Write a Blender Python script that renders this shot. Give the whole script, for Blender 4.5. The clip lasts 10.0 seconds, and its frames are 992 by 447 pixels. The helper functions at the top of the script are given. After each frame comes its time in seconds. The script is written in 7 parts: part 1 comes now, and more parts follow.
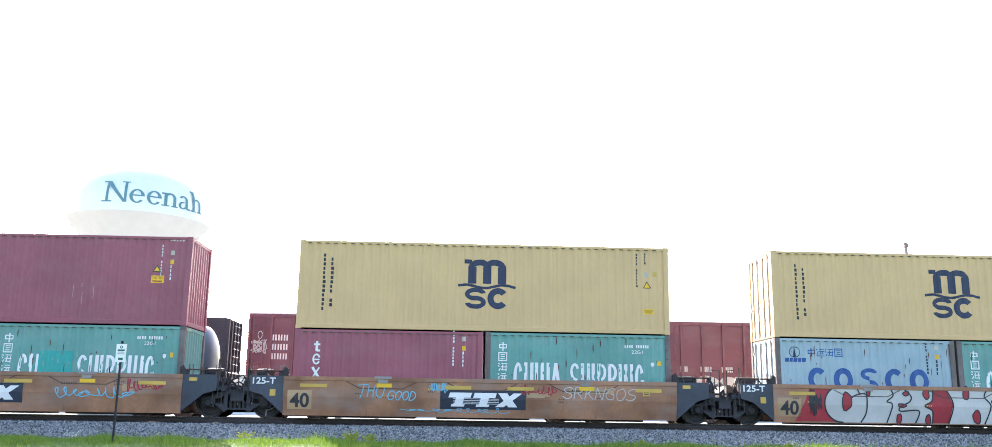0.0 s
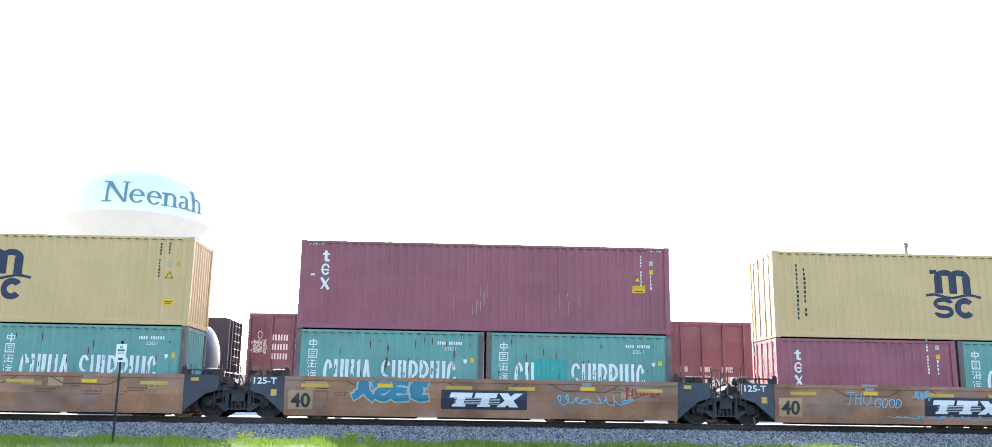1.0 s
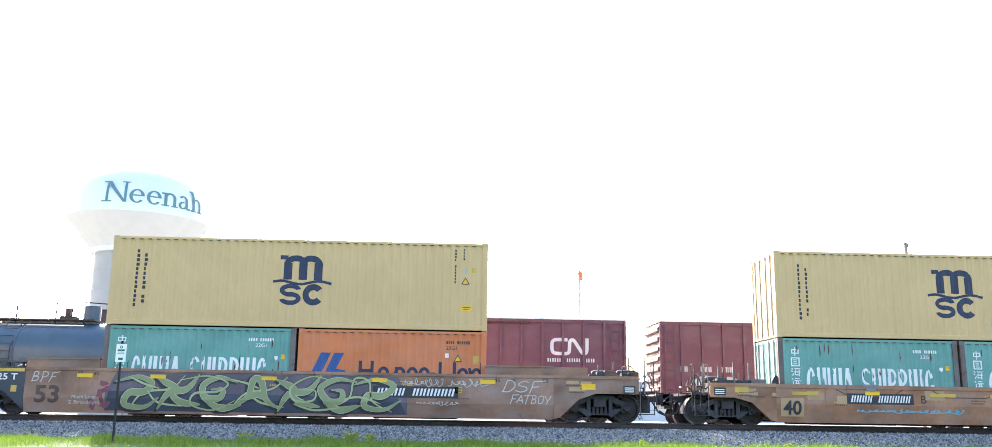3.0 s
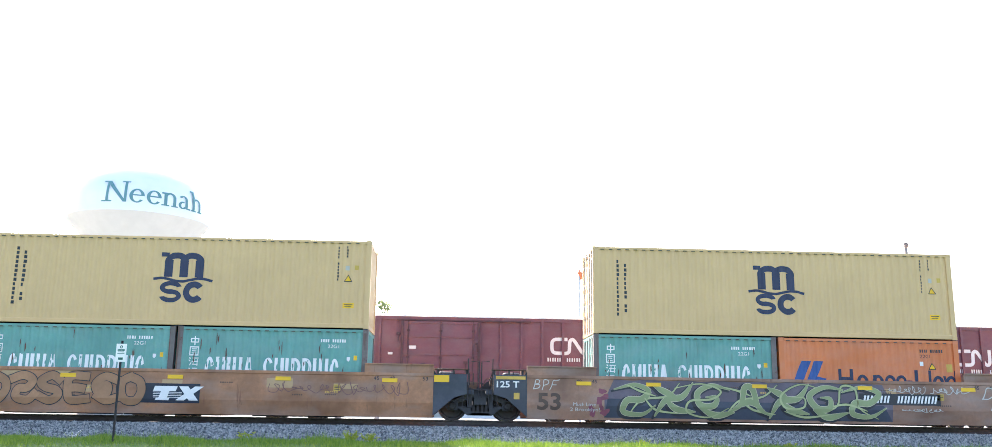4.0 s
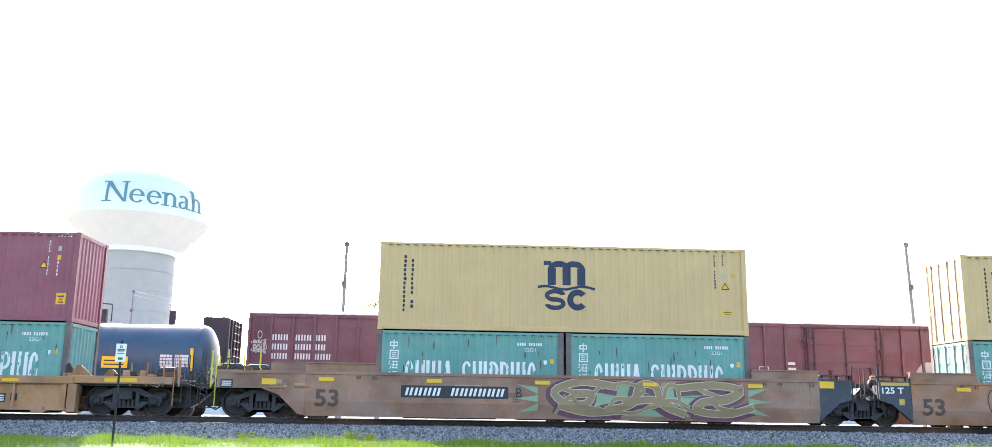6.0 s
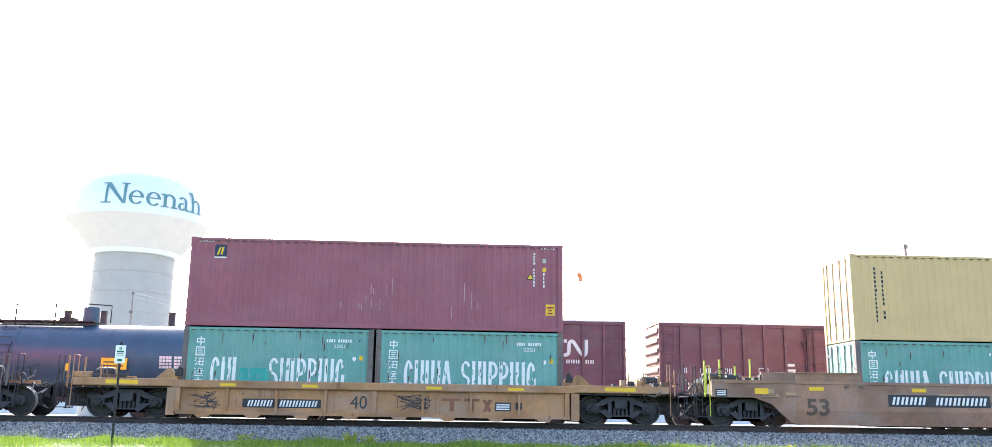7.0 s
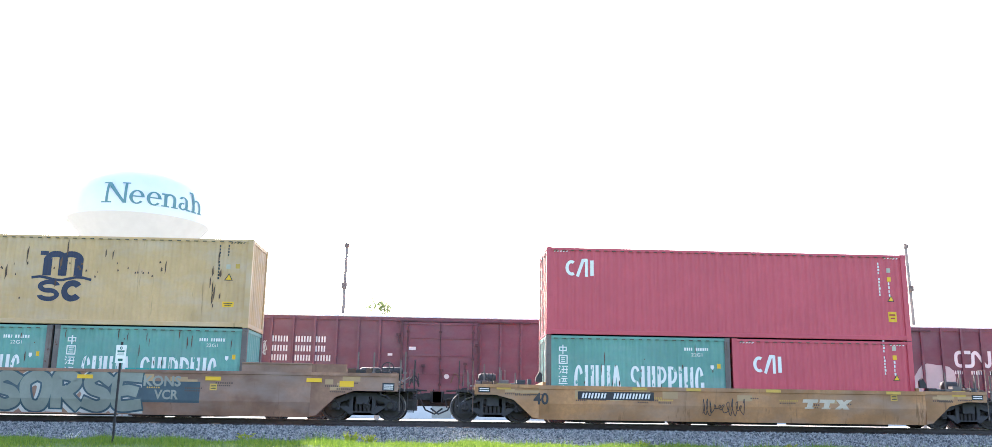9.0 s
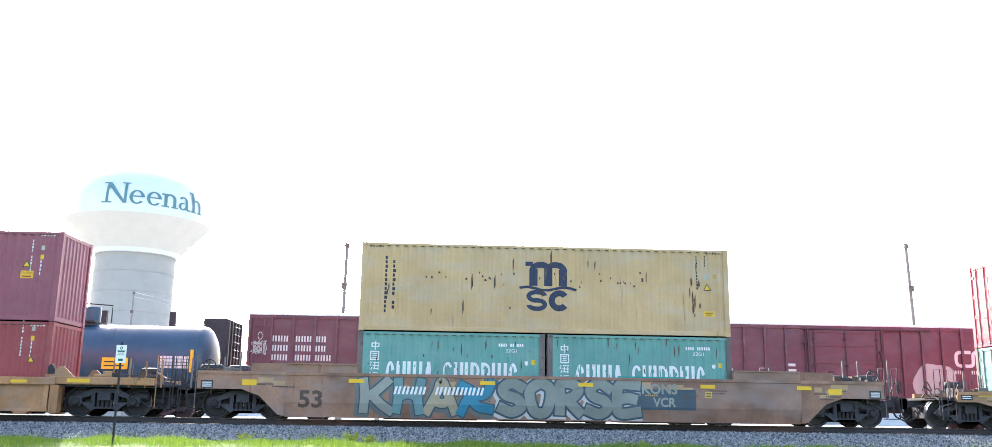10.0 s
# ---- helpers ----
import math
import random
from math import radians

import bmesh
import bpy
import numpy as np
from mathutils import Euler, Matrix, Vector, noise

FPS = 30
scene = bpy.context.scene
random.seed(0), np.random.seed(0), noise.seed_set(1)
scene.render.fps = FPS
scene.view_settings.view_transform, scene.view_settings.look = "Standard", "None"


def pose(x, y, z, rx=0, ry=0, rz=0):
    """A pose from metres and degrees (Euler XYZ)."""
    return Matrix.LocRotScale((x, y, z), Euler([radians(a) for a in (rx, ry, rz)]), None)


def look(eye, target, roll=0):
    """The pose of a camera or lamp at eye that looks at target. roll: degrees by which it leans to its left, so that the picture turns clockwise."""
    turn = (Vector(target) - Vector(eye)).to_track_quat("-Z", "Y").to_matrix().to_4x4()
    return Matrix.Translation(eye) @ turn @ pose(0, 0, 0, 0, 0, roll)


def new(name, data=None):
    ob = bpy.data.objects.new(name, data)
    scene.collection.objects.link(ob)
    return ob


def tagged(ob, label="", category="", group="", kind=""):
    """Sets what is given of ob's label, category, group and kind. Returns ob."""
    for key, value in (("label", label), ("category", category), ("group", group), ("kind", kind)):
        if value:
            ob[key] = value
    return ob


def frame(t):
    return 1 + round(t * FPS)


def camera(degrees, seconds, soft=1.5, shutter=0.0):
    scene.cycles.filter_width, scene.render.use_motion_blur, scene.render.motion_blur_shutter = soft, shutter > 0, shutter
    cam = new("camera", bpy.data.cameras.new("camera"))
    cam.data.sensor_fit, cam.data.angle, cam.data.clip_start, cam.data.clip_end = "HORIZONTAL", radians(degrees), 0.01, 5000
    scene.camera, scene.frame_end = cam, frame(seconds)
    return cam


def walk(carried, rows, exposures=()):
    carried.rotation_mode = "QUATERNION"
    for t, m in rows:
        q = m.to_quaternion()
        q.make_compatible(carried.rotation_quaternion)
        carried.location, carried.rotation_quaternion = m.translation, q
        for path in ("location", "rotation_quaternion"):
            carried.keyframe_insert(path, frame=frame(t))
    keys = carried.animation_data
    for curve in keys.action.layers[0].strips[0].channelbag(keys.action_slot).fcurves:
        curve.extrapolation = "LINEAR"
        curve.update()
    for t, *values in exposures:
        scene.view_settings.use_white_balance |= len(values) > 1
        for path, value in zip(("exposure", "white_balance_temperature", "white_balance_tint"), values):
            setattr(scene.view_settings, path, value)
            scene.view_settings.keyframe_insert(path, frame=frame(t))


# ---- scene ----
# The camera stands still beside the line; the track runs along x, rail heads near z = 0.
cam = camera(57.27, 10.0, soft=0.6)
EYE = (0.0, 0.0, 0.31)


def aim(pitch, yaw=-2.574, lean=0.863):
    return Matrix.Translation(EYE) @ pose(0, 0, 0, 0, 0, yaw) @ pose(0, 0, 0, 90 + pitch) @ pose(0, 0, 0, 0, 0, lean)


walk(cam, [(0.0, aim(11.859)), (2.5, aim(11.859)), (4.0, aim(11.845)), (5.5, aim(11.83)), (7.0, aim(11.94, -2.61)),
           (7.5, aim(12.0, -2.61)), (8.0, aim(11.93, -2.61)), (9.0, aim(11.92, -2.58)), (10.0, aim(11.92, -2.57))],
     [(0.0, 2.38, 6400, 17), (10.0, 2.38, 6400, 17)])

# ---- light: sun high behind the train and a little to the left, hazy bright sky
SUN_EL, SUN_AZ = 27.0, -20.0
world = bpy.data.worlds.new("sky")
scene.world = world
world.use_nodes = True
wn = world.node_tree.nodes
sky = wn.new("ShaderNodeTexSky")
sky.sky_type = "NISHITA"
sky.sun_disc = False
sky.sun_elevation, sky.sun_rotation = radians(SUN_EL), radians(SUN_AZ)
sky.air_density, sky.dust_density, sky.ozone_density = 1.0, 4.0, 1.0
wn["Background"].inputs["Strength"].default_value = 0.15
world.node_tree.links.new(sky.outputs[0], wn["Background"].inputs[0])
sun = new("sun", bpy.data.lights.new("sun", "SUN"))
sun.data.energy, sun.data.angle, sun.data.color = 2.6, radians(0.6), (1.0, 0.96, 0.90)
sd = Vector((math.sin(radians(SUN_AZ)) * math.cos(radians(SUN_EL)), math.cos(radians(SUN_AZ)) * math.cos(radians(SUN_EL)), math.sin(radians(SUN_EL))))
sun.matrix_world = look(sd * 60, (0, 0, 0))

# ---- materials
MATS = {}


def surface(name, color, rough=0.6, metal=0.0, vary=0.18, grain=9.0, streak=None, streak_color=(0.16, 0.06, 0.025), spots=0.0, bump=0.15, fade=0.0):
    """Painted or raw surface: two scales of tone, upright streaks, spots of rust, fine relief."""
    if name in MATS:
        return MATS[name]
    m = bpy.data.materials.new(name)
    m.use_nodes = True
    nt, ns = m.node_tree, m.node_tree.nodes
    lk = nt.links.new
    bs = ns["Principled BSDF"]
    bs.inputs["Roughness"].default_value, bs.inputs["Metallic"].default_value = rough, metal
    tc = ns.new("ShaderNodeTexCoord")
    info = ns.new("ShaderNodeObjectInfo")
    add = ns.new("ShaderNodeVectorMath")
    add.operation = "MULTIPLY_ADD"
    comb = ns.new("ShaderNodeCombineXYZ")
    for k in range(3):
        lk(info.outputs["Random"], comb.inputs[k])
    add.inputs[1].default_value = (37.0, 53.0, 29.0)
    lk(comb.outputs[0], add.inputs[0])
    lk(tc.outputs["Object"], add.inputs[2])

    def tex(scale, detail, stretch=(1, 1, 1), rgh=0.55):
        mp = ns.new("ShaderNodeMapping")
        mp.inputs["Scale"].default_value = stretch
        lk(add.outputs[0], mp.inputs[0])
        n = ns.new("ShaderNodeTexNoise")
        n.inputs["Scale"].default_value, n.inputs["Detail"].default_value, n.inputs["Roughness"].default_value = scale, detail, rgh
        lk(mp.outputs[0], n.inputs["Vector"])
        return n.outputs["Fac"]

    def ramp(fac, a, b):
        r = ns.new("ShaderNodeMapRange")
        r.inputs["From Min"].default_value, r.inputs["From Max"].default_value = a, b
        lk(fac, r.inputs["Value"])
        return r.outputs[0]

    def mix(fac, a, b, kind="MIX"):
        x = ns.new("ShaderNodeMix")
        x.data_type, x.blend_type = "RGBA", kind
        if isinstance(fac, float):
            x.inputs[0].default_value = fac
        else:
            lk(fac, x.inputs[0])
        for sock, val in ((6, a), (7, b)):
            if isinstance(val, tuple):
                x.inputs[sock].default_value = (*val, 1)
            else:
                lk(val, x.inputs[sock])
        return x.outputs[2]

    c = tuple(color)
    dark = tuple(k * (1 - vary) for k in c)
    light = tuple(min(1, k * (1 + vary * 0.8) + 0.01 * vary) for k in c)
    col = mix(ramp(tex(0.7, 4), 0.35, 0.65), dark, light)
    fine = tex(grain, 6, rgh=0.7)
    col = mix(ramp(fine, 0.3, 0.7), col, mix(0.5, col, dark))
    if fade:
        gray = tuple(0.5 * k + 0.5 * sum(c) / 3 + 0.05 for k in c)
        mul = ns.new("ShaderNodeMath")
        mul.operation = "MULTIPLY"
        mul.inputs[1].default_value = fade
        lk(ramp(tex(1.1, 5, (0.6, 1, 1.4)), 0.45, 0.7), mul.inputs[0])
        col = mix(mul.outputs[0], col, gray)
    if streak:
        s1 = ramp(tex(1.0, 5, (5.0, 5.0, 0.35), 0.65), streak, streak + 0.09)
        col = mix(s1, col, mix(0.35, streak_color, c))
    if spots:
        col = mix(ramp(tex(3.2, 7, rgh=0.75), 1 - spots, 1 - spots + 0.05), col, streak_color)
    lk(col, bs.inputs["Base Color"])
    rr = ns.new("ShaderNodeMapRange")
    rr.inputs["To Min"].default_value, rr.inputs["To Max"].default_value = max(0.05, rough - 0.12), min(1, rough + 0.12)
    lk(fine, rr.inputs["Value"])
    lk(rr.outputs[0], bs.inputs["Roughness"])
    if bump:
        bp = ns.new("ShaderNodeBump")
        bp.inputs["Strength"].default_value, bp.inputs["Distance"].default_value = bump, 0.02
        lk(fine, bp.inputs["Height"])
        lk(bp.outputs[0], bs.inputs["Normal"])
    MATS[name] = m
    return m


RUST = (0.13, 0.055, 0.028)
TAN = surface("tan_paint", (0.67, 0.44, 0.205), 0.5, vary=0.06, streak=0.74, streak_color=(0.3, 0.22, 0.1), bump=0.08)
TAN_OLD = surface("worn_tan_paint", (0.62, 0.40, 0.20), 0.6, vary=0.14, streak=0.63, streak_color=(0.17, 0.085, 0.035), spots=0.31, fade=0.5)
MAROON = surface("maroon_paint", (0.32, 0.085, 0.115), 0.5, vary=0.12, streak=0.7, streak_color=(0.4, 0.2, 0.2), fade=0.15, bump=0.08)
TEAL = surface("teal_paint", (0.13, 0.335, 0.29), 0.55, vary=0.14, streak=0.64, streak_color=(0.12, 0.15, 0.12), spots=0.3, fade=0.35)
RED = surface("red_paint", (0.57, 0.077, 0.112), 0.45, vary=0.08, streak=0.76, streak_color=(0.3, 0.1, 0.1), bump=0.06)
DULL_RED = surface("dull_red_paint", (0.35, 0.06, 0.06), 0.55, vary=0.12, streak=0.68, fade=0.3)
ORANGE = surface("orange_paint", (0.68, 0.19, 0.06), 0.55, vary=0.1, streak=0.68, streak_color=(0.4, 0.16, 0.08), fade=0.2)
PALE = surface("pale_blue_paint", (0.32, 0.43, 0.47), 0.6, vary=0.12, streak=0.6, streak_color=(0.22, 0.14, 0.1), spots=0.3, fade=0.4)
BROWN = surface("brown_car_paint", (0.38, 0.18, 0.09), 0.65, vary=0.4, streak=0.62, streak_color=(0.13, 0.06, 0.035), fade=0.6, spots=0.32)
DUSK = surface("dull_brown_car_paint", (0.33, 0.175, 0.11), 0.65, vary=0.4, streak=0.63, streak_color=(0.10, 0.05, 0.035), fade=0.6, spots=0.3)
OCHRE = surface("ochre_car_paint", (0.43, 0.215, 0.09), 0.65, vary=0.35, streak=0.6, streak_color=(0.15, 0.075, 0.035), fade=0.5, spots=0.34)
# Black lifted and blued: bluish haze is put into the base colour.
BLACK = surface("hazed_black_paint", (0.046, 0.054, 0.072), 0.6, vary=0.3, fade=0.25, spots=0.24)
IRON = surface("grimy_iron", (0.034, 0.031, 0.032), 0.7, vary=0.35, spots=0.3, streak_color=RUST, bump=0.3)
STEEL = surface("worn_steel", (0.42, 0.40, 0.38), 0.28, 0.9, vary=0.15, bump=0.05)
POST = surface("worn_post_paint", (0.17, 0.145, 0.135), 0.75, vary=0.3, streak=0.55, streak_color=RUST, spots=0.4)
RAILSIDE = surface("dark_rail_steel", (0.05, 0.042, 0.04), 0.75, vary=0.3, bump=0.2)
WHEEL = surface("dark_wheel_iron", (0.03, 0.027, 0.027), 0.65, vary=0.35, spots=0.3, streak_color=RUST, bump=0.2)
RIMWEAR = surface("worn_rim_steel", (0.24, 0.225, 0.21), 0.45, 0.5, vary=0.25, bump=0.05)
STENCIL = surface("faded_stencil_ink", (0.11, 0.07, 0.05), 0.7, vary=0.2, bump=0)
AGED = surface("aged_white_lettering", (0.68, 0.65, 0.64), 0.6, vary=0.15, bump=0)
CREAM = surface("cream_spray", (0.62, 0.58, 0.40), 0.6, vary=0.1, bump=0)
RUSTY = surface("rusty_steel", (0.13, 0.075, 0.05), 0.8, vary=0.35, bump=0.3)
BOX = surface("boxcar_paint", (0.155, 0.055, 0.072), 0.6, vary=0.14, streak=0.68, streak_color=(0.12, 0.03, 0.03), fade=0.35)
BOXDARK = surface("grimy_maroon_paint", (0.085, 0.035, 0.042), 0.7, vary=0.25, bump=0.1)
TANKP = surface("tank_paint", (0.035, 0.085, 0.135), 0.40, vary=0.15, grain=2.0, streak=0.72, streak_color=(0.06, 0.06, 0.065), bump=0)
WHITE = surface("white_decal", (0.80, 0.80, 0.78), 0.6, vary=0.08, bump=0)
NAVY = surface("navy_decal", (0.013, 0.024, 0.07), 0.5, vary=0.15, bump=0)
BLUE = surface("blue_decal", (0.022, 0.09, 0.30), 0.5, vary=0.15, bump=0)
INK = surface("dark_decal", (0.03, 0.03, 0.035), 0.6, vary=0.2, bump=0)
YEL = surface("yellow_decal", (0.85, 0.50, 0.02), 0.5, vary=0.08, bump=0)
PALEYEL = surface("faded_yellow_decal", (0.62, 0.40, 0.08), 0.6, vary=0.2, bump=0)
GALV = surface("galvanised_steel", (0.45, 0.46, 0.47), 0.45, 0.6, vary=0.15, bump=0.1)
TOWER = surface("tower_paint", (0.66, 0.74, 0.78), 0.5, vary=0.03, grain=2.0, bump=0)
# Column and cone colours are darker and greyer than the tank: shade put in.
TOWERLEG = surface("shaded_column_paint", (0.345, 0.36, 0.34), 0.7, vary=0.05, grain=2.0, bump=0)
TOWERCONE = surface("shaded_cone_paint", (0.57, 0.59, 0.555), 0.7, vary=0.04, grain=2.0, bump=0)
ZINC = surface("dull_zinc", (0.30, 0.28, 0.265), 0.62, 0.2, vary=0.25, bump=0.1)
TEALINK = surface("blue_green_lettering", (0.09, 0.225, 0.245), 0.5, vary=0.05, bump=0)
WOODP = surface("pole_wood", (0.24, 0.22, 0.205), 0.85, vary=0.25, bump=0.3)
TIE = surface("tie_wood", (0.075, 0.06, 0.05), 0.9, vary=0.35, bump=0.5)
SAFETY = surface("lime_yellow_paint", (0.55, 0.6, 0.06), 0.5, vary=0.1)
SKYBLUE = surface("sky_blue_spray", (0.16, 0.48, 0.62), 0.6, vary=0.1, bump=0)
REDSPRAY = surface("red_spray", (0.38, 0.03, 0.04), 0.6, vary=0.15, bump=0)
GREYSPRAY = surface("grey_green_spray", (0.31, 0.32, 0.275), 0.6, vary=0.2, bump=0)
WHITESPRAY = surface("white_spray", (0.56, 0.55, 0.51), 0.6, vary=0.18, grain=14.0, streak=0.66, streak_color=(0.35, 0.33, 0.3), bump=0)
TEALSPRAY = surface("teal_spray", (0.03, 0.22, 0.32), 0.6, vary=0.15, bump=0)
PINKSPRAY = surface("pink_spray", (0.24, 0.07, 0.095), 0.6, vary=0.2, bump=0)


# ---- mesh building
class Geo:
    """A plain list of corners and faces."""

    def __init__(self):
        self.v, self.f = [], []

    def add(self, vs, fs):
        n = len(self.v)
        self.v += [tuple(p) for p in vs]
        self.f += [tuple(i + n for i in q) for q in fs]
        return self

    def box(self, x0, x1, y0, y1, z0, z1):
        vs = [(x, y, z) for z in (z0, z1) for y in (y0, y1) for x in (x0, x1)]
        return self.add(vs, [(0, 2, 3, 1), (4, 5, 7, 6), (0, 1, 5, 4), (2, 6, 7, 3), (0, 4, 6, 2), (1, 3, 7, 5)])

    def cbox(self, x0, x1, y0, y1, z0, z1, b=0.015):
        """A box with its long edges along x cut off."""
        return self.prism([(y0 + b, z0), (y1 - b, z0), (y1, z0 + b), (y1, z1 - b), (y1 - b, z1), (y0 + b, z1), (y0, z1 - b), (y0, z0 + b)], "x", x0, x1)

    def prism(self, poly, axis, a, b):
        """A polygon pushed along an axis: x takes (y, z), y takes (x, z), z takes (x, y)."""
        put = {"x": lambda p, k: (k, p[0], p[1]), "y": lambda p, k: (p[0], k, p[1]), "z": lambda p, k: (p[0], p[1], k)}[axis]
        area = sum(p[0] * q[1] - q[0] * p[1] for p, q in zip(poly, poly[1:] + poly[:1]))
        flip = (area < 0) != (axis == "y")
        if flip:
            poly = poly[::-1]
        n = len(poly)
        vs = [put(p, a) for p in poly] + [put(p, b) for p in poly]
        fs = [tuple(range(n))[::-1], tuple(range(n, 2 * n))] + [(i, (i + 1) % n, n + (i + 1) % n, n + i) for i in range(n)]
        return self.add(vs, fs)

    def tube(self, pts, r, n=8, closed_ends=True):
        """A round bar along points; r one number or one for each point."""
        pts = [Vector(p) for p in pts]
        rs = r if isinstance(r, (list, tuple)) else [r] * len(pts)
        vs = []
        for i, p in enumerate(pts):
            d = (pts[min(i + 1, len(pts) - 1)] - pts[max(i - 1, 0)]).normalized()
            ref = Vector((0, 0, 1)) if abs(d.z) < 0.9 else Vector((1, 0, 0))
            u = d.cross(ref).normalized()
            w = d.cross(u)
            vs += [p + rs[i] * (math.cos(2 * math.pi * k / n) * u + math.sin(2 * math.pi * k / n) * w) for k in range(n)]
        fs = [(i * n + k, i * n + (k + 1) % n, (i + 1) * n + (k + 1) % n, (i + 1) * n + k) for i in range(len(pts) - 1) for k in range(n)]
        if closed_ends:
            fs += [tuple(range(n))[::-1], tuple(range((len(pts) - 1) * n, len(pts) * n))]
        return self.add(vs, fs)

    def spin(self, prof, n=32, centre=(0, 0, 0), axis="z"):
        """A profile of (radius, height) turned about an axis."""
        vs = []
        for k in range(n):
            c, s = math.cos(2 * math.pi * k / n), math.sin(2 * math.pi * k / n)
            for r, h in prof:
                p = {"z": (r * c, r * s, h), "y": (r * c, h, -r * s), "x": (h, r * c, r * s)}[axis]
                vs.append(tuple(a + b for a, b in zip(p, centre)))
        m = len(prof)
        fs = [(k * m + i, ((k + 1) % n) * m + i, ((k + 1) % n) * m + i + 1, k * m + i + 1) for k in range(n) for i in range(m - 1)]
        return self.add(vs, fs)

    def mesh(self, name, mat, smooth=False):
        me = bpy.data.meshes.new(name)
        me.from_pydata(self.v, [], self.f)
        me.materials.append(mat)
        if smooth:
            me.shade_smooth()
        me.update()
        return me


def thing(name, label, category, at=(0, 0, 0), group="", kind=""):
    ob = new(name)
    ob.empty_display_size = 0.3
    ob.location = at
    return tagged(ob, label, category, group, kind)


CACHE = {}


def part(name, geo, material, parent, label="", smooth=False, key=None, at=None):
    """One mesh under a thing or a part. With a key the mesh is made once and shared."""
    if key is not None and key in CACHE:
        me = CACHE[key]
    else:
        me = (geo() if callable(geo) else geo).mesh(name, material, smooth)
        if key is not None:
            CACHE[key] = me
    ob = new(name, me)
    ob.parent = parent
    if at:
        ob.location = at
    return tagged(ob, label)


# ---- flat shapes laid onto a surface
def clip(poly, k, lim, keep_above):
    out = []
    for p, q in zip(poly, poly[1:] + poly[:1]):
        a, b = (p[k] - lim, q[k] - lim) if keep_above else (lim - p[k], lim - q[k])
        if a >= 0:
            out.append(p)
        if a * b < 0:
            t = a / (a - b)
            out.append(tuple(p[i] + t * (q[i] - p[i]) for i in (0, 1)))
    return out


class Skin:
    """An upright face that looks to -y: y of any (x, z), and where it folds."""

    def __init__(self, depth, xs=(), zs=()):
        self.depth, self.xs, self.zs = depth, list(xs), list(zs)

    def lay(self, polys, off=0.004):
        g = Geo()
        for idx, poly in enumerate(polys):
            lift = off + 0.00002 * (idx % 200)
            pieces = [list(poly)]
            for k, lims in ((0, self.xs), (1, self.zs)):
                done = []
                for pc in pieces:
                    lo, hi = min(p[k] for p in pc), max(p[k] for p in pc)
                    for lim in [x for x in lims if lo + 1e-5 < x < hi - 1e-5]:
                        left = clip(pc, k, lim, False)
                        if len(left) > 2:
                            done.append(left)
                        pc = clip(pc, k, lim, True)
                    if len(pc) > 2:
                        done.append(pc)
                pieces = done
            for pc in pieces:
                area = sum(p[0] * q[1] - q[0] * p[1] for p, q in zip(pc, pc[1:] + pc[:1]))
                pc = pc if area > 0 else pc[::-1]
                g.add([(x, self.depth(x, z) - lift, z) for x, z in pc], [tuple(range(len(pc)))])
        return g


def rect(x0, x1, z0, z1, slant=0.0):
    return [(x0, z0), (x1, z0), (x1 + slant * (z1 - z0), z1), (x0 + slant * (z1 - z0), z1)]


def ring(cx, cz, rx, rz, wide, a0=0.0, a1=360.0, n=20):
    """A band round an oval, from a0 to a1 degrees."""
    out = []
    for i in range(n):
        a, b = (radians(a0 + (a1 - a0) * k / n) for k in (i, i + 1))
        out.append([(cx + (rx - w) * math.cos(t), cz + (rz - w) * math.sin(t)) for t, w in ((a, 0), (b, 0), (b, wide), (a, wide))])
    return out


def ribbon(pts, w):
    """A painted line of width w."""
    out = []
    for p, q in zip(pts, pts[1:]):
        dx, dz = q[0] - p[0], q[1] - p[1]
        d = math.hypot(dx, dz) or 1
        nx, nz, ex, ez = -dz / d * w / 2, dx / d * w / 2, dx / d * w * 0.3, dz / d * w * 0.3
        out.append([(p[0] - nx - ex, p[1] - nz - ez), (q[0] - nx + ex, q[1] - nz + ez), (q[0] + nx + ex, q[1] + nz + ez), (p[0] + nx - ex, p[1] + nz - ez)])
    return out


GLYPHS = {}


def letters(text, x, z, high, wide=None, centre=False, bold=0.0):
    """Triangles of a word set in the built-in font, capitals high metres tall."""
    word, text = text, (text, bold)
    if text not in GLYPHS:
        cu = bpy.data.curves.new("word", "FONT")
        cu.body, cu.resolution_u, cu.offset = word, 3, bold
        ob = new("word", cu)
        dg = bpy.context.evaluated_depsgraph_get()
        me = ob.evaluated_get(dg).to_mesh()
        me.calc_loop_triangles()
        GLYPHS[text] = [[(me.vertices[i].co.x, me.vertices[i].co.y) for i in t.vertices] for t in me.loop_triangles]
        ob.evaluated_get(dg).to_mesh_clear()
        bpy.data.objects.remove(ob)
        bpy.data.curves.remove(cu)
    tris = GLYPHS[text]
    xs = [p[0] for t in tris for p in t]
    kz = high / 0.69
    kx = kz if wide is None else wide / (max(xs) - min(xs))
    x0 = x - kx * min(xs) - (kx * (max(xs) - min(xs)) / 2 if centre else 0)
    return [[(x0 + kx * p[0], z + kz * p[1]) for p in t] for t in tris]


def upright_bars(rng, x, z1, z0, step, wide, skip=()):
    """A column of small upright-written signs as plain bars."""
    out, z, k = [], z1, 0
    while z - step * 0.75 > z0:
        if k not in skip:
            out.append(rect(x, x + wide * rng.uniform(0.6, 1.0), z - step * 0.72, z))
        z -= step
        k += 1
    return out


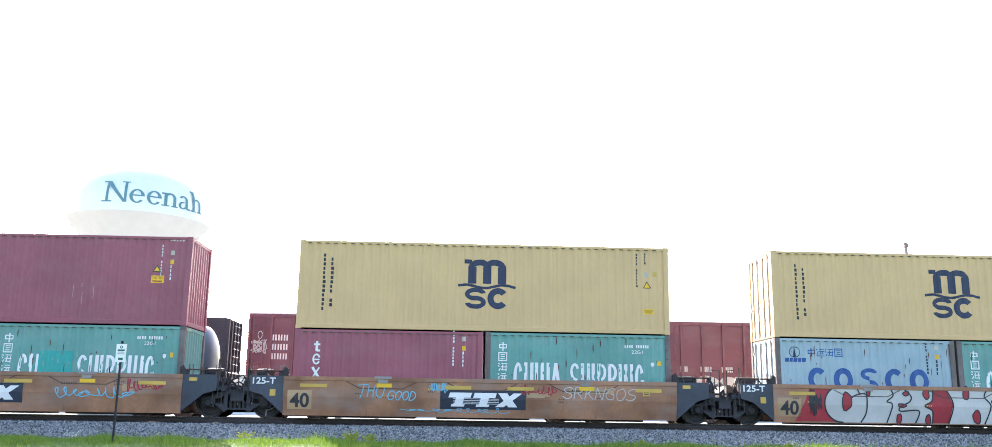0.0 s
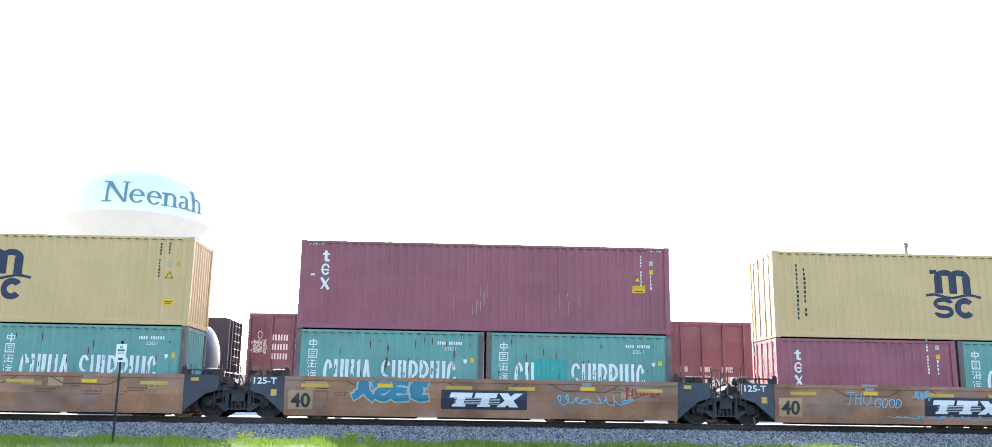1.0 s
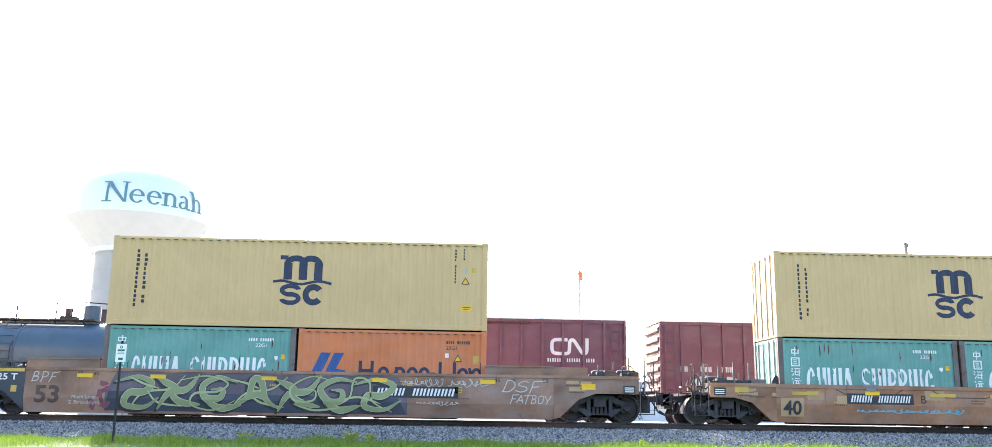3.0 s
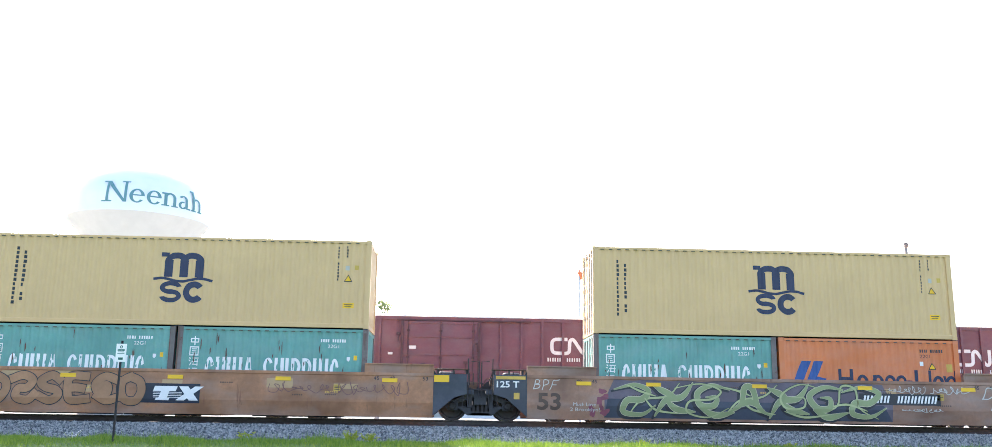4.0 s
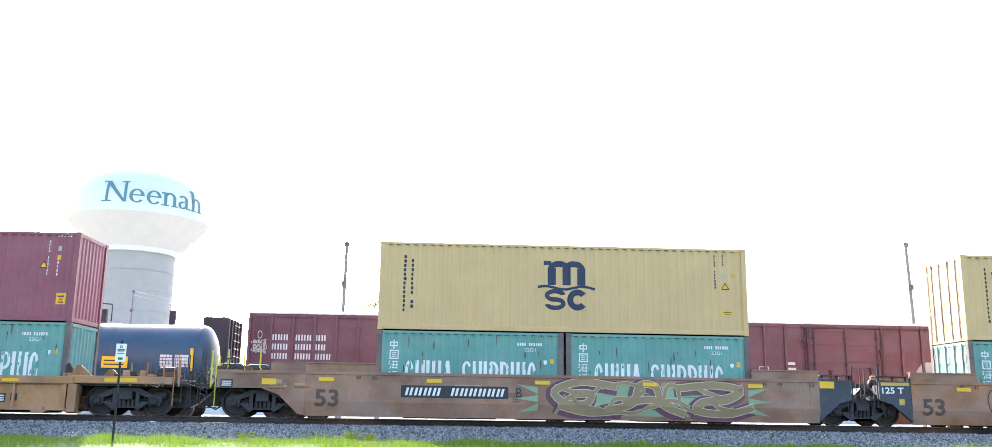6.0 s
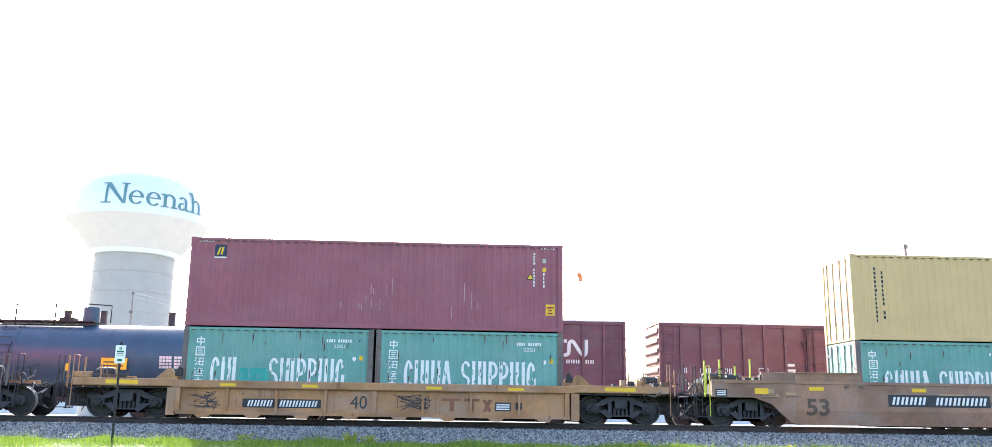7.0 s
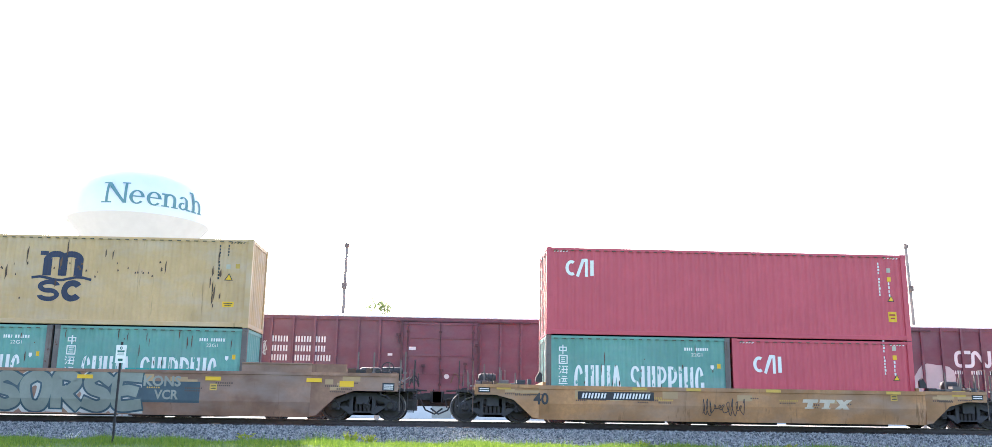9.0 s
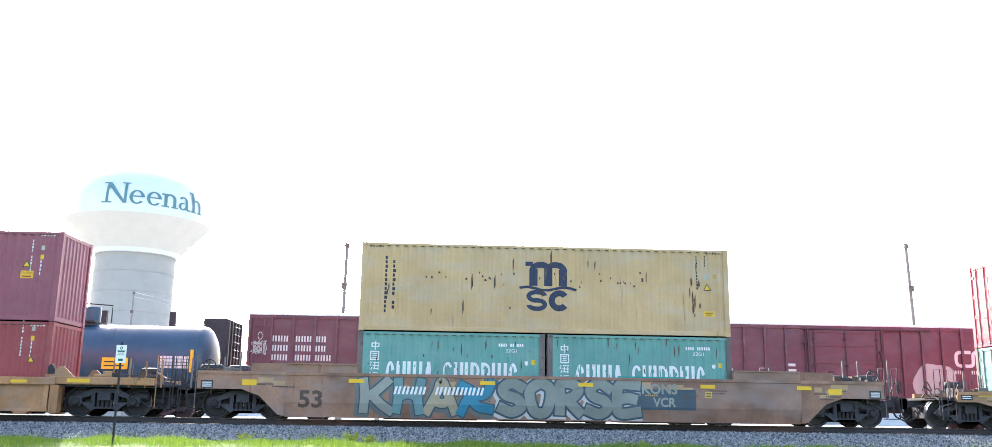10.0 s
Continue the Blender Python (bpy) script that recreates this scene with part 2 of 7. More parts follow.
def stroke_row(rng, x0, x1, z0, z1, n, gaps=(), slant=0.0):
    """A row of writing as plain bars."""
    w, out = (x1 - x0) / n, []
    for i in range(n):
        if i not in gaps:
            a = x0 + i * w
            out += [rect(a, a + w * 0.27, z0, z1, slant), rect(a + w * 0.47, a + w * 0.74, z0, z1, slant)]
    return out


def row_bars(rng, x0, x1, z0, z1, n, fill=0.7, slant=0.0, gaps=()):
    w = (x1 - x0) / n
    return [rect(x0 + i * w, x0 + i * w + w * fill * rng.uniform(0.85, 1.1), z0, z1, slant) for i in range(n) if i not in gaps]


# ---- setting
MID = 30.83          # centre line of the moving train's track
FAR = 41.0           # centre line of the siding with parked cars
THIRD = 46.5


def ground_z(y):
    pts = [(-60, -1.6), (0, -1.3), (12, -1.2), (22.5, -0.60), (24.6, -0.50), (25.6, -0.52), (28.55, -0.15), (29.2, -0.135), (32.6, -0.135),
           (33.6, -0.40), (37.8, -0.40), (39.3, -0.235), (42.7, -0.235), (44.5, -0.24), (48.5, -0.24), (55, -0.5), (120, -0.6), (2500, -0.6)]
    for (a, za), (b, zb) in zip(pts, pts[1:]):
        if a <= y <= b:
            return za + (zb - za) * (y - a) / (b - a)
    return pts[-1][1]


def ground_material():
    m = bpy.data.materials.new("ground_soil_grass_gravel")
    m.use_nodes = True
    ns, lk = m.node_tree.nodes, m.node_tree.links.new
    bs = ns["Principled BSDF"]
    bs.inputs["Roughness"].default_value = 0.95
    geo = ns.new("ShaderNodeNewGeometry")
    sep = ns.new("ShaderNodeSeparateXYZ")
    lk(geo.outputs["Position"], sep.inputs[0])

    def noise_tex(scale, detail=6):
        n = ns.new("ShaderNodeTexNoise")
        n.inputs["Scale"].default_value, n.inputs["Detail"].default_value = scale, detail
        lk(geo.outputs["Position"], n.inputs["Vector"])
        return n.outputs["Fac"]

    def mixc(fac, a, b):
        x = ns.new("ShaderNodeMix")
        x.data_type = "RGBA"
        lk(fac, x.inputs[0])
        for sock, val in ((6, a), (7, b)):
            if isinstance(val, tuple):
                x.inputs[sock].default_value = (*val, 1)
            else:
                lk(val, x.inputs[sock])
        return x.outputs[2]

    def step(src, a, b, jitter):
        ad = ns.new("ShaderNodeMath")
        ad.operation = "MULTIPLY_ADD"
        lk(noise_tex(1.7), ad.inputs[0])
        ad.inputs[1].default_value = jitter
        lk(src, ad.inputs[2])
        r = ns.new("ShaderNodeMapRange")
        r.inputs["From Min"].default_value, r.inputs["From Max"].default_value = a, b
        lk(ad.outputs[0], r.inputs["Value"])
        return r.outputs[0]

    vor = ns.new("ShaderNodeTexVoronoi")
    vor.inputs["Scale"].default_value = 16.0
    lk(geo.outputs["Position"], vor.inputs["Vector"])
    bw = ns.new("ShaderNodeRGBToBW")
    lk(vor.outputs["Color"], bw.inputs[0])
    stone = mixc(bw.outputs[0], (0.10, 0.108, 0.108), (0.27, 0.28, 0.275))
    soil = mixc(noise_tex(3.0), (0.055, 0.10, 0.02), (0.11, 0.20, 0.035))
    dirt = mixc(noise_tex(0.8), (0.30, 0.28, 0.25), (0.46, 0.44, 0.40))
    far = mixc(noise_tex(0.05), (0.12, 0.13, 0.09), (0.2, 0.2, 0.16))
    c = mixc(step(sep.outputs["Y"], 25.7, 26.0, 0.5), soil, stone)
    c = mixc(step(sep.outputs["Y"], 33.6, 34.2, 0.8), c, dirt)
    c = mixc(step(sep.outputs["Y"], 172.0, 186.0, 8.0), c, far)
    lk(c, bs.inputs["Base Color"])
    bp = ns.new("ShaderNodeBump")
    bp.inputs["Strength"].default_value, bp.inputs["Distance"].default_value = 0.6, 0.05
    lk(vor.outputs["Distance"], bp.inputs["Height"])
    lk(bp.outputs[0], bs.inputs["Normal"])
    return m


def ground():
    ys = [-400, -60, -20, 0, 6, 12, 16, 20, 22.5, 23.5, 24.6, 25.1, 25.6, 26.4, 27.2, 28, 28.55, 29.2, 30, 31, 32, 32.6, 33.6, 35, 37.8, 38.5, 39.3, 41, 42.7, 44.5, 48.5, 55, 80, 120, 300, 900, 2500]
    xs = [-2500, -900, -300, -120, -60] + [-40 + 2 * i for i in range(41)] + [60, 120, 300, 900, 2500]
    g = Geo()
    for y in ys:
        for x in xs:
            dz = 0.05 * noise.noise((x * 0.4, y * 0.4, 0)) if 20 < y < 28.3 else 0
            g.v.append((x, y, (ground_z(y) if y > -60 else -1.6) + dz))
    n = len(xs)
    g.f = [(j * n + i, j * n + i + 1, (j + 1) * n + i + 1, (j + 1) * n + i) for j in range(len(ys) - 1) for i in range(n - 1)]
    ob = new("ground", g.mesh("ground", ground_material()))
    tagged(ob, "grassy verge rising to a grey gravel railway bed", "ground", kind="structure")


ground()


RAIL_Z = 0.092
SIDING_Z = -0.065


def rail_profile(y, top):
    half = [(0.070, -0.172), (0.070, -0.160), (0.012, -0.145), (0.010, -0.045), (0.036, -0.036), (0.036, -0.006), (0.028, 0.0)]
    return [(y + a, z + top) for a, z in half] + [(y - a, z + top) for a, z in half[::-1]]


def tracks():
    names = {MID: "rusty steel rails with worn bright heads on ties", FAR: "siding rails under parked freight cars", THIRD: "far siding rails under a parked flat car"}
    for mid, label in names.items():
        top = RAIL_Z if mid == MID else SIDING_Z
        for side in (-0.753, 0.753):
            ob = new("rail", Geo().prism(rail_profile(mid + side, top), "x", -260, 260).mesh("rail", RAILSIDE))
            tagged(ob, label, "rail", "railway rails", "structure")
            head = new("rail_head", Geo().box(-260, 260, mid + side - 0.03, mid + side + 0.03, top + 0.0005, top + 0.003).mesh("rail_head", STEEL))
            head.parent = ob
    me = Geo().cbox(-0.115, 0.115, -1.3, 1.3, -0.18, 0).mesh("tie", TIE)
    bed = new("tie_row")
    tagged(bed, "dark weathered wooden ties bedded in grey gravel", "railway ties", kind="structure")
    for i in range(-36, 37):
        t = new("tie", me)
        t.parent = bed
        t.location = (i * 0.53 + random.uniform(-0.03, 0.03), MID, -0.10 + random.uniform(-0.01, 0.01))


# ---- containers
P, RIB = 0.278, 0.030


def rib_depth(u):
    a = u % P
    return 0.0 if a < 0.072 else (a - 0.072) / 0.068 if a < 0.14 else 1.0 if a < 0.21 else (P - a) / 0.068


def rib_breaks(a, b):
    out, k = [], 0
    while a + k * P < b:
        out += [x for x in (a + k * P, a + k * P + 0.072, a + k * P + 0.14, a + k * P + 0.21) if x < b]
        k += 1
    return out


def rib_wall(a, b, z0, z1, along, base, out):
    """A folded sheet with thickness, along x or y; out is the sign of the outer side."""
    g = Geo()
    us = rib_breaks(a, b) + [b]
    for u in us:
        d = base - out * RIB * rib_depth(u - a)
        for dd in (d, d - out * 0.004):
            for z in (z0, z1):
                g.v.append((u, dd, z) if along == "x" else (dd, u, z))
    for i in range(len(us) - 1):
        o, p = 4 * i, 4 * i + 4
        q = [(o, p, p + 1, o + 1), (o + 2, o + 3, p + 3, p + 2)]
        if (along == "x") == (out > 0):
            q = [w[::-1] for w in q]
        g.f += q
    return g


def casting():
    g = Geo()
    g.box(0, 0.178, 0, 0.162, 0, 0.118)
    g.box(0.05, 0.128, -0.003, 0.0, 0.04, 0.085)
    return g


WID = 2.438
SINGLE = ("emblem_roundel", "emblem", "white_mark", "warning_triangle")


class Box:
    """One container: origin at its lower near left corner."""

    def __init__(self, kind, label, paint, long, high, group):
        self.ob = thing("shipping_container", label, "container", group=group)
        self.long, self.high, self.paint = long, high, paint
        ob, L, H, k = self.ob, long, high, (kind, long, high)
        self.skin = Skin(lambda x, z: 0.010 + RIB * rib_depth(x - 0.16), rib_breaks(0.16, L - 0.16))
        part("side_panel", lambda: rib_wall(0.16, L - 0.16, 0.15, H - 0.10, "x", 0.010, -1), paint, ob, key=k + ("s",))
        part("side_panel", lambda: rib_wall(0.16, L - 0.16, 0.15, H - 0.10, "x", WID - 0.010, 1), paint, ob, key=k + ("t",))
        part("end_panel", lambda: rib_wall(0.13, WID - 0.13, 0.15, H - 0.10, "y", L - 0.03, 1), paint, ob, key=k + ("e",))

        def roof():
            g = Geo()
            n = int((L - 0.2) / 0.35)
            for i in range(n):
                x = 0.1 + i * (L - 0.2) / n
                g.add([(x, 0.06, H - 0.03), (x + 0.12, 0.06, H - 0.012), (x + 0.24, 0.06, H - 0.012), (x + (L - 0.2) / n, 0.06, H - 0.03)]
                      + [(x, WID - 0.06, H - 0.03), (x + 0.12, WID - 0.06, H - 0.012), (x + 0.24, WID - 0.06, H - 0.012), (x + (L - 0.2) / n, WID - 0.06, H - 0.03)],
                      [(0, 1, 5, 4), (1, 2, 6, 5), (2, 3, 7, 6)])
            g.box(0.1, L - 0.1, 0.08, WID - 0.08, H - 0.10, H - 0.04)
            return g
        part("roof", roof, paint, ob, key=k + ("r",))
        part("floor", lambda: Geo().box(0.1, L - 0.1, 0.08, WID - 0.08, 0.05, 0.16), IRON, ob, key=k + ("f",))
        for y in (0.0, WID - 0.06):
            part("bottom_rail", lambda: Geo().cbox(0.16, L - 0.16, 0, 0.06, 0.015, 0.16, 0.012), paint, ob, key=k + ("b",), at=(0, y, 0))
            part("top_rail", lambda: Geo().cbox(0.16, L - 0.16, 0, 0.06, H - 0.11, H - 0.012, 0.012), paint, ob, key=k + ("u",), at=(0, y, 0))

        # Rib-top shade under the top rail, drawn as a row of dark strips.
        def rib_shade():
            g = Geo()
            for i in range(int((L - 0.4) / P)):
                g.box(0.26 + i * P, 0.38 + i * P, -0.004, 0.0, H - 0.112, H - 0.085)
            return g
        tagged(part("notched_edge", rib_shade, surface("painted_rib_shade", (0.10, 0.085, 0.07), 0.8), ob, key=k + ("cl",)), kind="stuff")
        for x in (0.0, L - 0.178):
            part("header", lambda: Geo().box(0.02, 0.158, 0.16, WID - 0.16, H - 0.12, H - 0.01), paint, ob, key=k + ("hd",), at=(x, 0, 0))
            part("sill", lambda: Geo().box(0.02, 0.158, 0.16, WID - 0.16, 0.01, 0.15), paint, ob, key=k + ("sl",), at=(x, 0, 0))
            for y in (0.0, WID - 0.162):
                part("corner_post", lambda: Geo().box(0.004, 0.174, 0.004, 0.158, 0.118, H - 0.118), POST if kind in ("teal", "pale") else paint, ob, key=k + ("p",), at=(x, y, 0))
                for z in (0.0, H - 0.118):
                    part("corner_casting", casting, POST if kind in ("teal", "pale") else paint, ob, key=k + ("c",), at=(x, y, z))
        for y0, y1 in ((0.165, WID / 2 - 0.006), (WID / 2 + 0.006, WID - 0.165)):
            def door():
                g = Geo().box(0.035, 0.075, 0, y1 - y0, 0.155, H - 0.125)
                for i in range(5):
                    z = 0.3 + i * (H - 0.6) / 5
                    g.box(0.026, 0.035, 0.08, y1 - y0 - 0.08, z, z + (H - 0.6) / 8)
                return g
            d = part("door", door, paint, ob, key=k + ("d",), at=(0, y0, 0))

            def rod():
                g = Geo().tube([(0.016, 0, 0.05), (0.016, 0, H - 0.05)], 0.017, 8)
                for z in (0.12, 0.6, 1.25, 1.9, H - 0.2):
                    g.box(-0.006, 0.035, -0.035, 0.035, z, z + 0.05)
                g.box(-0.012, 0.004, 0.0, 0.30, 1.02, 1.05)
                return g
            for f in (0.25, 0.72):
                part("lock_rod", rod, ZINC, d, key=k + ("lr",), at=(0.0, (y1 - y0) * f, 0))

            def hinges():
                g = Geo()
                for i in range(4):
                    z = 0.35 + i * (H - 0.8) / 3
                    g.box(0.014, 0.035, 0, 0.10, z, z + 0.10)
                return g
            part("hinges", hinges, ZINC, d, key=k + ("hi",), at=(0, 0 if y0 < 1 else y1 - y0 - 0.12, 0))

    def decal(self, name, polys, mat, label="", off=0.004):
        ob = part(name, self.skin.lay(polys, off), mat, self.ob, label)
        return tagged(ob, kind="stuff" if len(polys) > 4 and name not in SINGLE else "")

    def plate(self, name, x, z, w, h, mat, label="", off=0.005):
        return self.decal(name, [rect(x, x + w, z, z + h)], mat, label, off)



def triangle_sign(b, x, z, w):
    p = b.decal("warning_triangle", [[(x, z), (x + w, z), (x + w / 2, z + w * 0.87)]], INK, "yellow warning triangle with dark rim", 0.005)
    b.decal("triangle_face", [[(x + w * 0.15, z + w * 0.09), (x + w * 0.85, z + w * 0.09), (x + w / 2, z + w * 0.7)]], YEL, "", 0.008)
    return p


def roof_chevrons(b, mat):
    for x0, n in ((0.25, 5), (b.long - 0.75, 5)):
        b.decal("height_marks", [rect(x0 + i * 0.1, x0 + i * 0.1 + 0.05, b.high - 0.15, b.high - 0.112, 1.0) for i in range(n)], mat)


def tan_box(rng, worn=False):
    paint = TAN_OLD if worn else TAN
    b = Box("tanold" if worn else "tan", ("rust-streaked old " if worn else "") + "tan forty-foot container with a navy arch emblem", paint, 12.192, 2.896, "forty-foot containers")
    cx = 6.15
    emblem = [rect(cx - 0.62 + dx, cx - 0.62 + dx + 0.27, 1.56, 2.12) for dx in (0.0, 0.49, 0.98)]
    for c in (cx - 0.24, cx + 0.25):
        emblem += ring(c, 2.06, 0.385, 0.31, 0.2, 0, 180, 14)
    emblem += [rect(cx - 0.75, cx - 0.5, 2.22, 2.36)]
    wave = [(cx - 0.92 + 1.84 * i / 24, 1.47 + 0.05 * math.sin(i / 24 * 2 * math.pi * 1.5 + 0.4)) for i in range(25)]
    emblem += ribbon(wave, 0.085)
    b.decal("emblem", emblem, NAVY, "navy arch emblem over a wave line")
    b.decal("emblem_roundel", ring(cx - 0.37, 1.215, 0.345, 0.215, 0.15, 10, 285) + ring(cx - 0.37, 0.945, 0.345, 0.215, 0.15, -170, 105), NAVY)
    b.decal("emblem_roundel", ring(cx + 0.37, 1.08, 0.345, 0.35, 0.20, 38, 322), NAVY)
    b.decal("lettering_column", upright_bars(rng, 0.79, 2.45, 0.55, 0.146, 0.095), INK)
    b.decal("lettering_column", upright_bars(rng, 1.04, 2.32, 0.64, 0.15, 0.095, skip=(8,)), INK)
    b.decal("number_column", upright_bars(rng, 11.10, 2.68, 1.42, 0.105, 0.055, skip=(4, 11)), INK)
    b.decal("code_column", upright_bars(rng, 11.38, 2.70, 2.28, 0.10, 0.055), INK)
    b.plate("label_plate", 11.36, 1.90, 0.13, 0.15, surface("grey_label", (0.5, 0.48, 0.4), 0.6), "small grey label")
    b.plate("label_plate", 11.66, 1.92, 0.13, 0.15, PALEYEL, "small yellow label")
    triangle_sign(b, 11.32, 1.52, 0.28)
    b.plate("caution_plate", 11.32, 0.66, 0.36, 0.17, YEL, "yellow caution plate")
    b.decal("caution_lines", [rect(11.36, 11.64, 0.76, 0.785), rect(11.38, 11.6, 0.70, 0.72)], INK, "", 0.008)
    if worn:
        runs = []
        for _ in range(26):
            x, z, h = rng.choice((rng.uniform(10.75, 11.25), rng.uniform(0.5, 11.8))), rng.uniform(0.5, 2.2), rng.uniform(0.05, 0.6)
            runs.append([(x, z), (x + rng.uniform(0.02, 0.06), z + 0.3 * h), (x + rng.uniform(0.02, 0.05), z + h), (x - 0.01, z + 0.7 * h)])
        for _ in range(34):
            x, z, w = rng.uniform(2.0, 9.5), 1.75 + rng.gauss(0, 0.12), rng.uniform(0.02, 0.09)
            runs.append([(x, z), (x + w, z + 0.01), (x + w * 0.8, z + 0.06), (x + w * 0.2, z + 0.08)])
        b.decal("rust", runs, RUSTY, "brown rust runs and scabs", 0.006)
    roof_chevrons(b, INK if worn else TAN)
    return b


def chain_numbers(b, rng, mat):
    L = b.long
    b.decal("number_column", upright_bars(rng, L - 0.98, 2.62, 1.30, 0.105, 0.055, skip=(4, 11)), mat)
    b.decal("code_column", upright_bars(rng, L - 0.66, 1.95, 1.35, 0.13, 0.05), mat)
    b.plate("label_plate", L - 0.68, 2.28, 0.12, 0.15, surface("grey_label", (0.5, 0.48, 0.4), 0.6))
    b.plate("label_plate", L - 0.68, 1.98, 0.12, 0.15, YEL)


def maroon_box(rng, mark):
    b = Box("maroon", "maroon forty-foot container with " + ("white column lettering" if mark == "column" else "a small navy and yellow badge"), MAROON, 12.192, 2.896, "forty-foot containers")
    chain_numbers(b, rng, WHITE)
    triangle_sign(b, 10.98, 1.72, 0.26)
    scuffs = []
    for _ in range(16):
        x, z, h = rng.choice((5.5, 6.1, 8.9)) + rng.uniform(-0.6, 0.6), rng.uniform(0.35, 1.2), rng.uniform(0.1, 0.6)
        scuffs.append(rect(x, x + rng.uniform(0.008, 0.02), z, z + h))
    b.decal("scuff", scuffs, surface("pale_scuff", (0.5, 0.3, 0.32), 0.7, bump=0), "pale upright scuffs")
    if mark == "column":
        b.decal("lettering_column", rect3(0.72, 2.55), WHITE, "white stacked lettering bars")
        b.plate("caution_plate", 10.94, 1.36, 0.42, 0.24, YEL, "yellow caution plate")
        b.decal("caution_lines", letters("CAUTION", 10.96, 1.50, 0.07, 0.38) + [rect(11.0, 11.3, 1.40, 1.44)], REDSPRAY, "", 0.008)
        b.plate("small_mark", 0.35, 1.72, 0.14, 0.06, WHITE)
    else:
        b.plate("badge", 0.78, 2.28, 0.38, 0.38, NAVY, "navy square badge with a yellow stripe")
        b.decal("badge_stripe", [rect(0.84, 0.90, 2.33, 2.58, 0.35), rect(0.97, 1.03, 2.33, 2.58, 0.2)], YEL, "", 0.008)
        b.decal("badge_line", [rect(0.78, 1.16, 2.22, 2.26)], WHITE, "", 0.005)
        b.plate("caution_plate", 11.62, 0.55, 0.30, 0.36, YEL, "yellow caution plate")
        b.decal("caution_lines", [rect(11.66, 11.88, 0.78, 0.83), rect(11.70, 11.82, 0.69, 0.73), rect(11.68, 11.86, 0.6, 0.64)], REDSPRAY, "", 0.008)
    roof_chevrons(b, WHITE)
    return b


def rect3(x, top, k=1.0):
    """Three stacked marks: a hooked bar, an open ring and a cross of bars."""
    out = [rect(x + 0.06 * k, x + 0.15 * k, top - 0.34 * k, top), rect(x, x + 0.22 * k, top - 0.14 * k, top - 0.08 * k), rect(x + 0.1 * k, x + 0.22 * k, top - 0.36 * k, top - 0.29 * k)]
    out += ring(x + 0.11 * k, top - 0.62 * k, 0.14 * k, 0.19 * k, 0.06 * k, 20, 330) + [rect(x, x + 0.22 * k, top - 0.66 * k, top - 0.61 * k)]
    out += ribbon([(x, top - 0.92 * k), (x + 0.22 * k, top - 1.26 * k)], 0.09 * k) + ribbon([(x + 0.22 * k, top - 0.92 * k), (x, top - 1.26 * k)], 0.05 * k)
    return out


def angular_mark(x, z, h, w):
    """Three plain white strokes set close together."""
    s = h * 0.2
    return ring(x + w * 0.2, z + h / 2, w * 0.22, h / 2, s, 60, 300, 12) + ribbon([(x + w * 0.42, z), (x + w * 0.62, z + h), (x + w * 0.74, z + h), (x + w * 0.74, z)], s) + [rect(x + w * 0.88, x + w, z, z + h)]


def red_box(rng, long=12.192, dull=False):
    big = long > 10
    b = Box("dull" if dull else "red", ("bright red forty-foot container" if big else ("dull red twenty-foot container" if dull else "bright red twenty-foot container")) + (" with a white angular mark" if not dull else " with small yellow labels"),
            DULL_RED if dull else RED, long, 2.896 if big else 2.591, "forty-foot containers" if big else "twenty-foot containers")
    if not dull:
        x, z, h = (0.66, 1.95, 0.52) if big else (0.70, 1.50, 0.52)
        b.decal("white_mark", angular_mark(x, z, h, 0.92), WHITE, "white angular mark")
    chain_numbers(b, rng, WHITE)
    triangle_sign(b, long - 0.72, 1.30, 0.24)
    if big:
        b.plate("caution_plate", long - 0.72, 0.62, 0.28, 0.34, YEL, "yellow caution plate")
        b.decal("caution_lines", [rect(long - 0.69, long - 0.48, 0.83, 0.88), rect(long - 0.66, long - 0.5, 0.72, 0.76)], REDSPRAY, "", 0.008)
    roof_chevrons(b, WHITE)
    return b


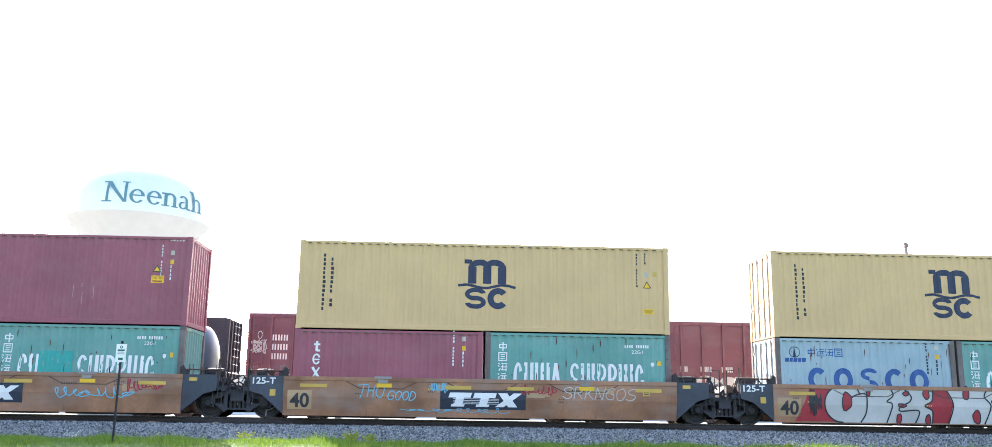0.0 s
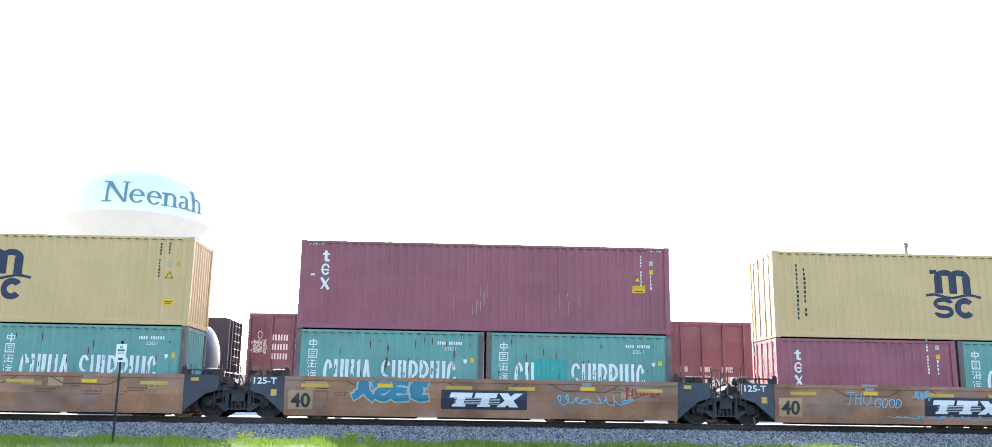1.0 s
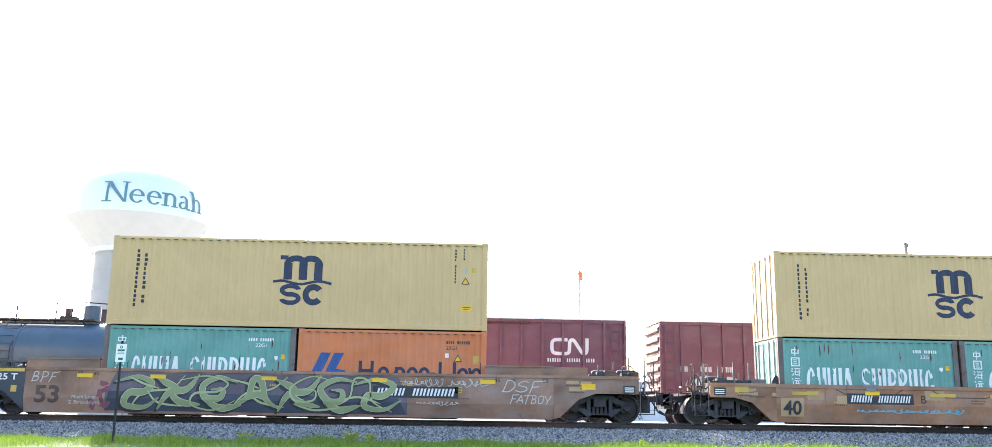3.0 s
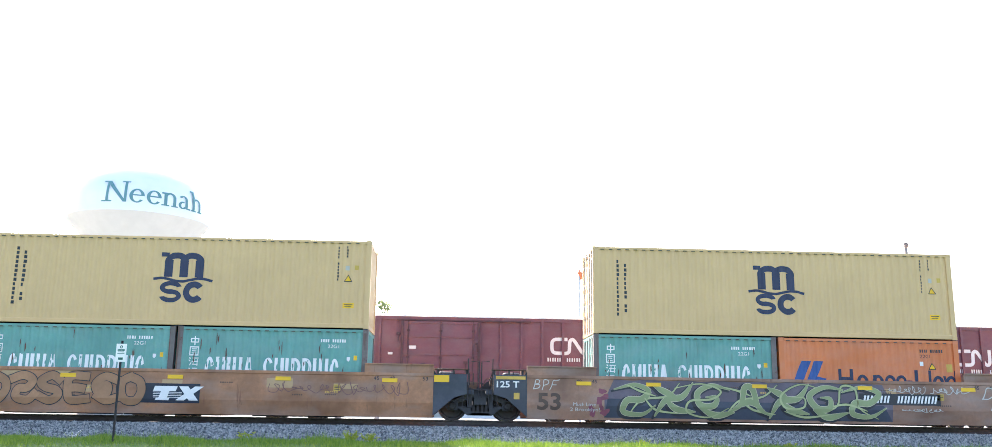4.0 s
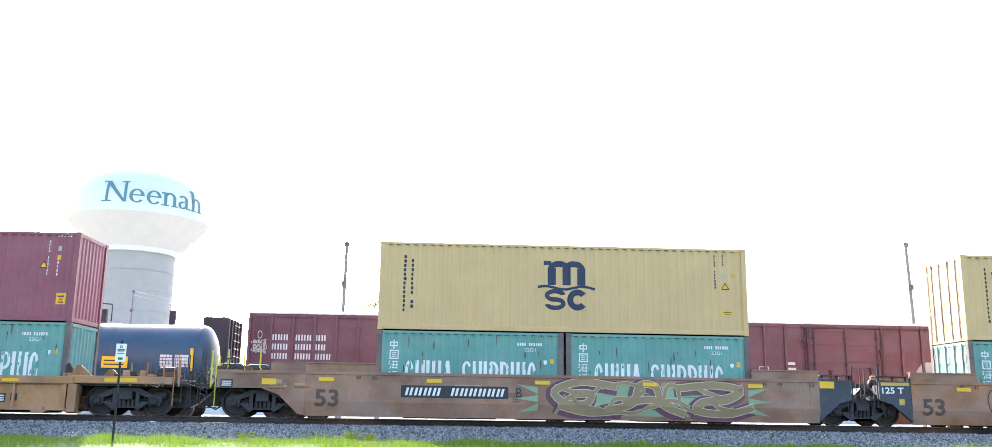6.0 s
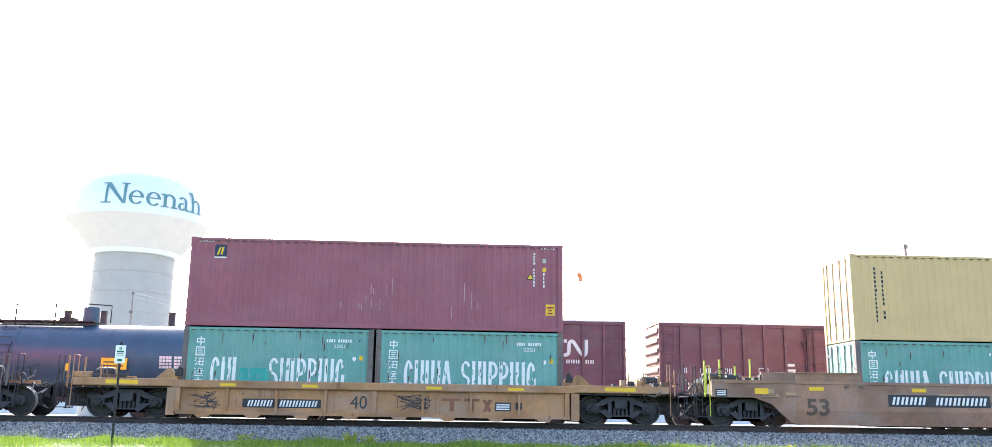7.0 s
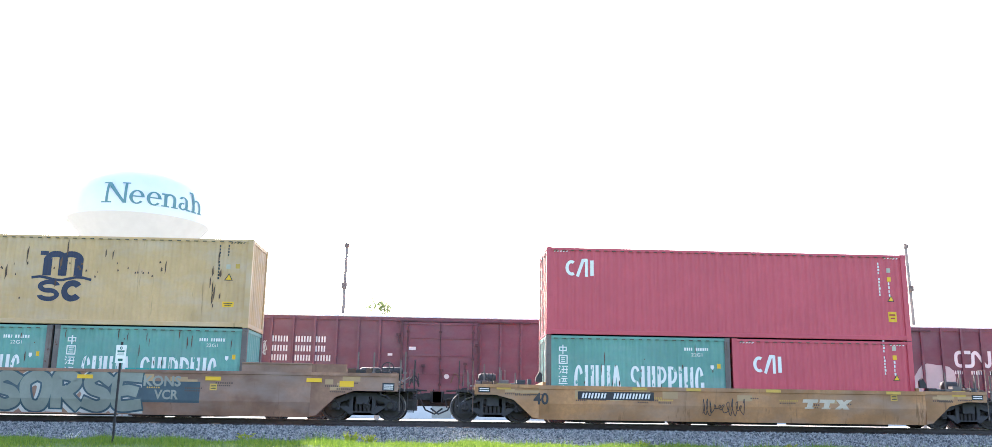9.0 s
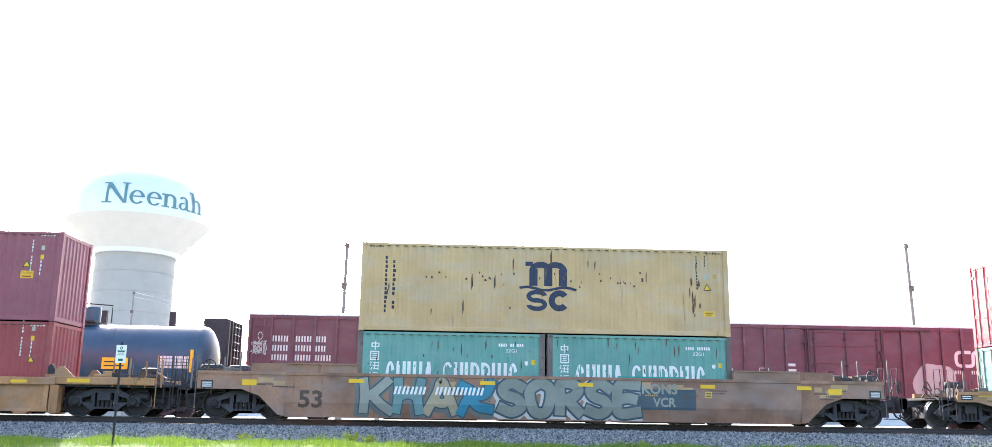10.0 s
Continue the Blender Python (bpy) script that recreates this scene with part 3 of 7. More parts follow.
def brush_sign(rng, x, z, s, k=0):
    """A square character of the shipper as plain bars."""

    def bars(*rows):
        return [rect(x + a * s, x + b * s, z + c * s, z + d * s, k2) for a, b, c, d, k2 in rows]
    # plain bars only, in four arrangements
    if k % 4 == 0:
        return bars((0.06, 0.94, 0.68, 0.79, 0), (0.06, 0.94, 0.30, 0.41, 0), (0.06, 0.18, 0.41, 0.68, 0), (0.82, 0.94, 0.41, 0.68, 0), (0.44, 0.56, 0.0, 1.0, 0))
    if k % 4 == 1:
        return bars((0.0, 1.0, 0.88, 1.0, 0), (0.0, 1.0, 0.0, 0.12, 0), (0.0, 0.12, 0.12, 0.88, 0), (0.88, 1.0, 0.12, 0.88, 0), (0.25, 0.75, 0.68, 0.77, 0), (0.28, 0.72, 0.46, 0.55, 0), (0.25, 0.75, 0.23, 0.32, 0))
    if k % 4 == 2:
        return bars((0.05, 0.18, 0.76, 0.92, -0.5), (0.0, 0.14, 0.5, 0.64, -0.5), (0.02, 0.13, 0.05, 0.35, 0.5), (0.34, 1.0, 0.80, 0.90, 0), (0.28, 1.0, 0.44, 0.54, 0), (0.40, 0.50, 0.14, 0.74, 0.1), (0.82, 0.92, 0.0, 0.74, 0), (0.34, 0.95, 0.12, 0.22, 0))
    return bars((0.04, 0.18, 0.76, 0.90, -0.5), (0.08, 0.18, 0.18, 0.58, 0), (0.0, 1.0, 0.02, 0.12, 0), (0.38, 0.92, 0.82, 0.91, 0), (0.30, 1.0, 0.58, 0.68, 0), (0.42, 0.52, 0.26, 0.58, 0.4), (0.78, 0.88, 0.26, 0.58, -0.3), (0.36, 0.94, 0.26, 0.35, 0))


def row_of_marks(x, z0, z1, kinds, wide=0.30, bar=0.105, gap=0.048):
    """Bold shapes side by side: B two bars, I one bar, C, S and G ovals with a gap, P a bar with a loop, A two leaning bars."""
    out, h, cz = [], z1 - z0, (z0 + z1) / 2
    for k in kinds:
        w = {"I": bar + 0.03, " ": 0.27}.get(k, wide)
        if k == "I":
            out.append(rect(x, x + bar, z0, z1))
        elif k == "B":
            out += [rect(x, x + bar, z0, z1), rect(x + w - bar, x + w, z0, z1)]
        elif k == "A":
            m = x + w / 2
            out += [[(x - 0.03, z0), (x + bar - 0.03, z0), (m + bar * 0.4, z1), (m - bar * 0.5, z1)], [(x + w - bar + 0.03, z0), (x + w + 0.03, z0), (m + bar * 0.5, z1), (m - bar * 0.4, z1)]]
        elif k == "P":
            out += [rect(x, x + bar, z0, z1)] + ring(x + bar, z1 - h * 0.28, w - bar, h * 0.28, bar * 0.9, -90, 90, 12)
        elif k == "S":
            out += ring(x + w / 2, z1 - h * 0.27, w / 2, h * 0.27, bar * 0.85, 25, 270, 14) + ring(x + w / 2, z0 + h * 0.27, w / 2, h * 0.27, bar * 0.85, -155, 90, 14)
        elif k in "CG":
            out += ring(x + w / 2, cz, w / 2, h / 2, bar, 28, 332, 22)
            if k == "G":
                out.append(rect(x + w - bar, x + w, z0 + 0.1, cz))
        x += w + (gap if k != " " else 0)
    return out


def teal_box(rng, patch=None):
    b = Box("teal", "weathered teal twenty-foot container with peeling white bars" + (" and a repainted patch" if patch else ""), TEAL, 6.058, 2.591, "twenty-foot containers")
    marks = row_of_marks(0.92, 0.64, 1.64, "CBIBA SBIPPIBG")
    if patch:
        marks = [m for m in marks if not (patch[0] < sum(p[0] for p in m) / len(m) < patch[1] and patch[2] < 0.9)]
    b.decal("bold_lettering", marks, WHITE, "peeling bold white lettering shapes")
    chips = []
    for _ in range(80):
        cx, cz, cw, ch = rng.uniform(0.9, 5.2), rng.uniform(0.7, 1.7), rng.uniform(0.012, 0.05), rng.uniform(0.03, 0.22)
        chips.append([(cx, cz), (cx + cw, cz + rng.uniform(-0.02, 0.03)), (cx + cw * 0.8, cz + ch), (cx + cw * 0.3, cz + ch * 1.1), (cx - cw * 0.2, cz + ch * 0.5)])
    b.decal("peeled_paint", chips, TEAL, "", 0.010)
    for i in range(5):
        b.decal("brush_sign", brush_sign(rng, 0.42 + rng.uniform(-0.01, 0.01), 1.99 - i * 0.325, 0.29, i), WHITE)
    b.decal("number_row", row_bars(rng, 4.55, 5.45, 2.16, 2.26, 12, 0.62, gaps=(4, 11)), WHITE)
    b.decal("size_code", letters("22G1", 4.78, 1.98, 0.11, 0.36), WHITE)
    b.plate("label_plate", 5.62, 1.60, 0.11, 0.15, YEL, "small orange label")
    b.decal("shield_mark", [[(5.40, 1.70), (5.51, 1.70), (5.51, 1.61), (5.455, 1.55), (5.40, 1.61)]], WHITE)
    rust = []
    for _ in range(22):
        rx, rz, rh = rng.uniform(0.3, 5.7), rng.uniform(0.4, 2.2), rng.uniform(0.05, 0.5)
        rust.append([(rx, rz), (rx + rng.uniform(0.01, 0.04), rz + rh * 0.4), (rx + rng.uniform(0.01, 0.03), rz + rh), (rx - 0.01, rz + rh * 0.7)])
    b.decal("rust", rust, RUSTY, "", 0.006)
    if patch:
        b.decal("repainted_patch", [rect(*patch)], surface("fresh_teal_patch", (0.02, 0.34, 0.30), 0.5, vary=0.1, bump=0), "brighter repainted patch", 0.006)
    return b


def small_maroon_box(rng):
    b = Box("maroon", "maroon twenty-foot container with white column lettering", MAROON, 6.058, 2.591, "twenty-foot containers")
    b.decal("lettering_column", rect3(0.62, 2.20, 0.92), WHITE, "white stacked lettering bars")
    chain_numbers(b, rng, WHITE)
    return b


def orange_box(rng):
    b = Box("orange", "orange twenty-foot container with a blue slanted emblem", ORANGE, 6.058, 2.591, "twenty-foot containers")
    b.decal("emblem", [[(a + 0.12, c + 0.06) for a, c in shape] for shape in ([(0.28, 1.0), (0.60, 1.0), (0.94, 1.78), (0.62, 1.78)], [(0.72, 1.0), (1.36, 1.0), (1.42, 1.22), (1.12, 1.28), (1.36, 1.78), (1.04, 1.78)])], BLUE, "blue slanted emblem")
    bars = [rect(x, x + 0.10, 0.95, top) for x, top in ((1.96, 1.60), (2.34, 1.60), (3.12, 1.42), (4.52, 1.60), (4.98, 1.60), (5.86, 1.60))]
    bars += [rect(2.06, 2.34, 1.24, 1.34), rect(4.26, 4.42, 1.16, 1.26)]
    for x in (2.76, 3.28, 3.68, 4.06, 5.30, 5.74):
        bars += ring(x, 1.19, 0.19, 0.24, 0.10, 0, 360, 16)
    bars += [[(5.46, 1.42), (5.56, 1.42), (5.66, 1.0), (5.58, 0.95)]]
    b.decal("bold_lettering", bars, NAVY, "navy lettering bars")
    b.decal("number_row", row_bars(rng, 4.75, 5.6, 2.18, 2.28, 12, 0.62, gaps=(4, 11)), INK)
    b.decal("size_code", letters("22G1", 4.75, 2.0, 0.11, 0.34), INK)
    triangle_sign(b, 5.0, 1.62, 0.26)
    b.plate("label_plate", 5.62, 1.55, 0.18, 0.26, PALEYEL, "pale yellow label")
    b.plate("shield_mark", 4.72, 1.74, 0.12, 0.14, WHITE)
    return b


def pale_box(rng):
    b = Box("pale", "pale grey-blue twenty-foot container with blue rings", PALE, 6.058, 2.591, "twenty-foot containers")
    rings = []
    for x, gap in ((1.385, 45), (2.24, 0), (3.96, 45), (4.785, 0)):
        rings += ring(x, 1.25, 0.325, 0.39, 0.18, gap, 360 - gap)
    rings += ring(3.12, 1.445, 0.29, 0.20, 0.13, 20, 270) + ring(3.12, 1.06, 0.29, 0.20, 0.13, -160, 90)
    b.decal("ring_row", rings, BLUE, "row of bold blue rings")
    b.decal("emblem", ring(0.65, 2.13, 0.19, 0.18, 0.025) + [[(0.60, 1.97), (0.70, 1.97), (0.65, 2.34)]], NAVY, "dark blue ring emblem with a slim peak")
    b.decal("emblem_line", [rect(0.32 + 0.14 * i, 0.44 + 0.14 * i, 1.81, 1.94, 0.2) for i in range(5)], BLUE)
    for i in range(4):
        b.decal("brush_sign", brush_sign(rng, 1.08 + i * 0.305, 2.0, 0.27, (0, 3, 2, 1)[i]), BLUE)
    runs = []
    for _ in range(24):
        rx, rz, rh = rng.uniform(0.3, 5.8), rng.uniform(0.6, 2.1), rng.uniform(0.05, 0.55)
        runs.append([(rx, rz), (rx + rng.uniform(0.01, 0.03), rz + rh * 0.4), (rx + rng.uniform(0.01, 0.03), rz + rh), (rx - 0.01, rz + rh * 0.7)])
    b.decal("rust", runs, RUSTY, "", 0.006)
    chain_numbers(b, rng, INK)
    return b


# ---- train cars
NEAR = MID - 1.48     # outer face of the car sides
WHEELS = []
# Cast iron raised to blue-grey, the veil of haze mixed into its colour.
FRAME = surface("hazed_cast_iron", (0.043, 0.044, 0.05), 0.7, vary=0.3, spots=0.3, streak_color=RUST, bump=0.3)


def bogie(parent, x, wheelbase=1.78, r=0.455):
    """A three-piece freight truck: two cast side frames, bolster, springs, two wheelsets."""
    h = wheelbase / 2

    def side_frame():
        y, g = -0.06, Geo()
        outer = [(-h - 0.22, 0.40), (-h - 0.22, 0.58), (-h + 0.10, 0.66), (-h * 0.45, 0.86), (h * 0.45, 0.86), (h - 0.10, 0.66), (h + 0.22, 0.58), (h + 0.22, 0.40), (h - 0.16, 0.42),
                 (h * 0.42, 0.16), (-h * 0.42, 0.16), (-h + 0.16, 0.42)]
        # ring of bars round two triangular windows and the spring opening
        ring_pts = outer + outer[:1]
        for p, q in zip(ring_pts, ring_pts[1:]):
            mid = Vector((0, 0.5))
            pin, qin = (Vector(p).lerp(mid, 0.34), Vector(q).lerp(mid, 0.34))
            g.prism([p, q, tuple(qin), tuple(pin)], "y", y, y + 0.14)
        for s in (-1, 1):
            g.box(s * h * 0.40 - 0.06, s * h * 0.40 + 0.06, y - 0.01, y + 0.15, 0.2, 0.82)
            g.prism([(s * (h - 0.17), 0.32), (s * (h + 0.17), 0.32), (s * (h + 0.20), 0.60), (s * (h - 0.20), 0.64)], "y", y + 0.01, y + 0.12)
        g.box(-h * 0.40, h * 0.40, y, y + 0.14, 0.16, 0.24)
        return g
    b = part("bogie", lambda: Geo().box(-0.2, 0.2, -1.16, 1.16, 0.50, 0.76), FRAME, parent, "grimy cast iron truck", key=("bolster",), at=(x, 1.48, RAIL_Z))
    for y in (-1.02, 1.02):
        part("side_frame", side_frame, FRAME, b, "cast iron side frame", key=("side_frame", wheelbase), at=(0, y, 0))

    def springs():
        g = Geo()
        for y in (-1.02, 0.98):
            for k in (-0.2, -0.07, 0.07, 0.2):
                g.tube([(k, y, 0.2), (k, y, 0.5)], 0.055, 8)
        return g
    tagged(part("spring_nest", springs, IRON, b, key=("springs",)), kind="stuff")

    def wheelset():
        prof = [(0.0, -0.05), (0.14, -0.09), (0.15, -0.02), (r - 0.09, -0.01), (r - 0.06, -0.06), (r, -0.06), (r + 0.004, 0.035), (r + 0.03, 0.055), (r + 0.03, 0.075), (r - 0.05, 0.075), (r - 0.08, 0.03), (0.15, 0.05), (0.12, 0.12), (0.0, 0.12)]
        g = Geo()
        g.spin(prof, 32, (0, -0.77, 0), "y")
        g.spin([(a, -t) for a, t in prof][::-1], 32, (0, 0.77, 0), "y")
        g.tube([(0, -1.12, 0), (0, 1.12, 0)], 0.08, 10)
        for y in (-1.14, 1.10):
            g.spin([(0.0, -0.03), (0.09, -0.03), (0.13, 0.0), (0.13, 0.06), (0.0, 0.06)], 12, (0, y, 0), "y")
        for k in range(3):
            a = k * 2.094
            g.box(0.05 * math.cos(a) - 0.018, 0.05 * math.cos(a) + 0.018, -1.185, -1.165, 0.05 * math.sin(a) - 0.018, 0.05 * math.sin(a) + 0.018)
        return g
    for s in (-h, h):
        w = part("wheelset", wheelset, WHEEL, b, "dark grimy wheels on an axle", key=("wheelset", r), at=(s, 0, r))
        WHEELS.append((w, s, r))
    shine = CACHE[("wheelset", r)]
    if len(shine.materials) == 1:
        # the rolled rim is worn bright
        shine.materials.append(RIMWEAR)
        for p in shine.polygons:
            d = math.hypot(p.center.x, p.center.z)
            p.material_index = 1 if d > r - 0.025 and p.center.y < 0 else 0
    part("brake_beam", lambda: Geo().box(-h + 0.5, h - 0.5, -0.7, 0.7, 0.28, 0.36).tube([(-h + 0.3, -0.85, 0.42), (h - 0.3, -0.85, 0.5)], 0.025), IRON, b, key=("brake", wheelbase))
    return b


def side_profile(style):
    """The side's section, y outwards from the outer face, z up."""
    if style == "low":
        return [(0.0, 0.77), (0.0, 1.27), (-0.03, 1.28), (-0.03, 1.40), (0.16, 1.40), (0.16, 0.25), (0.10, 0.19)]
    if style == "tall":
        return [(0.0, 0.62), (0.0, 1.45), (-0.03, 1.46), (-0.03, 1.55), (0.16, 1.55), (0.16, 0.22), (0.10, 0.17)]
    return [(0.0, 0.70), (0.0, 1.14), (-0.03, 1.15), (-0.03, 1.27), (0.16, 1.27), (0.16, 0.26), (0.10, 0.20)]


def car_skin(style):
    prof = side_profile(style)
    zf = prof[0][1]
    zb = prof[-1][1]
    return Skin(lambda x, z: 0.0 if z >= zf else 0.10 * (zf - z) / (zf - zb), (), (zf,))


def end_clutter(ob, x, s, rng, long=1.6):
    """Grab irons, hand brake, hoses and rods on an end platform; s is the way outwards."""
    for k, (dx, hh) in enumerate(((0.15, 0.75), (0.55, 0.62), (long - 0.25, 0.72), (long - 0.1, 0.55))):
        px = x + s * dx
        part("grab_iron", Geo().tube([(px, 0.12, 1.2), (px, 0.12, 1.2 + hh * 0.7), (px + 0.12, 0.12, 1.2 + hh * 0.7), (px + 0.12, 0.12, 1.2)], 0.014, 6), IRON if k % 2 else POST, ob)
    part("ladder_step", Geo().tube([(x + s * (long - 0.3), 0.06, 1.1), (x + s * (long - 0.3), 0.06, 0.5), (x + s * (long - 0.02), 0.06, 0.5), (x + s * (long - 0.02), 0.06, 1.1)], 0.018, 6), IRON, ob)
    for k in range(11):
        a = [Vector((x + s * rng.uniform(0.0, long + 0.4), rng.uniform(0.3, 2.4), rng.uniform(0.75, 1.35)))]
        for _ in range(4):
            a.append(a[-1] + Vector((s * rng.uniform(-0.1, 0.35), rng.uniform(-0.2, 0.2), rng.uniform(-0.28, 0.2))))
        part("air_hose", Geo().tube(a, rng.uniform(0.015, 0.032), 6), IRON if k % 4 else ZINC, ob)
    for k in range(4):
        px, pz = x + s * rng.uniform(0.1, long), rng.uniform(1.05, 1.35)
        arc = [(px + s * 0.32 * u, 0.25 + 0.5 * k, pz + 0.34 * math.sin(math.pi * u) * rng.uniform(0.7, 1.0)) for u in (0, 0.2, 0.4, 0.6, 0.8, 1.0)]
        part("hose_loop", Geo().tube(arc, 0.022, 6), RUSTY if k % 2 else IRON, ob)
    part("brake_rod", Geo().tube([(x, 0.3, 1.12), (x + s * (long + 0.3), 0.4, 1.05)], 0.03, 6), IRON, ob)
    part("valve_box", Geo().cbox(min(x + s * 0.5, x + s * 0.95), max(x + s * 0.5, x + s * 0.95), 0.35, 0.75, 1.05, 1.42, 0.04), FRAME, ob)
    part("valve_body", Geo().spin([(0, -0.3), (0.12, -0.28), (0.15, -0.2), (0.15, 0.2), (0.12, 0.28), (0, 0.3)], 12, (x + s * rng.uniform(0.3, 0.8), 1.0, 1.5), "x"), IRON, ob, smooth=True)


def coupler(ob, x, s):
    g = Geo().box(min(x, x + s * 0.75), max(x, x + s * 0.75), 1.36, 1.6, 0.78, 0.98)
    g.prism([(x + s * 0.7, 1.25), (x + s * 1.0, 1.25), (x + s * 1.1, 1.4), (x + s * 0.95, 1.5), (x + s * 1.05, 1.7), (x + s * 0.7, 1.72)], "z", 0.70, 1.05)
    part("coupler", g, IRON, ob, "dark cast knuckle coupler")
    pts = [(x + s * 0.3, 1.1, 0.8), (x + s * 0.5, 1.05, 0.45), (x + s * 0.8, 1.1, 0.32), (x + s * 1.05, 1.2, 0.5)]
    part("brake_hose", Geo().tube(pts, 0.03, 6), IRON, ob)


class Car:
    """A double-stack well car; its origin lies at the near face, below the upper container's left end."""

    def __init__(self, u, style, paint, left, right, label, rng):
        self.ob = ob = thing("well_car", label, "rail car", group="well cars of the moving train")
        self.skin = car_skin("low" if style in ("low", "rib") else "tall" if style == "tall" else "mid")
        self.paint = paint
        prof = side_profile({"low": "low", "tall": "tall", "mid": "mid", "rib": "mid"}[style])
        x0, x1 = {"low": (-0.22, 12.30), "tall": (-2.18, 14.34), "mid": (-0.25, 12.35), "rib": (0.0, 12.38)}[style]
        self.x0, self.x1 = x0, x1
        # two long sides
        if style != "rib":
            for name, flip in (("side", False), ("side", True)):
                poly = [(2.96 - y, z) for y, z in prof] if flip else prof
                part(name, Geo().prism(poly, "x", x0, x1), paint, ob)
        else:
            for flip in (False, True):
                def m(y):
                    return 2.96 - y if flip else y
                def yb(a, b):
                    return (min(m(a), m(b)), max(m(a), m(b)))
                part("top_chord", Geo().cbox(-0.15, 12.55, *yb(-0.04, 0.16), 1.03, 1.27, 0.02), paint, ob)
                part("side_web", Geo().box(0.0, 12.38, *yb(0.10, 0.14), 0.28, 1.03), paint, ob)
                part("bottom_chord", Geo().box(0.0, 12.38, *yb(0.02, 0.2), 0.22, 0.32), paint, ob)
                for i in range(9):
                    x = 0.05 + i * 1.53
                    wd = 0.14 if i in (0, 4, 8) else 0.07
                    part("side_rib", Geo().box(x - wd / 2, x + wd / 2, *yb(0.0, 0.10), 0.30, 1.03), paint, ob)
                    if i < 8:
                        part("floor_bracket", Geo().prism([(x + 0.55, 0.22), (x + 1.05, 0.22), (x + 0.95, 0.12), (x + 0.65, 0.12)], "y", *yb(0.02, 0.4)), paint, ob)
                for xe in (-0.28, 12.42):
                    part("end_post", Geo().box(xe, xe + 0.26, *yb(-0.02, 0.3), 0.18, 1.03), paint, ob)
        # cross bearers under the containers
        for x in (0.25, 3.0, 6.1, 9.2, 11.95):
            part("cross_bearer", Geo().box(x - 0.2, x + 0.2, 0.12, 2.84, 0.20, 0.327), IRON, ob)
        # Dark slabs added to block part of the bright gap under the car.
        for a, b in ((0.9, 3.9), (4.6, 7.6), (8.6, 11.3)):
            part("floor_pan", Geo().box(a, b, 0.5, 2.46, 0.13, 0.235), IRON, ob)
        part("well_floor", Geo().box(0.0, 12.2, 0.7, 0.9, 0.22, 0.30).box(0.0, 12.2, 2.06, 2.26, 0.22, 0.30), IRON, ob)
        for x in (-0.06, 12.2):
            part("bulkhead", Geo().box(x - 0.05, x + 0.05, 0.16, 2.80, 0.25, 1.38), paint, ob)
        if style == "tall":
            for a, b in ((x0, 0.05), (12.15, x1)):
                part("raised_end_plate", Geo().box(a, b, 0.02, 0.12, 1.55, 1.82).box(a, b, -0.02, 0.18, 1.80, 1.84), paint, ob)
                part("raised_end_plate", Geo().box(a, b, 2.84, 2.94, 1.55, 1.82).box(a, b, 2.78, 2.98, 1.80, 1.84), paint, ob)
        # ends
        for s, kind, xe in ((-1, left, x0), (1, right, x1)):
            far = {"low": 1.05, "tall": 1.05, "mid": 1.9, "rib": 2.9}[style]
            z1 = 1.84 if style == "tall" else prof[3][1]
            if kind == "joint":
                # dark end section that rests on a shared truck
                far, zj = 1.06, 1.54 if style == "tall" else 1.40
                poly = [(xe, 0.24), (xe + s * far * 0.62, 0.80), (xe + s * far, 0.92), (xe + s * far, zj), (xe, zj)]
                for y in (0.0, 2.78):
                    part("end_gusset", Geo().prism(poly, "y", y + 0.02, y + 0.16), BLACK, ob, "black end section")
                part("end_deck", Geo().box(min(xe, xe + s * 1.3), max(xe, xe + s * 1.3), 0.2, 2.76, 0.92, 1.05), BLACK, ob)
                part("drawbar", Geo().box(min(xe + s, xe + s * 1.75), max(xe + s, xe + s * 1.75), 1.2, 1.76, 0.72, 0.95), IRON, ob)
                xa, xb = min(xe + s * 0.05, xe + s * 1.15), max(xe + s * 0.05, xe + s * 1.15)
                part("tread_board", Geo().cbox(xa, xb, 0.02, 0.36, zj + 0.14, zj + 0.175, 0.01), RUSTY, ob, "rusty steel tread board")
                for px in (xa + 0.06, (xa + xb) / 2, xb - 0.12):
                    part("tread_bracket", Geo().box(px, px + 0.06, 0.06, 0.12, zj, zj + 0.14), IRON, ob)
                part("platform_rail", Geo().tube([(xe + s * 1.1, 0.06, 0.7), (xe + s * 1.1, 0.0, zj + 0.5)], 0.02, 6).tube([(xe + s * 1.45, 0.2, 0.8), (xe + s * 1.45, 0.2, zj + 0.42), (xe + s * 1.2, 0.2, zj + 0.42)], 0.02, 6), IRON, ob)
                part("articulation_casting", Geo().prism([(xe + s * 0.7, 0.85), (xe + s * 1.5, 0.85), (xe + s * 1.5, 1.12), (xe + s * 1.25, 1.34), (xe + s * 0.9, 1.30)], "y", 0.9, 2.1), IRON, ob)
                for k in range(5):
                    px, pz, w2 = xe + s * rng.uniform(0.7, 1.4), rng.uniform(1.0, 1.3), rng.uniform(0.05, 0.13)
                    part("rigging_bracket", Geo().cbox(px - w2, px + w2, 0.3 + 0.1 * k, 0.42 + 0.1 * k, pz - w2, pz + w2, 0.02), (RUSTY, FRAME, IRON, RUSTY, ZINC)[k], ob)
                end_clutter(ob, xe, s, rng, 1.25)
                if s < 0:
                    part("truck_size_mark", Skin(lambda x, z: 0.02).lay(letters("125 T" if style == "tall" else "125-T", xe - 0.97, 1.15, 0.19, 0.72, bold=0.02)), WHITE, ob)
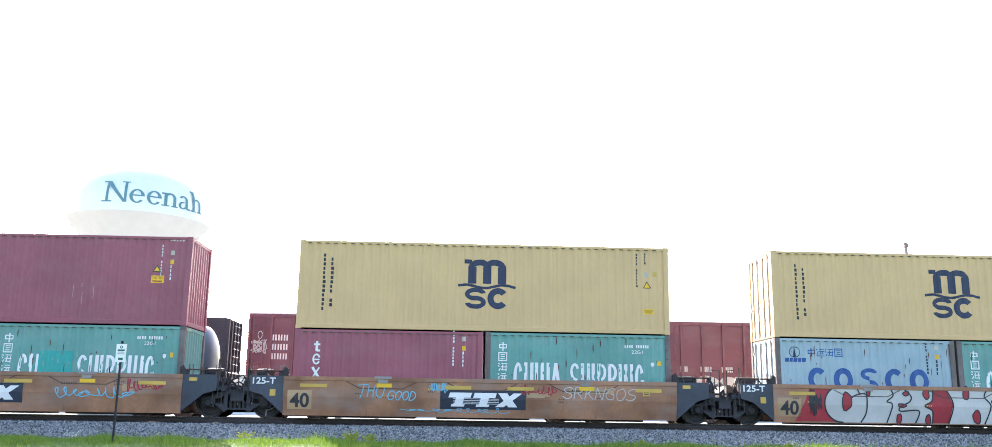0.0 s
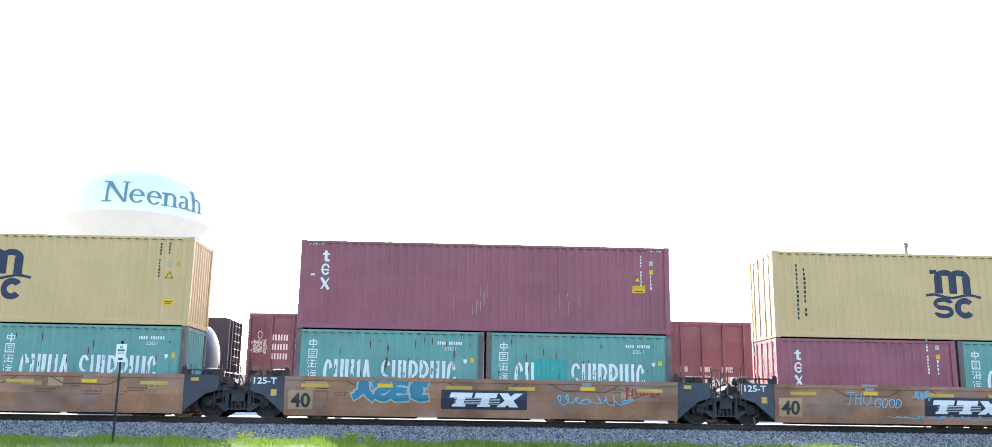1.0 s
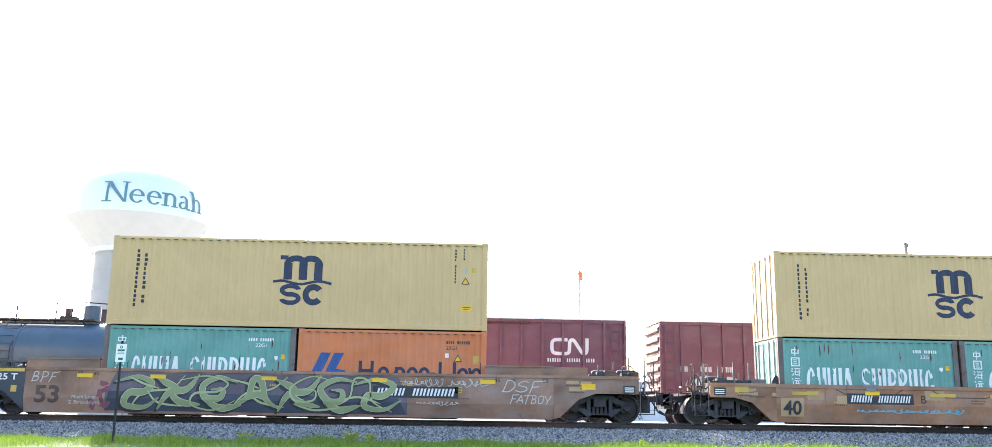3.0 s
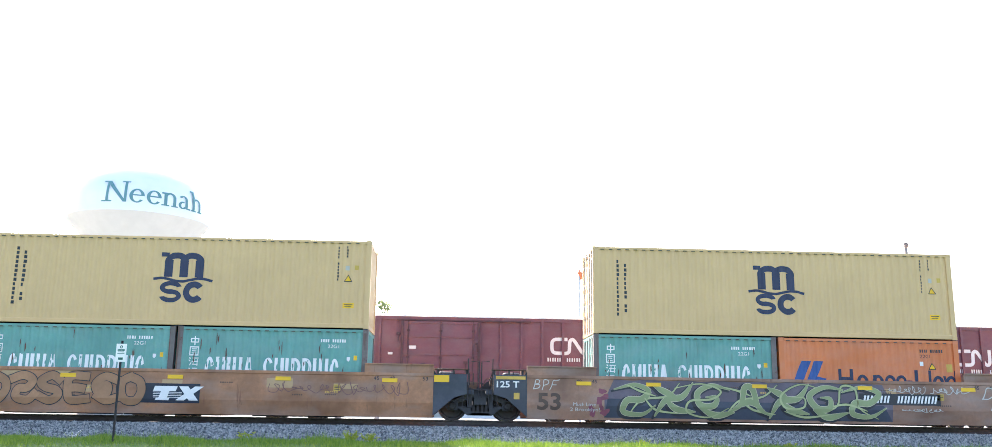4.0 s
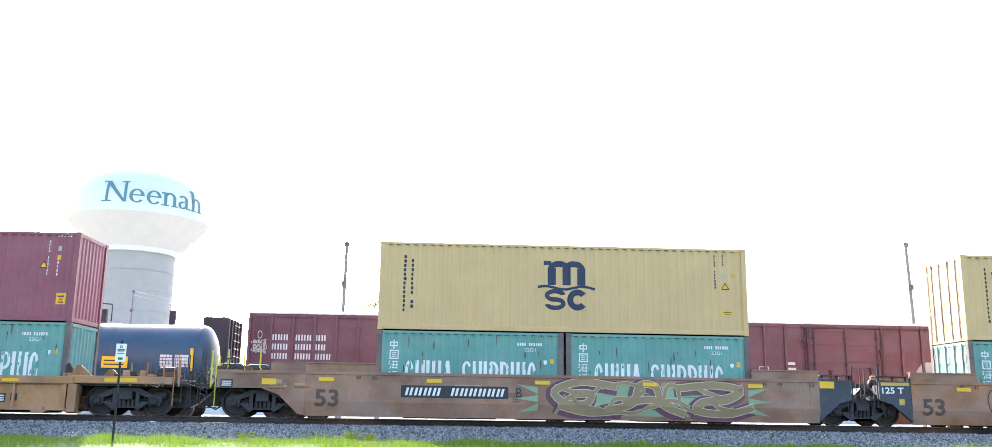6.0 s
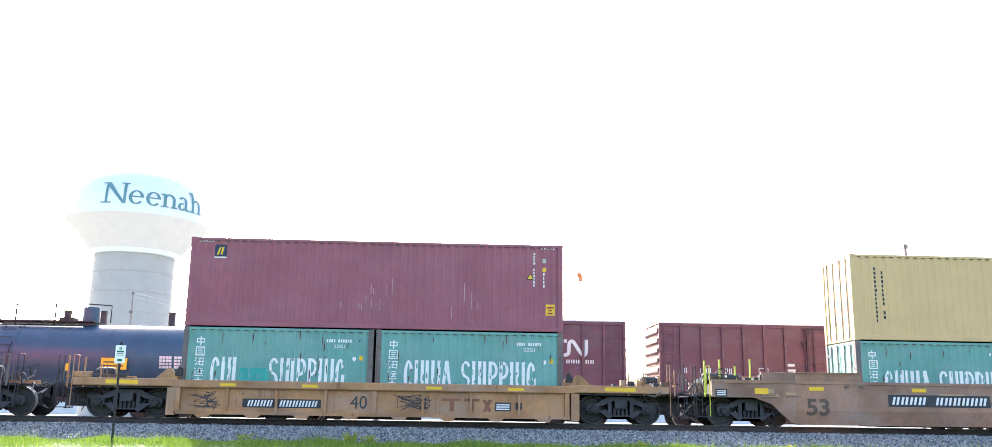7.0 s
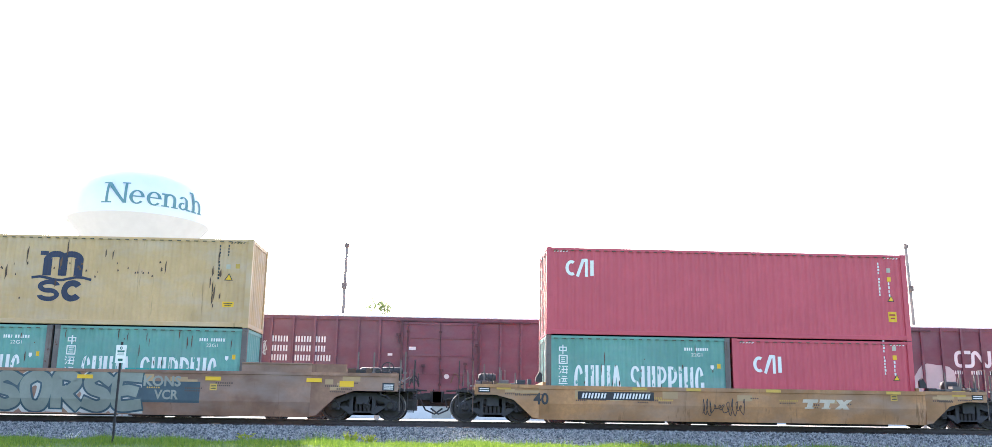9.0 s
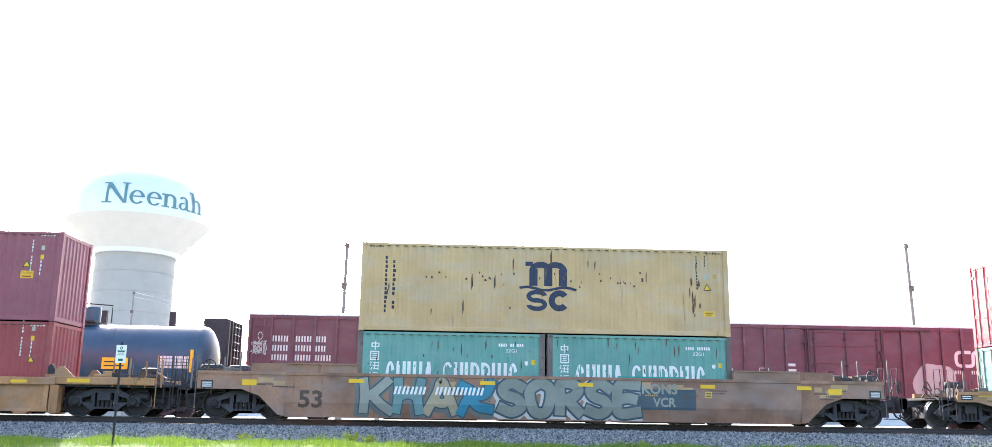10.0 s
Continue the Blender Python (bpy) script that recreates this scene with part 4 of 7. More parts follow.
                    part("label_plate", Skin(lambda x, z: 0.02).lay([rect(xe - 0.42, xe - 0.24, 0.78, 0.98)]), PALEYEL, ob)
                    if style == "tall":
                        part("reflector", Skin(lambda x, z: 0.02).lay([rect(xe - 1.0, xe - 0.05, 1.40, 1.50)]), PALEYEL, ob, "faded orange reflector strip")
                else:
                    part("label_plate", Skin(lambda x, z: 0.02).lay([rect(xe + 0.02, xe + 0.50, 1.28, 1.50)] if style == "tall" else [rect(xe + 0.2, xe + 0.45, 1.20, 1.31)]), YEL if style == "tall" else PALEYEL, ob)
            elif kind in ("own", "own53"):
                tip = xe + s * ({"low": 2.15, "tall": 2.75, "mid": 2.05, "rib": 3.2}[style])
                cut = 0.95 if style != "tall" else 1.0
                if style == "rib":
                    for y in (0.0, 2.72):
                        part("end_sill", Geo().cbox(min(xe, tip), max(xe, tip), y, y + 0.24, 1.06, 1.30, 0.02), paint, ob)
                        part("end_gusset", Geo().prism([(xe, 1.30), (xe + s * 0.15, 1.30), (xe + s * 0.7, 1.30), (xe + s * 0.35, 1.62), (xe + s * 0.2, 1.62)], "y", y + 0.05, y + 0.12), paint, ob)
                    part("end_deck", Geo().box(min(xe, tip), max(xe, tip), 0.24, 2.72, 1.0, 1.22), BLACK, ob)
                else:
                    slope = 0.8
                    zt = prof[3][1]
                    poly = [(xe, prof[-1][1] + 0.02), (xe + s * slope * 0.25, prof[-1][1] + 0.06), (xe + s * slope, 0.80), (xe + s * slope * 1.7, cut), (tip, cut), (tip, zt), (xe, zt)]
                    for y in (0.0, 2.80):
                        part("end_side", Geo().prism(poly, "y", y + 0.004, y + 0.16), paint, ob)
                    if style == "tall":
                        for y in (0.03, 2.84):
                            part("raised_end_plate", Geo().box(min(xe, xe + s * 1.1), max(xe, xe + s * 1.1), y, y + 0.1, 1.55, 1.82), paint, ob)
                    part("end_deck", Geo().box(min(xe + s * 0.2, tip), max(xe + s * 0.2, tip), 0.16, 2.80, cut, cut + 0.12), BLACK, ob)
                    part("label_plate", Skin(lambda x, z: 0.0).lay([rect(min(xe + s * 0.9, xe + s * 1.35), max(xe + s * 0.9, xe + s * 1.35), 1.12, 1.30)], 0.006), YEL if style == "tall" else PALEYEL, ob, "yellow reflector plate")
                    patch = surface("aged_cream_panel", (0.46, 0.30, 0.16), 0.6, vary=0.15, bump=0)
                    for k in range(4):
                        px, pz, pw = xe + s * rng.uniform(0.1, 1.3), rng.uniform(1.0, zt - 0.22), rng.uniform(0.2, 0.6)
                        part("faded_patch", Skin(lambda x, z: 0.0).lay([rect(px, px + pw, pz, pz + rng.uniform(0.06, 0.16))], -0.0015 + 0.0004 * k), patch, ob)
                        tagged(part("stencil_row", Skin(lambda x, z: 0.0).lay(row_bars(rng, px, px + 0.5, pz - 0.07, pz - 0.03, 8), 0.0005 + 0.0004 * k), STENCIL, ob), kind="stuff")
                    part("top_chord", Geo().box(min(xe, tip), max(xe, tip), -0.03, 0.1, zt - 0.09, zt + 0.012), paint, ob)
                    part("stencil_box", Skin(lambda x, z: 0.0).lay([rect(min(tip - s * 0.5, tip - s * 0.12), max(tip - s * 0.5, tip - s * 0.12), 1.02, 1.26)], 0.006), INK, ob)
                    part("stencil_lines", Skin(lambda x, z: 0.0).lay([rect(min(tip - s * 0.46, tip - s * 0.16), max(tip - s * 0.46, tip - s * 0.16), z, z + 0.03) for z in (1.06, 1.12, 1.18)], 0.009), WHITE, ob)
                part("end_platform", Geo().box(min(tip, tip + s * 0.55), max(tip, tip + s * 0.55), 0.15, 2.8, 1.02, 1.10), IRON, ob)
                part("centre_sill", Geo().box(min(xe, tip + s * 0.4), max(xe, tip + s * 0.4), 1.2, 1.76, 0.68, 1.0), IRON, ob)
                end_clutter(ob, tip - s * 1.0, s, rng, 1.6)
                coupler(ob, tip + s * 0.35, s)
                rail_mat = paint if style == "rib" else SAFETY if u == 6 else POST
                if style == "tall":
                    hub = (tip - s * 0.35, 0.02, 1.72)
                    part("brake_wheel", Geo().spin([(0.17, -0.015), (0.20, -0.015), (0.20, 0.015), (0.17, 0.015), (0.17, -0.015)], 20, hub, "y").box(hub[0] - 0.17, hub[0] + 0.17, 0.01, 0.03, 1.71, 1.73).box(hub[0] - 0.01, hub[0] + 0.01, 0.01, 0.03, 1.55, 1.89), IRON, ob, "dark spoked hand brake wheel")
                for k in range(7):
                    px, w2, h2 = tip - s * (1.75 - 0.27 * k), rng.uniform(0.06, 0.16), rng.uniform(0.05, 0.2)
                    zz = prof[3][1] if style != "rib" else 1.30
                    part("top_bracket", Geo().cbox(px - w2, px + w2, 0.04, 0.3, zz, zz + h2, 0.02), rng.choice((IRON, RUSTY, FRAME, rail_mat)), ob)
                for k in range(2 if style == "tall" else 0):
                    px = tip - s * (0.25 + 0.75 * k)
                    zz = (prof[3][1] if style != "rib" else 1.30) + 0.12
                    part("air_tank", Geo().spin([(0, -0.36), (0.09, -0.34), (0.13, -0.27), (0.13, 0.27), (0.09, 0.34), (0, 0.36)], 14, (px, 0.75 + 0.5 * k, zz), "x"), FRAME, ob, "small dark air tank", smooth=True)
                for k in range(4):
                    px = tip + s * (-1.3 + 0.5 * k)
                    zz = prof[3][1] if style != "rib" else 1.30
                    part("stanchion", Geo().box(px - 0.022, px + 0.022, 0.06, 0.1, 1.0, zz + rng.uniform(0.35, 0.75)).box(px - 0.05, px + 0.05, 0.05, 0.12, zz, zz + 0.06), rail_mat, ob)
                for k in (0.0, 0.45):
                    px = tip + s * (0.05 + k)
                    part("handrail", Geo().tube([(px, 0.05, 0.35), (px, 0.05, 2.0), (px, 0.45, 2.0), (px, 0.45, 1.05)], 0.016, 6), IRON if k else rail_mat, ob)
                for k in range(3):
                    bx = tip + s * (-0.5 + 0.42 * k)
                    part("brake_cylinder", Geo().spin([(0, -0.22), (0.1, -0.22), (0.14, -0.16), (0.14, 0.16), (0.1, 0.22), (0, 0.22)], 12, (bx, 0.6 + 0.35 * k, 0.72 - 0.12 * (k % 2)), "x"), IRON, ob, smooth=True)
                    part("rigging_bracket", Geo().box(bx - 0.06, bx + 0.1, 0.9, 1.9, 0.35 + 0.08 * k, 0.72), IRON, ob)
                part("draft_box", Geo().box(min(tip - s * 0.3, tip + s * 0.55), max(tip - s * 0.3, tip + s * 0.55), 0.95, 2.0, 0.42, 0.80), IRON, ob)
                part("end_step", Geo().box(min(tip, tip + s * 0.5), max(tip, tip + s * 0.5), 0.0, 0.2, 0.36, 0.39), IRON, ob)
            # container guides
            part("guide_post", Geo().prism([(xe + s * 0.1, 1.38), (xe - s * 0.12, 1.38), (xe - s * 0.12, 1.62), (xe - s * 0.02, 1.70), (xe + s * 0.1, 1.5)], "y", 0.05, 0.15), IRON, ob)

    def decal(self, name, polys, mat, label="", off=0.004, parent=None):
        ob = part(name, self.skin.lay(polys, off), mat, parent or self.ob, label)
        return tagged(ob, kind="stuff" if (len(polys) > 4 or name == "stencil_row") and not name.startswith("spray_letter") else "")


def boiler_plate(car, rng, zt, along=(), plain=False):
    """Stencils, reflectors and small plates that every car carries."""
    cream = surface("aged_cream_panel", (0.46, 0.30, 0.16), 0.6, vary=0.15, bump=0)
    for k in range(6):
        x, z, w, h = rng.uniform(0.4, 11.2), rng.uniform(0.8, zt - 0.3), rng.uniform(0.3, 0.9), rng.uniform(0.1, 0.3)
        car.decal("faded_patch", [rect(x, x + w, z, z + h)], cream, "faded paint patch", 0.0012 + 0.0003 * k)
    if zt < 1.3:
        bright, faded = (), ()
        for x in (2.75, 4.5, 7.1, 11.05):
            car.decal("reflector", [rect(x, x + 0.48, zt - 0.08, zt + 0.01)], PALEYEL, "faded orange reflector strip", 0.036)
    elif zt < 1.45:
        bright, faded = (2.70, 9.15), (0.3, 4.85, 6.85, 10.95)
        for x in (2.75, 9.2):
            part("latch_plate", Geo().box(x - 0.12, x + 0.42, -0.05, 0.05, zt + 0.0, zt + 0.07).box(x, x + 0.30, -0.036, 0.02, zt - 0.14, zt - 0.03), ZINC, car.ob, "small grey latch plate")
    else:
        bright, faded = along, ()
    if plain:
        bright, faded = (), (0.3,)
    for x in bright:
        car.decal("reflector", [rect(x, x + 0.48, zt - 0.27, zt - 0.15)], YEL, "yellow reflector strip", 0.0225)
    for x in faded:
        car.decal("reflector", [rect(x, x + 0.85, zt - 0.30, zt - 0.19)], PALEYEL, "faded orange reflector strip", 0.0225)
    for _ in range(11):
        x, z = rng.uniform(0.4, 11.4), rng.uniform(0.75, zt - 0.25)
        n = rng.randint(3, 9)
        car.decal("stencil_row", row_bars(rng, x, x + n * 0.07, z, z + 0.045, n, 0.6), STENCIL if rng.random() < 0.7 else PALEYEL, "", 0.0035 + rng.uniform(0, 0.001))
        if rng.random() < 0.6:
            car.decal("stencil_row", row_bars(rng, x, x + n * 0.06, z - 0.08, z - 0.04, n, 0.6), STENCIL)
    car.decal("lube_plate", [rect(11.2, 11.42, 0.95, 1.15)], PALEYEL, "", 0.005)
    car.decal("lube_plate_lines", [rect(11.23, 11.39, z, z + 0.02) for z in (0.99, 1.04, 1.09)], INK, "", 0.008)


def size_mark(car, text, x, z, h, w, mat=None, panel=True):
    if panel:
        car.decal("mark_panel", [rect(x - 0.08, x + w + 0.08, z - 0.07, z + h + 0.1)], surface("aged_cream_panel", (0.36, 0.22, 0.11), 0.6, vary=0.15, bump=0), "", 0.003)
    car.decal("length_mark", letters(text, x, z, h, w, bold=0.025), mat or INK, "stencilled length figures", 0.007)


def bold_sign(car, x, z, w=2.6, h=0.58, faded=False, part_hidden=0.0):
    """Dark panel with three slanted white blocks and speed stripes."""
    if not faded:
        car.decal("sign_panel", [rect(x, x + w, z, z + h)], surface("dark_sign_paint", (0.02, 0.027, 0.045), 0.6, vary=0.2, bump=0), "dark blue sign panel", 0.005)
    m = WHITE if not faded else surface("faded_white_block", (0.55, 0.47, 0.36), 0.6, vary=0.2, bump=0)
    k = h / 0.58
    for i in range(3):
        bx = x + 0.17 * k + i * 0.76 * k - (0.62 * k if part_hidden else 0)
        if bx < x + part_hidden:
            continue
        if i < 2:
            bars = [rect(bx + 0.08 * k, bx + 0.76 * k, z + 0.35 * k, z + 0.50 * k, 0.3), rect(bx + 0.24 * k, bx + 0.49 * k, z + 0.09 * k, z + 0.36 * k, 0.3), rect(bx + 0.16 * k, bx + 0.56 * k, z + 0.08 * k, z + 0.15 * k, 0.3)]
        else:
            bars = [rect(bx, bx + 0.26 * k, z + 0.08 * k, z + 0.50 * k, 1.35), rect(bx + 0.40 * k, bx + 0.68 * k, z + 0.08 * k, z + 0.50 * k, -0.75)]
        car.decal("sign_block", bars, m, "white slanted block", 0.008)
    if not faded:
        car.decal("sign_stripes", [rect(x + 0.4 * k, x + min(1.8 * k, 0.7 * w), z + a * k, z + (a + 0.015) * k) for a in (0.16, 0.21, 0.26, 0.31)], WHITE, "", 0.011)


def number_panel(car, x, z, w, h, seed, suffix=False, faded=False):
    rng = random.Random(seed)
    if not faded:
        car.decal("number_panel", [rect(x, x + w, z, z + h)], INK, "dark panel with white number bars", 0.005)
    n = 11
    car.decal("number_row", stroke_row(rng, x + 0.12, x + w - 0.1, z + h * 0.18, z + h * 0.82, n, (4,), 0.25), WHITE, "", 0.0215 if faded else 0.009)
    if suffix:
        car.decal("suffix_mark", letters("B", x + w + 0.25, z + h * 0.15, h * 0.75), INK, "", 0.006)


# ---- spray paint
def blob(rng, cx, cz, rx, rz, n=22, rough=0.18):
    ph = [rng.uniform(0, 6.28) for _ in range(3)]
    out = []
    for i in range(n):
        a = 2 * math.pi * i / n
        k = 1 + rough * (math.sin(2 * a + ph[0]) + 0.7 * math.sin(3 * a + ph[1]) + 0.5 * math.sin(5 * a + ph[2]))
        out.append((cx + rx * k * math.cos(a), cz + rz * k * math.sin(a)))
    return [[(cx, cz), out[i], out[(i + 1) % n]] for i in range(n)], out


STROKES = {
    "S": [[(0.95, 0.85), (0.55, 1.0), (0.12, 0.8), (0.3, 0.55), (0.8, 0.42), (0.9, 0.15), (0.5, 0.0), (0.05, 0.12)]],
    "O": [[(0.5, 1.0), (0.1, 0.8), (0.05, 0.4), (0.3, 0.02), (0.7, 0.02), (0.95, 0.4), (0.9, 0.8), (0.5, 1.0)]],
    "R": [[(0.12, 0.0), (0.12, 0.5), (0.12, 1.0), (0.6, 1.0), (0.9, 0.78), (0.6, 0.5), (0.2, 0.5)], [(0.4, 0.5), (0.7, 0.25), (0.98, 0.0)]],
    "E": [[(0.9, 0.98), (0.3, 1.0), (0.1, 0.8), (0.1, 0.2), (0.3, 0.0), (0.95, 0.05)], [(0.15, 0.5), (0.5, 0.52), (0.78, 0.5)]],
    "K": [[(0.1, 0.0), (0.12, 0.5), (0.1, 1.0)], [(0.95, 1.0), (0.5, 0.6), (0.2, 0.45)], [(0.4, 0.5), (0.7, 0.2), (1.0, 0.0)]],
    "H": [[(0.1, 0.0), (0.15, 0.5), (0.1, 1.0)], [(0.9, 0.0), (0.85, 0.5), (0.9, 1.0)], [(0.15, 0.45), (0.5, 0.55), (0.85, 0.45)]],
    "A": [[(0.0, 0.0), (0.3, 0.6), (0.5, 1.0), (0.7, 0.6), (1.0, 0.0)], [(0.25, 0.35), (0.5, 0.3), (0.78, 0.38)]],
    "G": [[(0.95, 0.85), (0.5, 1.0), (0.1, 0.75), (0.08, 0.3), (0.4, 0.0), (0.85, 0.1), (0.9, 0.42), (0.6, 0.45)]],
    "Y": [[(0.0, 1.0), (0.25, 0.6), (0.5, 0.45), (0.75, 0.6), (1.0, 1.0)], [(0.5, 0.45), (0.48, 0.2), (0.4, 0.0)]],
    "D": [[(0.1, 0.0), (0.15, 0.5), (0.2, 1.0), (0.75, 0.9), (0.95, 0.5), (0.6, 0.05), (0.0, 0.0)]],
    "F": [[(0.1, -0.1), (0.2, 0.5), (0.25, 1.0), (0.7, 1.0), (1.2, 1.08)], [(0.2, 0.5), (0.5, 0.52), (0.8, 0.5)]],
    "T": [[(-0.1, 0.95), (0.5, 1.0), (1.1, 1.0)], [(0.55, 1.0), (0.5, 0.5), (0.4, -0.1)]],
    "B": [[(0.15, 0.0), (0.2, 0.5), (0.2, 1.0), (0.75, 0.9), (0.7, 0.6), (0.25, 0.52), (0.85, 0.4), (0.8, 0.08), (0.1, 0.0)]],
    "P": [[(0.2, -0.05), (0.25, 0.5), (0.2, 1.0), (0.8, 0.95), (0.85, 0.6), (0.25, 0.45)]],
    "N": [[(0.1, 0.0), (0.15, 0.5), (0.15, 1.0), (0.5, 0.5), (0.85, 0.0), (0.88, 0.5), (0.95, 1.05)]],
    "hook": [[(0.0, 0.85), (0.5, 1.0), (0.95, 0.8), (0.7, 0.5), (0.3, 0.45), (0.2, 0.1), (0.7, 0.0), (1.1, 0.25)]],
    "peak": [[(-0.1, 0.1), (0.25, 0.35), (0.4, 0.95), (0.65, 0.9), (0.75, 0.3), (1.1, 0.0)], [(0.1, 0.3), (0.5, 0.45), (0.9, 0.25)]],
    "curl": [[(1.0, 0.9), (0.5, 1.0), (0.1, 0.7), (0.25, 0.3), (0.6, 0.3), (0.65, 0.6), (0.4, 0.62)], [(0.2, 0.2), (0.6, 0.0), (1.1, 0.1)]],
    "fork": [[(0.0, 0.0), (0.3, 0.5), (0.8, 0.6), (1.1, 1.0)], [(0.35, 0.5), (0.6, 0.2), (1.05, 0.1)], [(0.0, 0.9), (0.3, 0.75), (0.55, 0.62)]],
}


def smooth_line(pts, n=5):
    """A curve through the points."""
    out = []
    for i in range(len(pts) - 1):
        p0, p1, p2, p3 = (Vector(pts[max(0, min(len(pts) - 1, i + k))]) for k in (-1, 0, 1, 2))
        for j in range(n):
            t = j / n
            out.append(tuple(0.5 * ((2 * p1) + (p2 - p0) * t + (2 * p0 - 5 * p1 + 4 * p2 - p3) * t * t + (3 * p1 - p0 - 3 * p2 + p3) * t ** 3)))
    return out + [tuple(pts[-1])]


def band(pts, w, taper=0.0):
    """A painted band along a curve, its pieces edge to edge."""
    lf, rt, n = [], [], len(pts)
    for i in range(n):
        d = Vector(pts[min(i + 1, n - 1)]) - Vector(pts[max(i - 1, 0)])
        if d.length < 1e-6:
            d = Vector((1, 0))
        d.normalize()
        k = w / 2 * (1 - taper * abs(2 * i / (n - 1) - 1) ** 2)
        e = d * (w * 0.35 if i == n - 1 else -w * 0.35 if i == 0 else 0.0)
        lf.append((pts[i][0] - d.y * k + e.x, pts[i][1] + d.x * k + e.y))
        rt.append((pts[i][0] + d.y * k + e.x, pts[i][1] - d.x * k + e.y))
    return [[rt[i], rt[i + 1], lf[i + 1], lf[i]] for i in range(n - 1)]


def piece(car, word, x0, x1, z0, z1, w, fill, line, shadow=None, rng=None, line_w=0.05, shade_w=0.2, taper=0.0):
    """A sprayed word of thick bands: cast shade, outline and fill laid over each other, letter by letter."""
    step = (x1 - x0) / len(word)

    def hold(polys):
        out = []
        for p in polys:
            q = clip(clip(p, 1, max(0.2, z0 - 0.1), True), 1, z1 + 0.04, False)
            if len(q) > 2:
                out.append(q)
        return out
    for i, ch in enumerate(word):
        gx, gw = x0 + i * step + w * 0.4, step - w * 0.55
        gz, gh = z0 + w * 0.5, z1 - z0 - w
        sh, ln, fl = [], [], []
        for st in STROKES[ch]:
            jig = [(rng.uniform(-0.04, 0.04), rng.uniform(-0.03, 0.03)) for _ in st] if rng else [(0, 0)] * len(st)
            pts = smooth_line([(gx + gw * (p[0] + j[0]), gz + gh * (p[1] + j[1])) for p, j in zip(st, jig)])
            if shadow:
                sh += band([(x - 0.06, z - 0.05) for x, z in pts], w + shade_w, taper)
            ln += band(pts, w + 2 * line_w, taper)
            fl += band(pts, w, taper)
        lift = 0.0015 * (i % 2)
        if shadow:
            car.decal("spray_halo", hold(sh), shadow, "", 0.005 + lift)
        tone = fill[i % len(fill)] if isinstance(fill, tuple) else fill
        body = car.decal("spray_letter", hold(fl), tone, "sprayed thick letter shape", 0.016 + lift)
        car.decal("spray_outline", hold(ln), line, "", 0.0105 + lift, body)


def hand_word(car, rng, word, x, z, h, wide, mat, w):
    """A thin sprayed word in a leaning hand."""
    step, polys = wide / len(word), []
    for i, ch in enumerate(word):
        for st in STROKES[ch]:
            pts = [(x + step * (i + 0.86 * p[0] + 0.22 * p[1] + rng.uniform(-0.05, 0.05)), z + h * (p[1] + rng.uniform(-0.04, 0.04)) - 0.02 * i * h) for p in st]
            polys += band(smooth_line(pts, 4), w)
    tagged(car.decal("spray_word", polys, mat, "thin sprayed hand lettering", 0.008), kind="")


def scribble(car, rng, x0, x1, z0, z1, mat, w=0.022, loops=14):
    pts, n, ph = [], loops * 5, rng.uniform(0, 6)
    reach, amp = 0.4 * (x1 - x0) / loops, 0.6
    for i in range(n):
        u = i / (n - 1)
        ph += rng.choice((0.6, 1.2, 1.9, 2.6)) * rng.uniform(0.8, 1.2)
        amp = min(1.0, max(0.25, amp + rng.uniform(-0.3, 0.3)))
        pts.append((x0 + (x1 - x0) * u + reach * math.cos(ph), (z0 + z1) / 2 + (z1 - z0) / 2 * amp * math.sin(ph)))
    pts = smooth_line(pts, 3)
    tagged(car.decal("spray_tag", ribbon(pts, w), mat, "thin sprayed scrawl", 0.0125), kind="stuff")


# ---- the moving train: where each upper container's left end is at the start
START = [10.577, -5.087, -20.754, -36.40, -58.175, -77.681, -97.248, -119.148, -139.009, -160.821, -182.655]
TRAVEL = [(0.0, 0.0), (0.5, 7.83), (1.0, 15.70), (1.5, 23.54), (2.0, 31.40), (2.5, 39.23), (2.7, 42.37), (3.8, 59.60), (4.0, 62.745), (4.5, 70.633), (4.7, 73.80),
          (5.0, 78.95), (5.5, 86.89), (5.7, 90.05), (6.8, 107.39), (7.0, 110.55), (7.5, 118.43), (8.0, 126.30), (8.5, 134.18), (9.0, 142.03), (9.5, 149.90), (10.0, 157.75)]
MOVING = []
FLOOR_Z = 0.33


def load(u, upper, lowers, dz=0.0):
    """Two twenty-foot boxes in the well and a forty-foot box on top of them."""
    x, y = START[u], MID - WID / 2
    for b, dx in zip(lowers, (0.0, 6.134)):
        b.ob.location = (x + dx, y, FLOOR_Z + dz)
        MOVING.append(b.ob)
    upper.ob.location = (x, y, FLOOR_Z + 2.591 + 0.022 + dz)
    MOVING.append(upper.ob)
    for dx in (0.02, 6.0, 6.16, 12.02):
        for yy in (0.03, WID - 0.13):
            part("twist_lock", lambda: Geo().box(0, 0.14, 0, 0.1, -0.022, 0.0), IRON, upper.ob, key=("lock",), at=(dx if dx < 12.1 else 12.0, yy, 0))


def place(u, car, bogies):
    car.ob.location = (START[u], NEAR, 0)
    for bx in bogies:
        bogie(car.ob, bx)
    MOVING.append(car.ob)


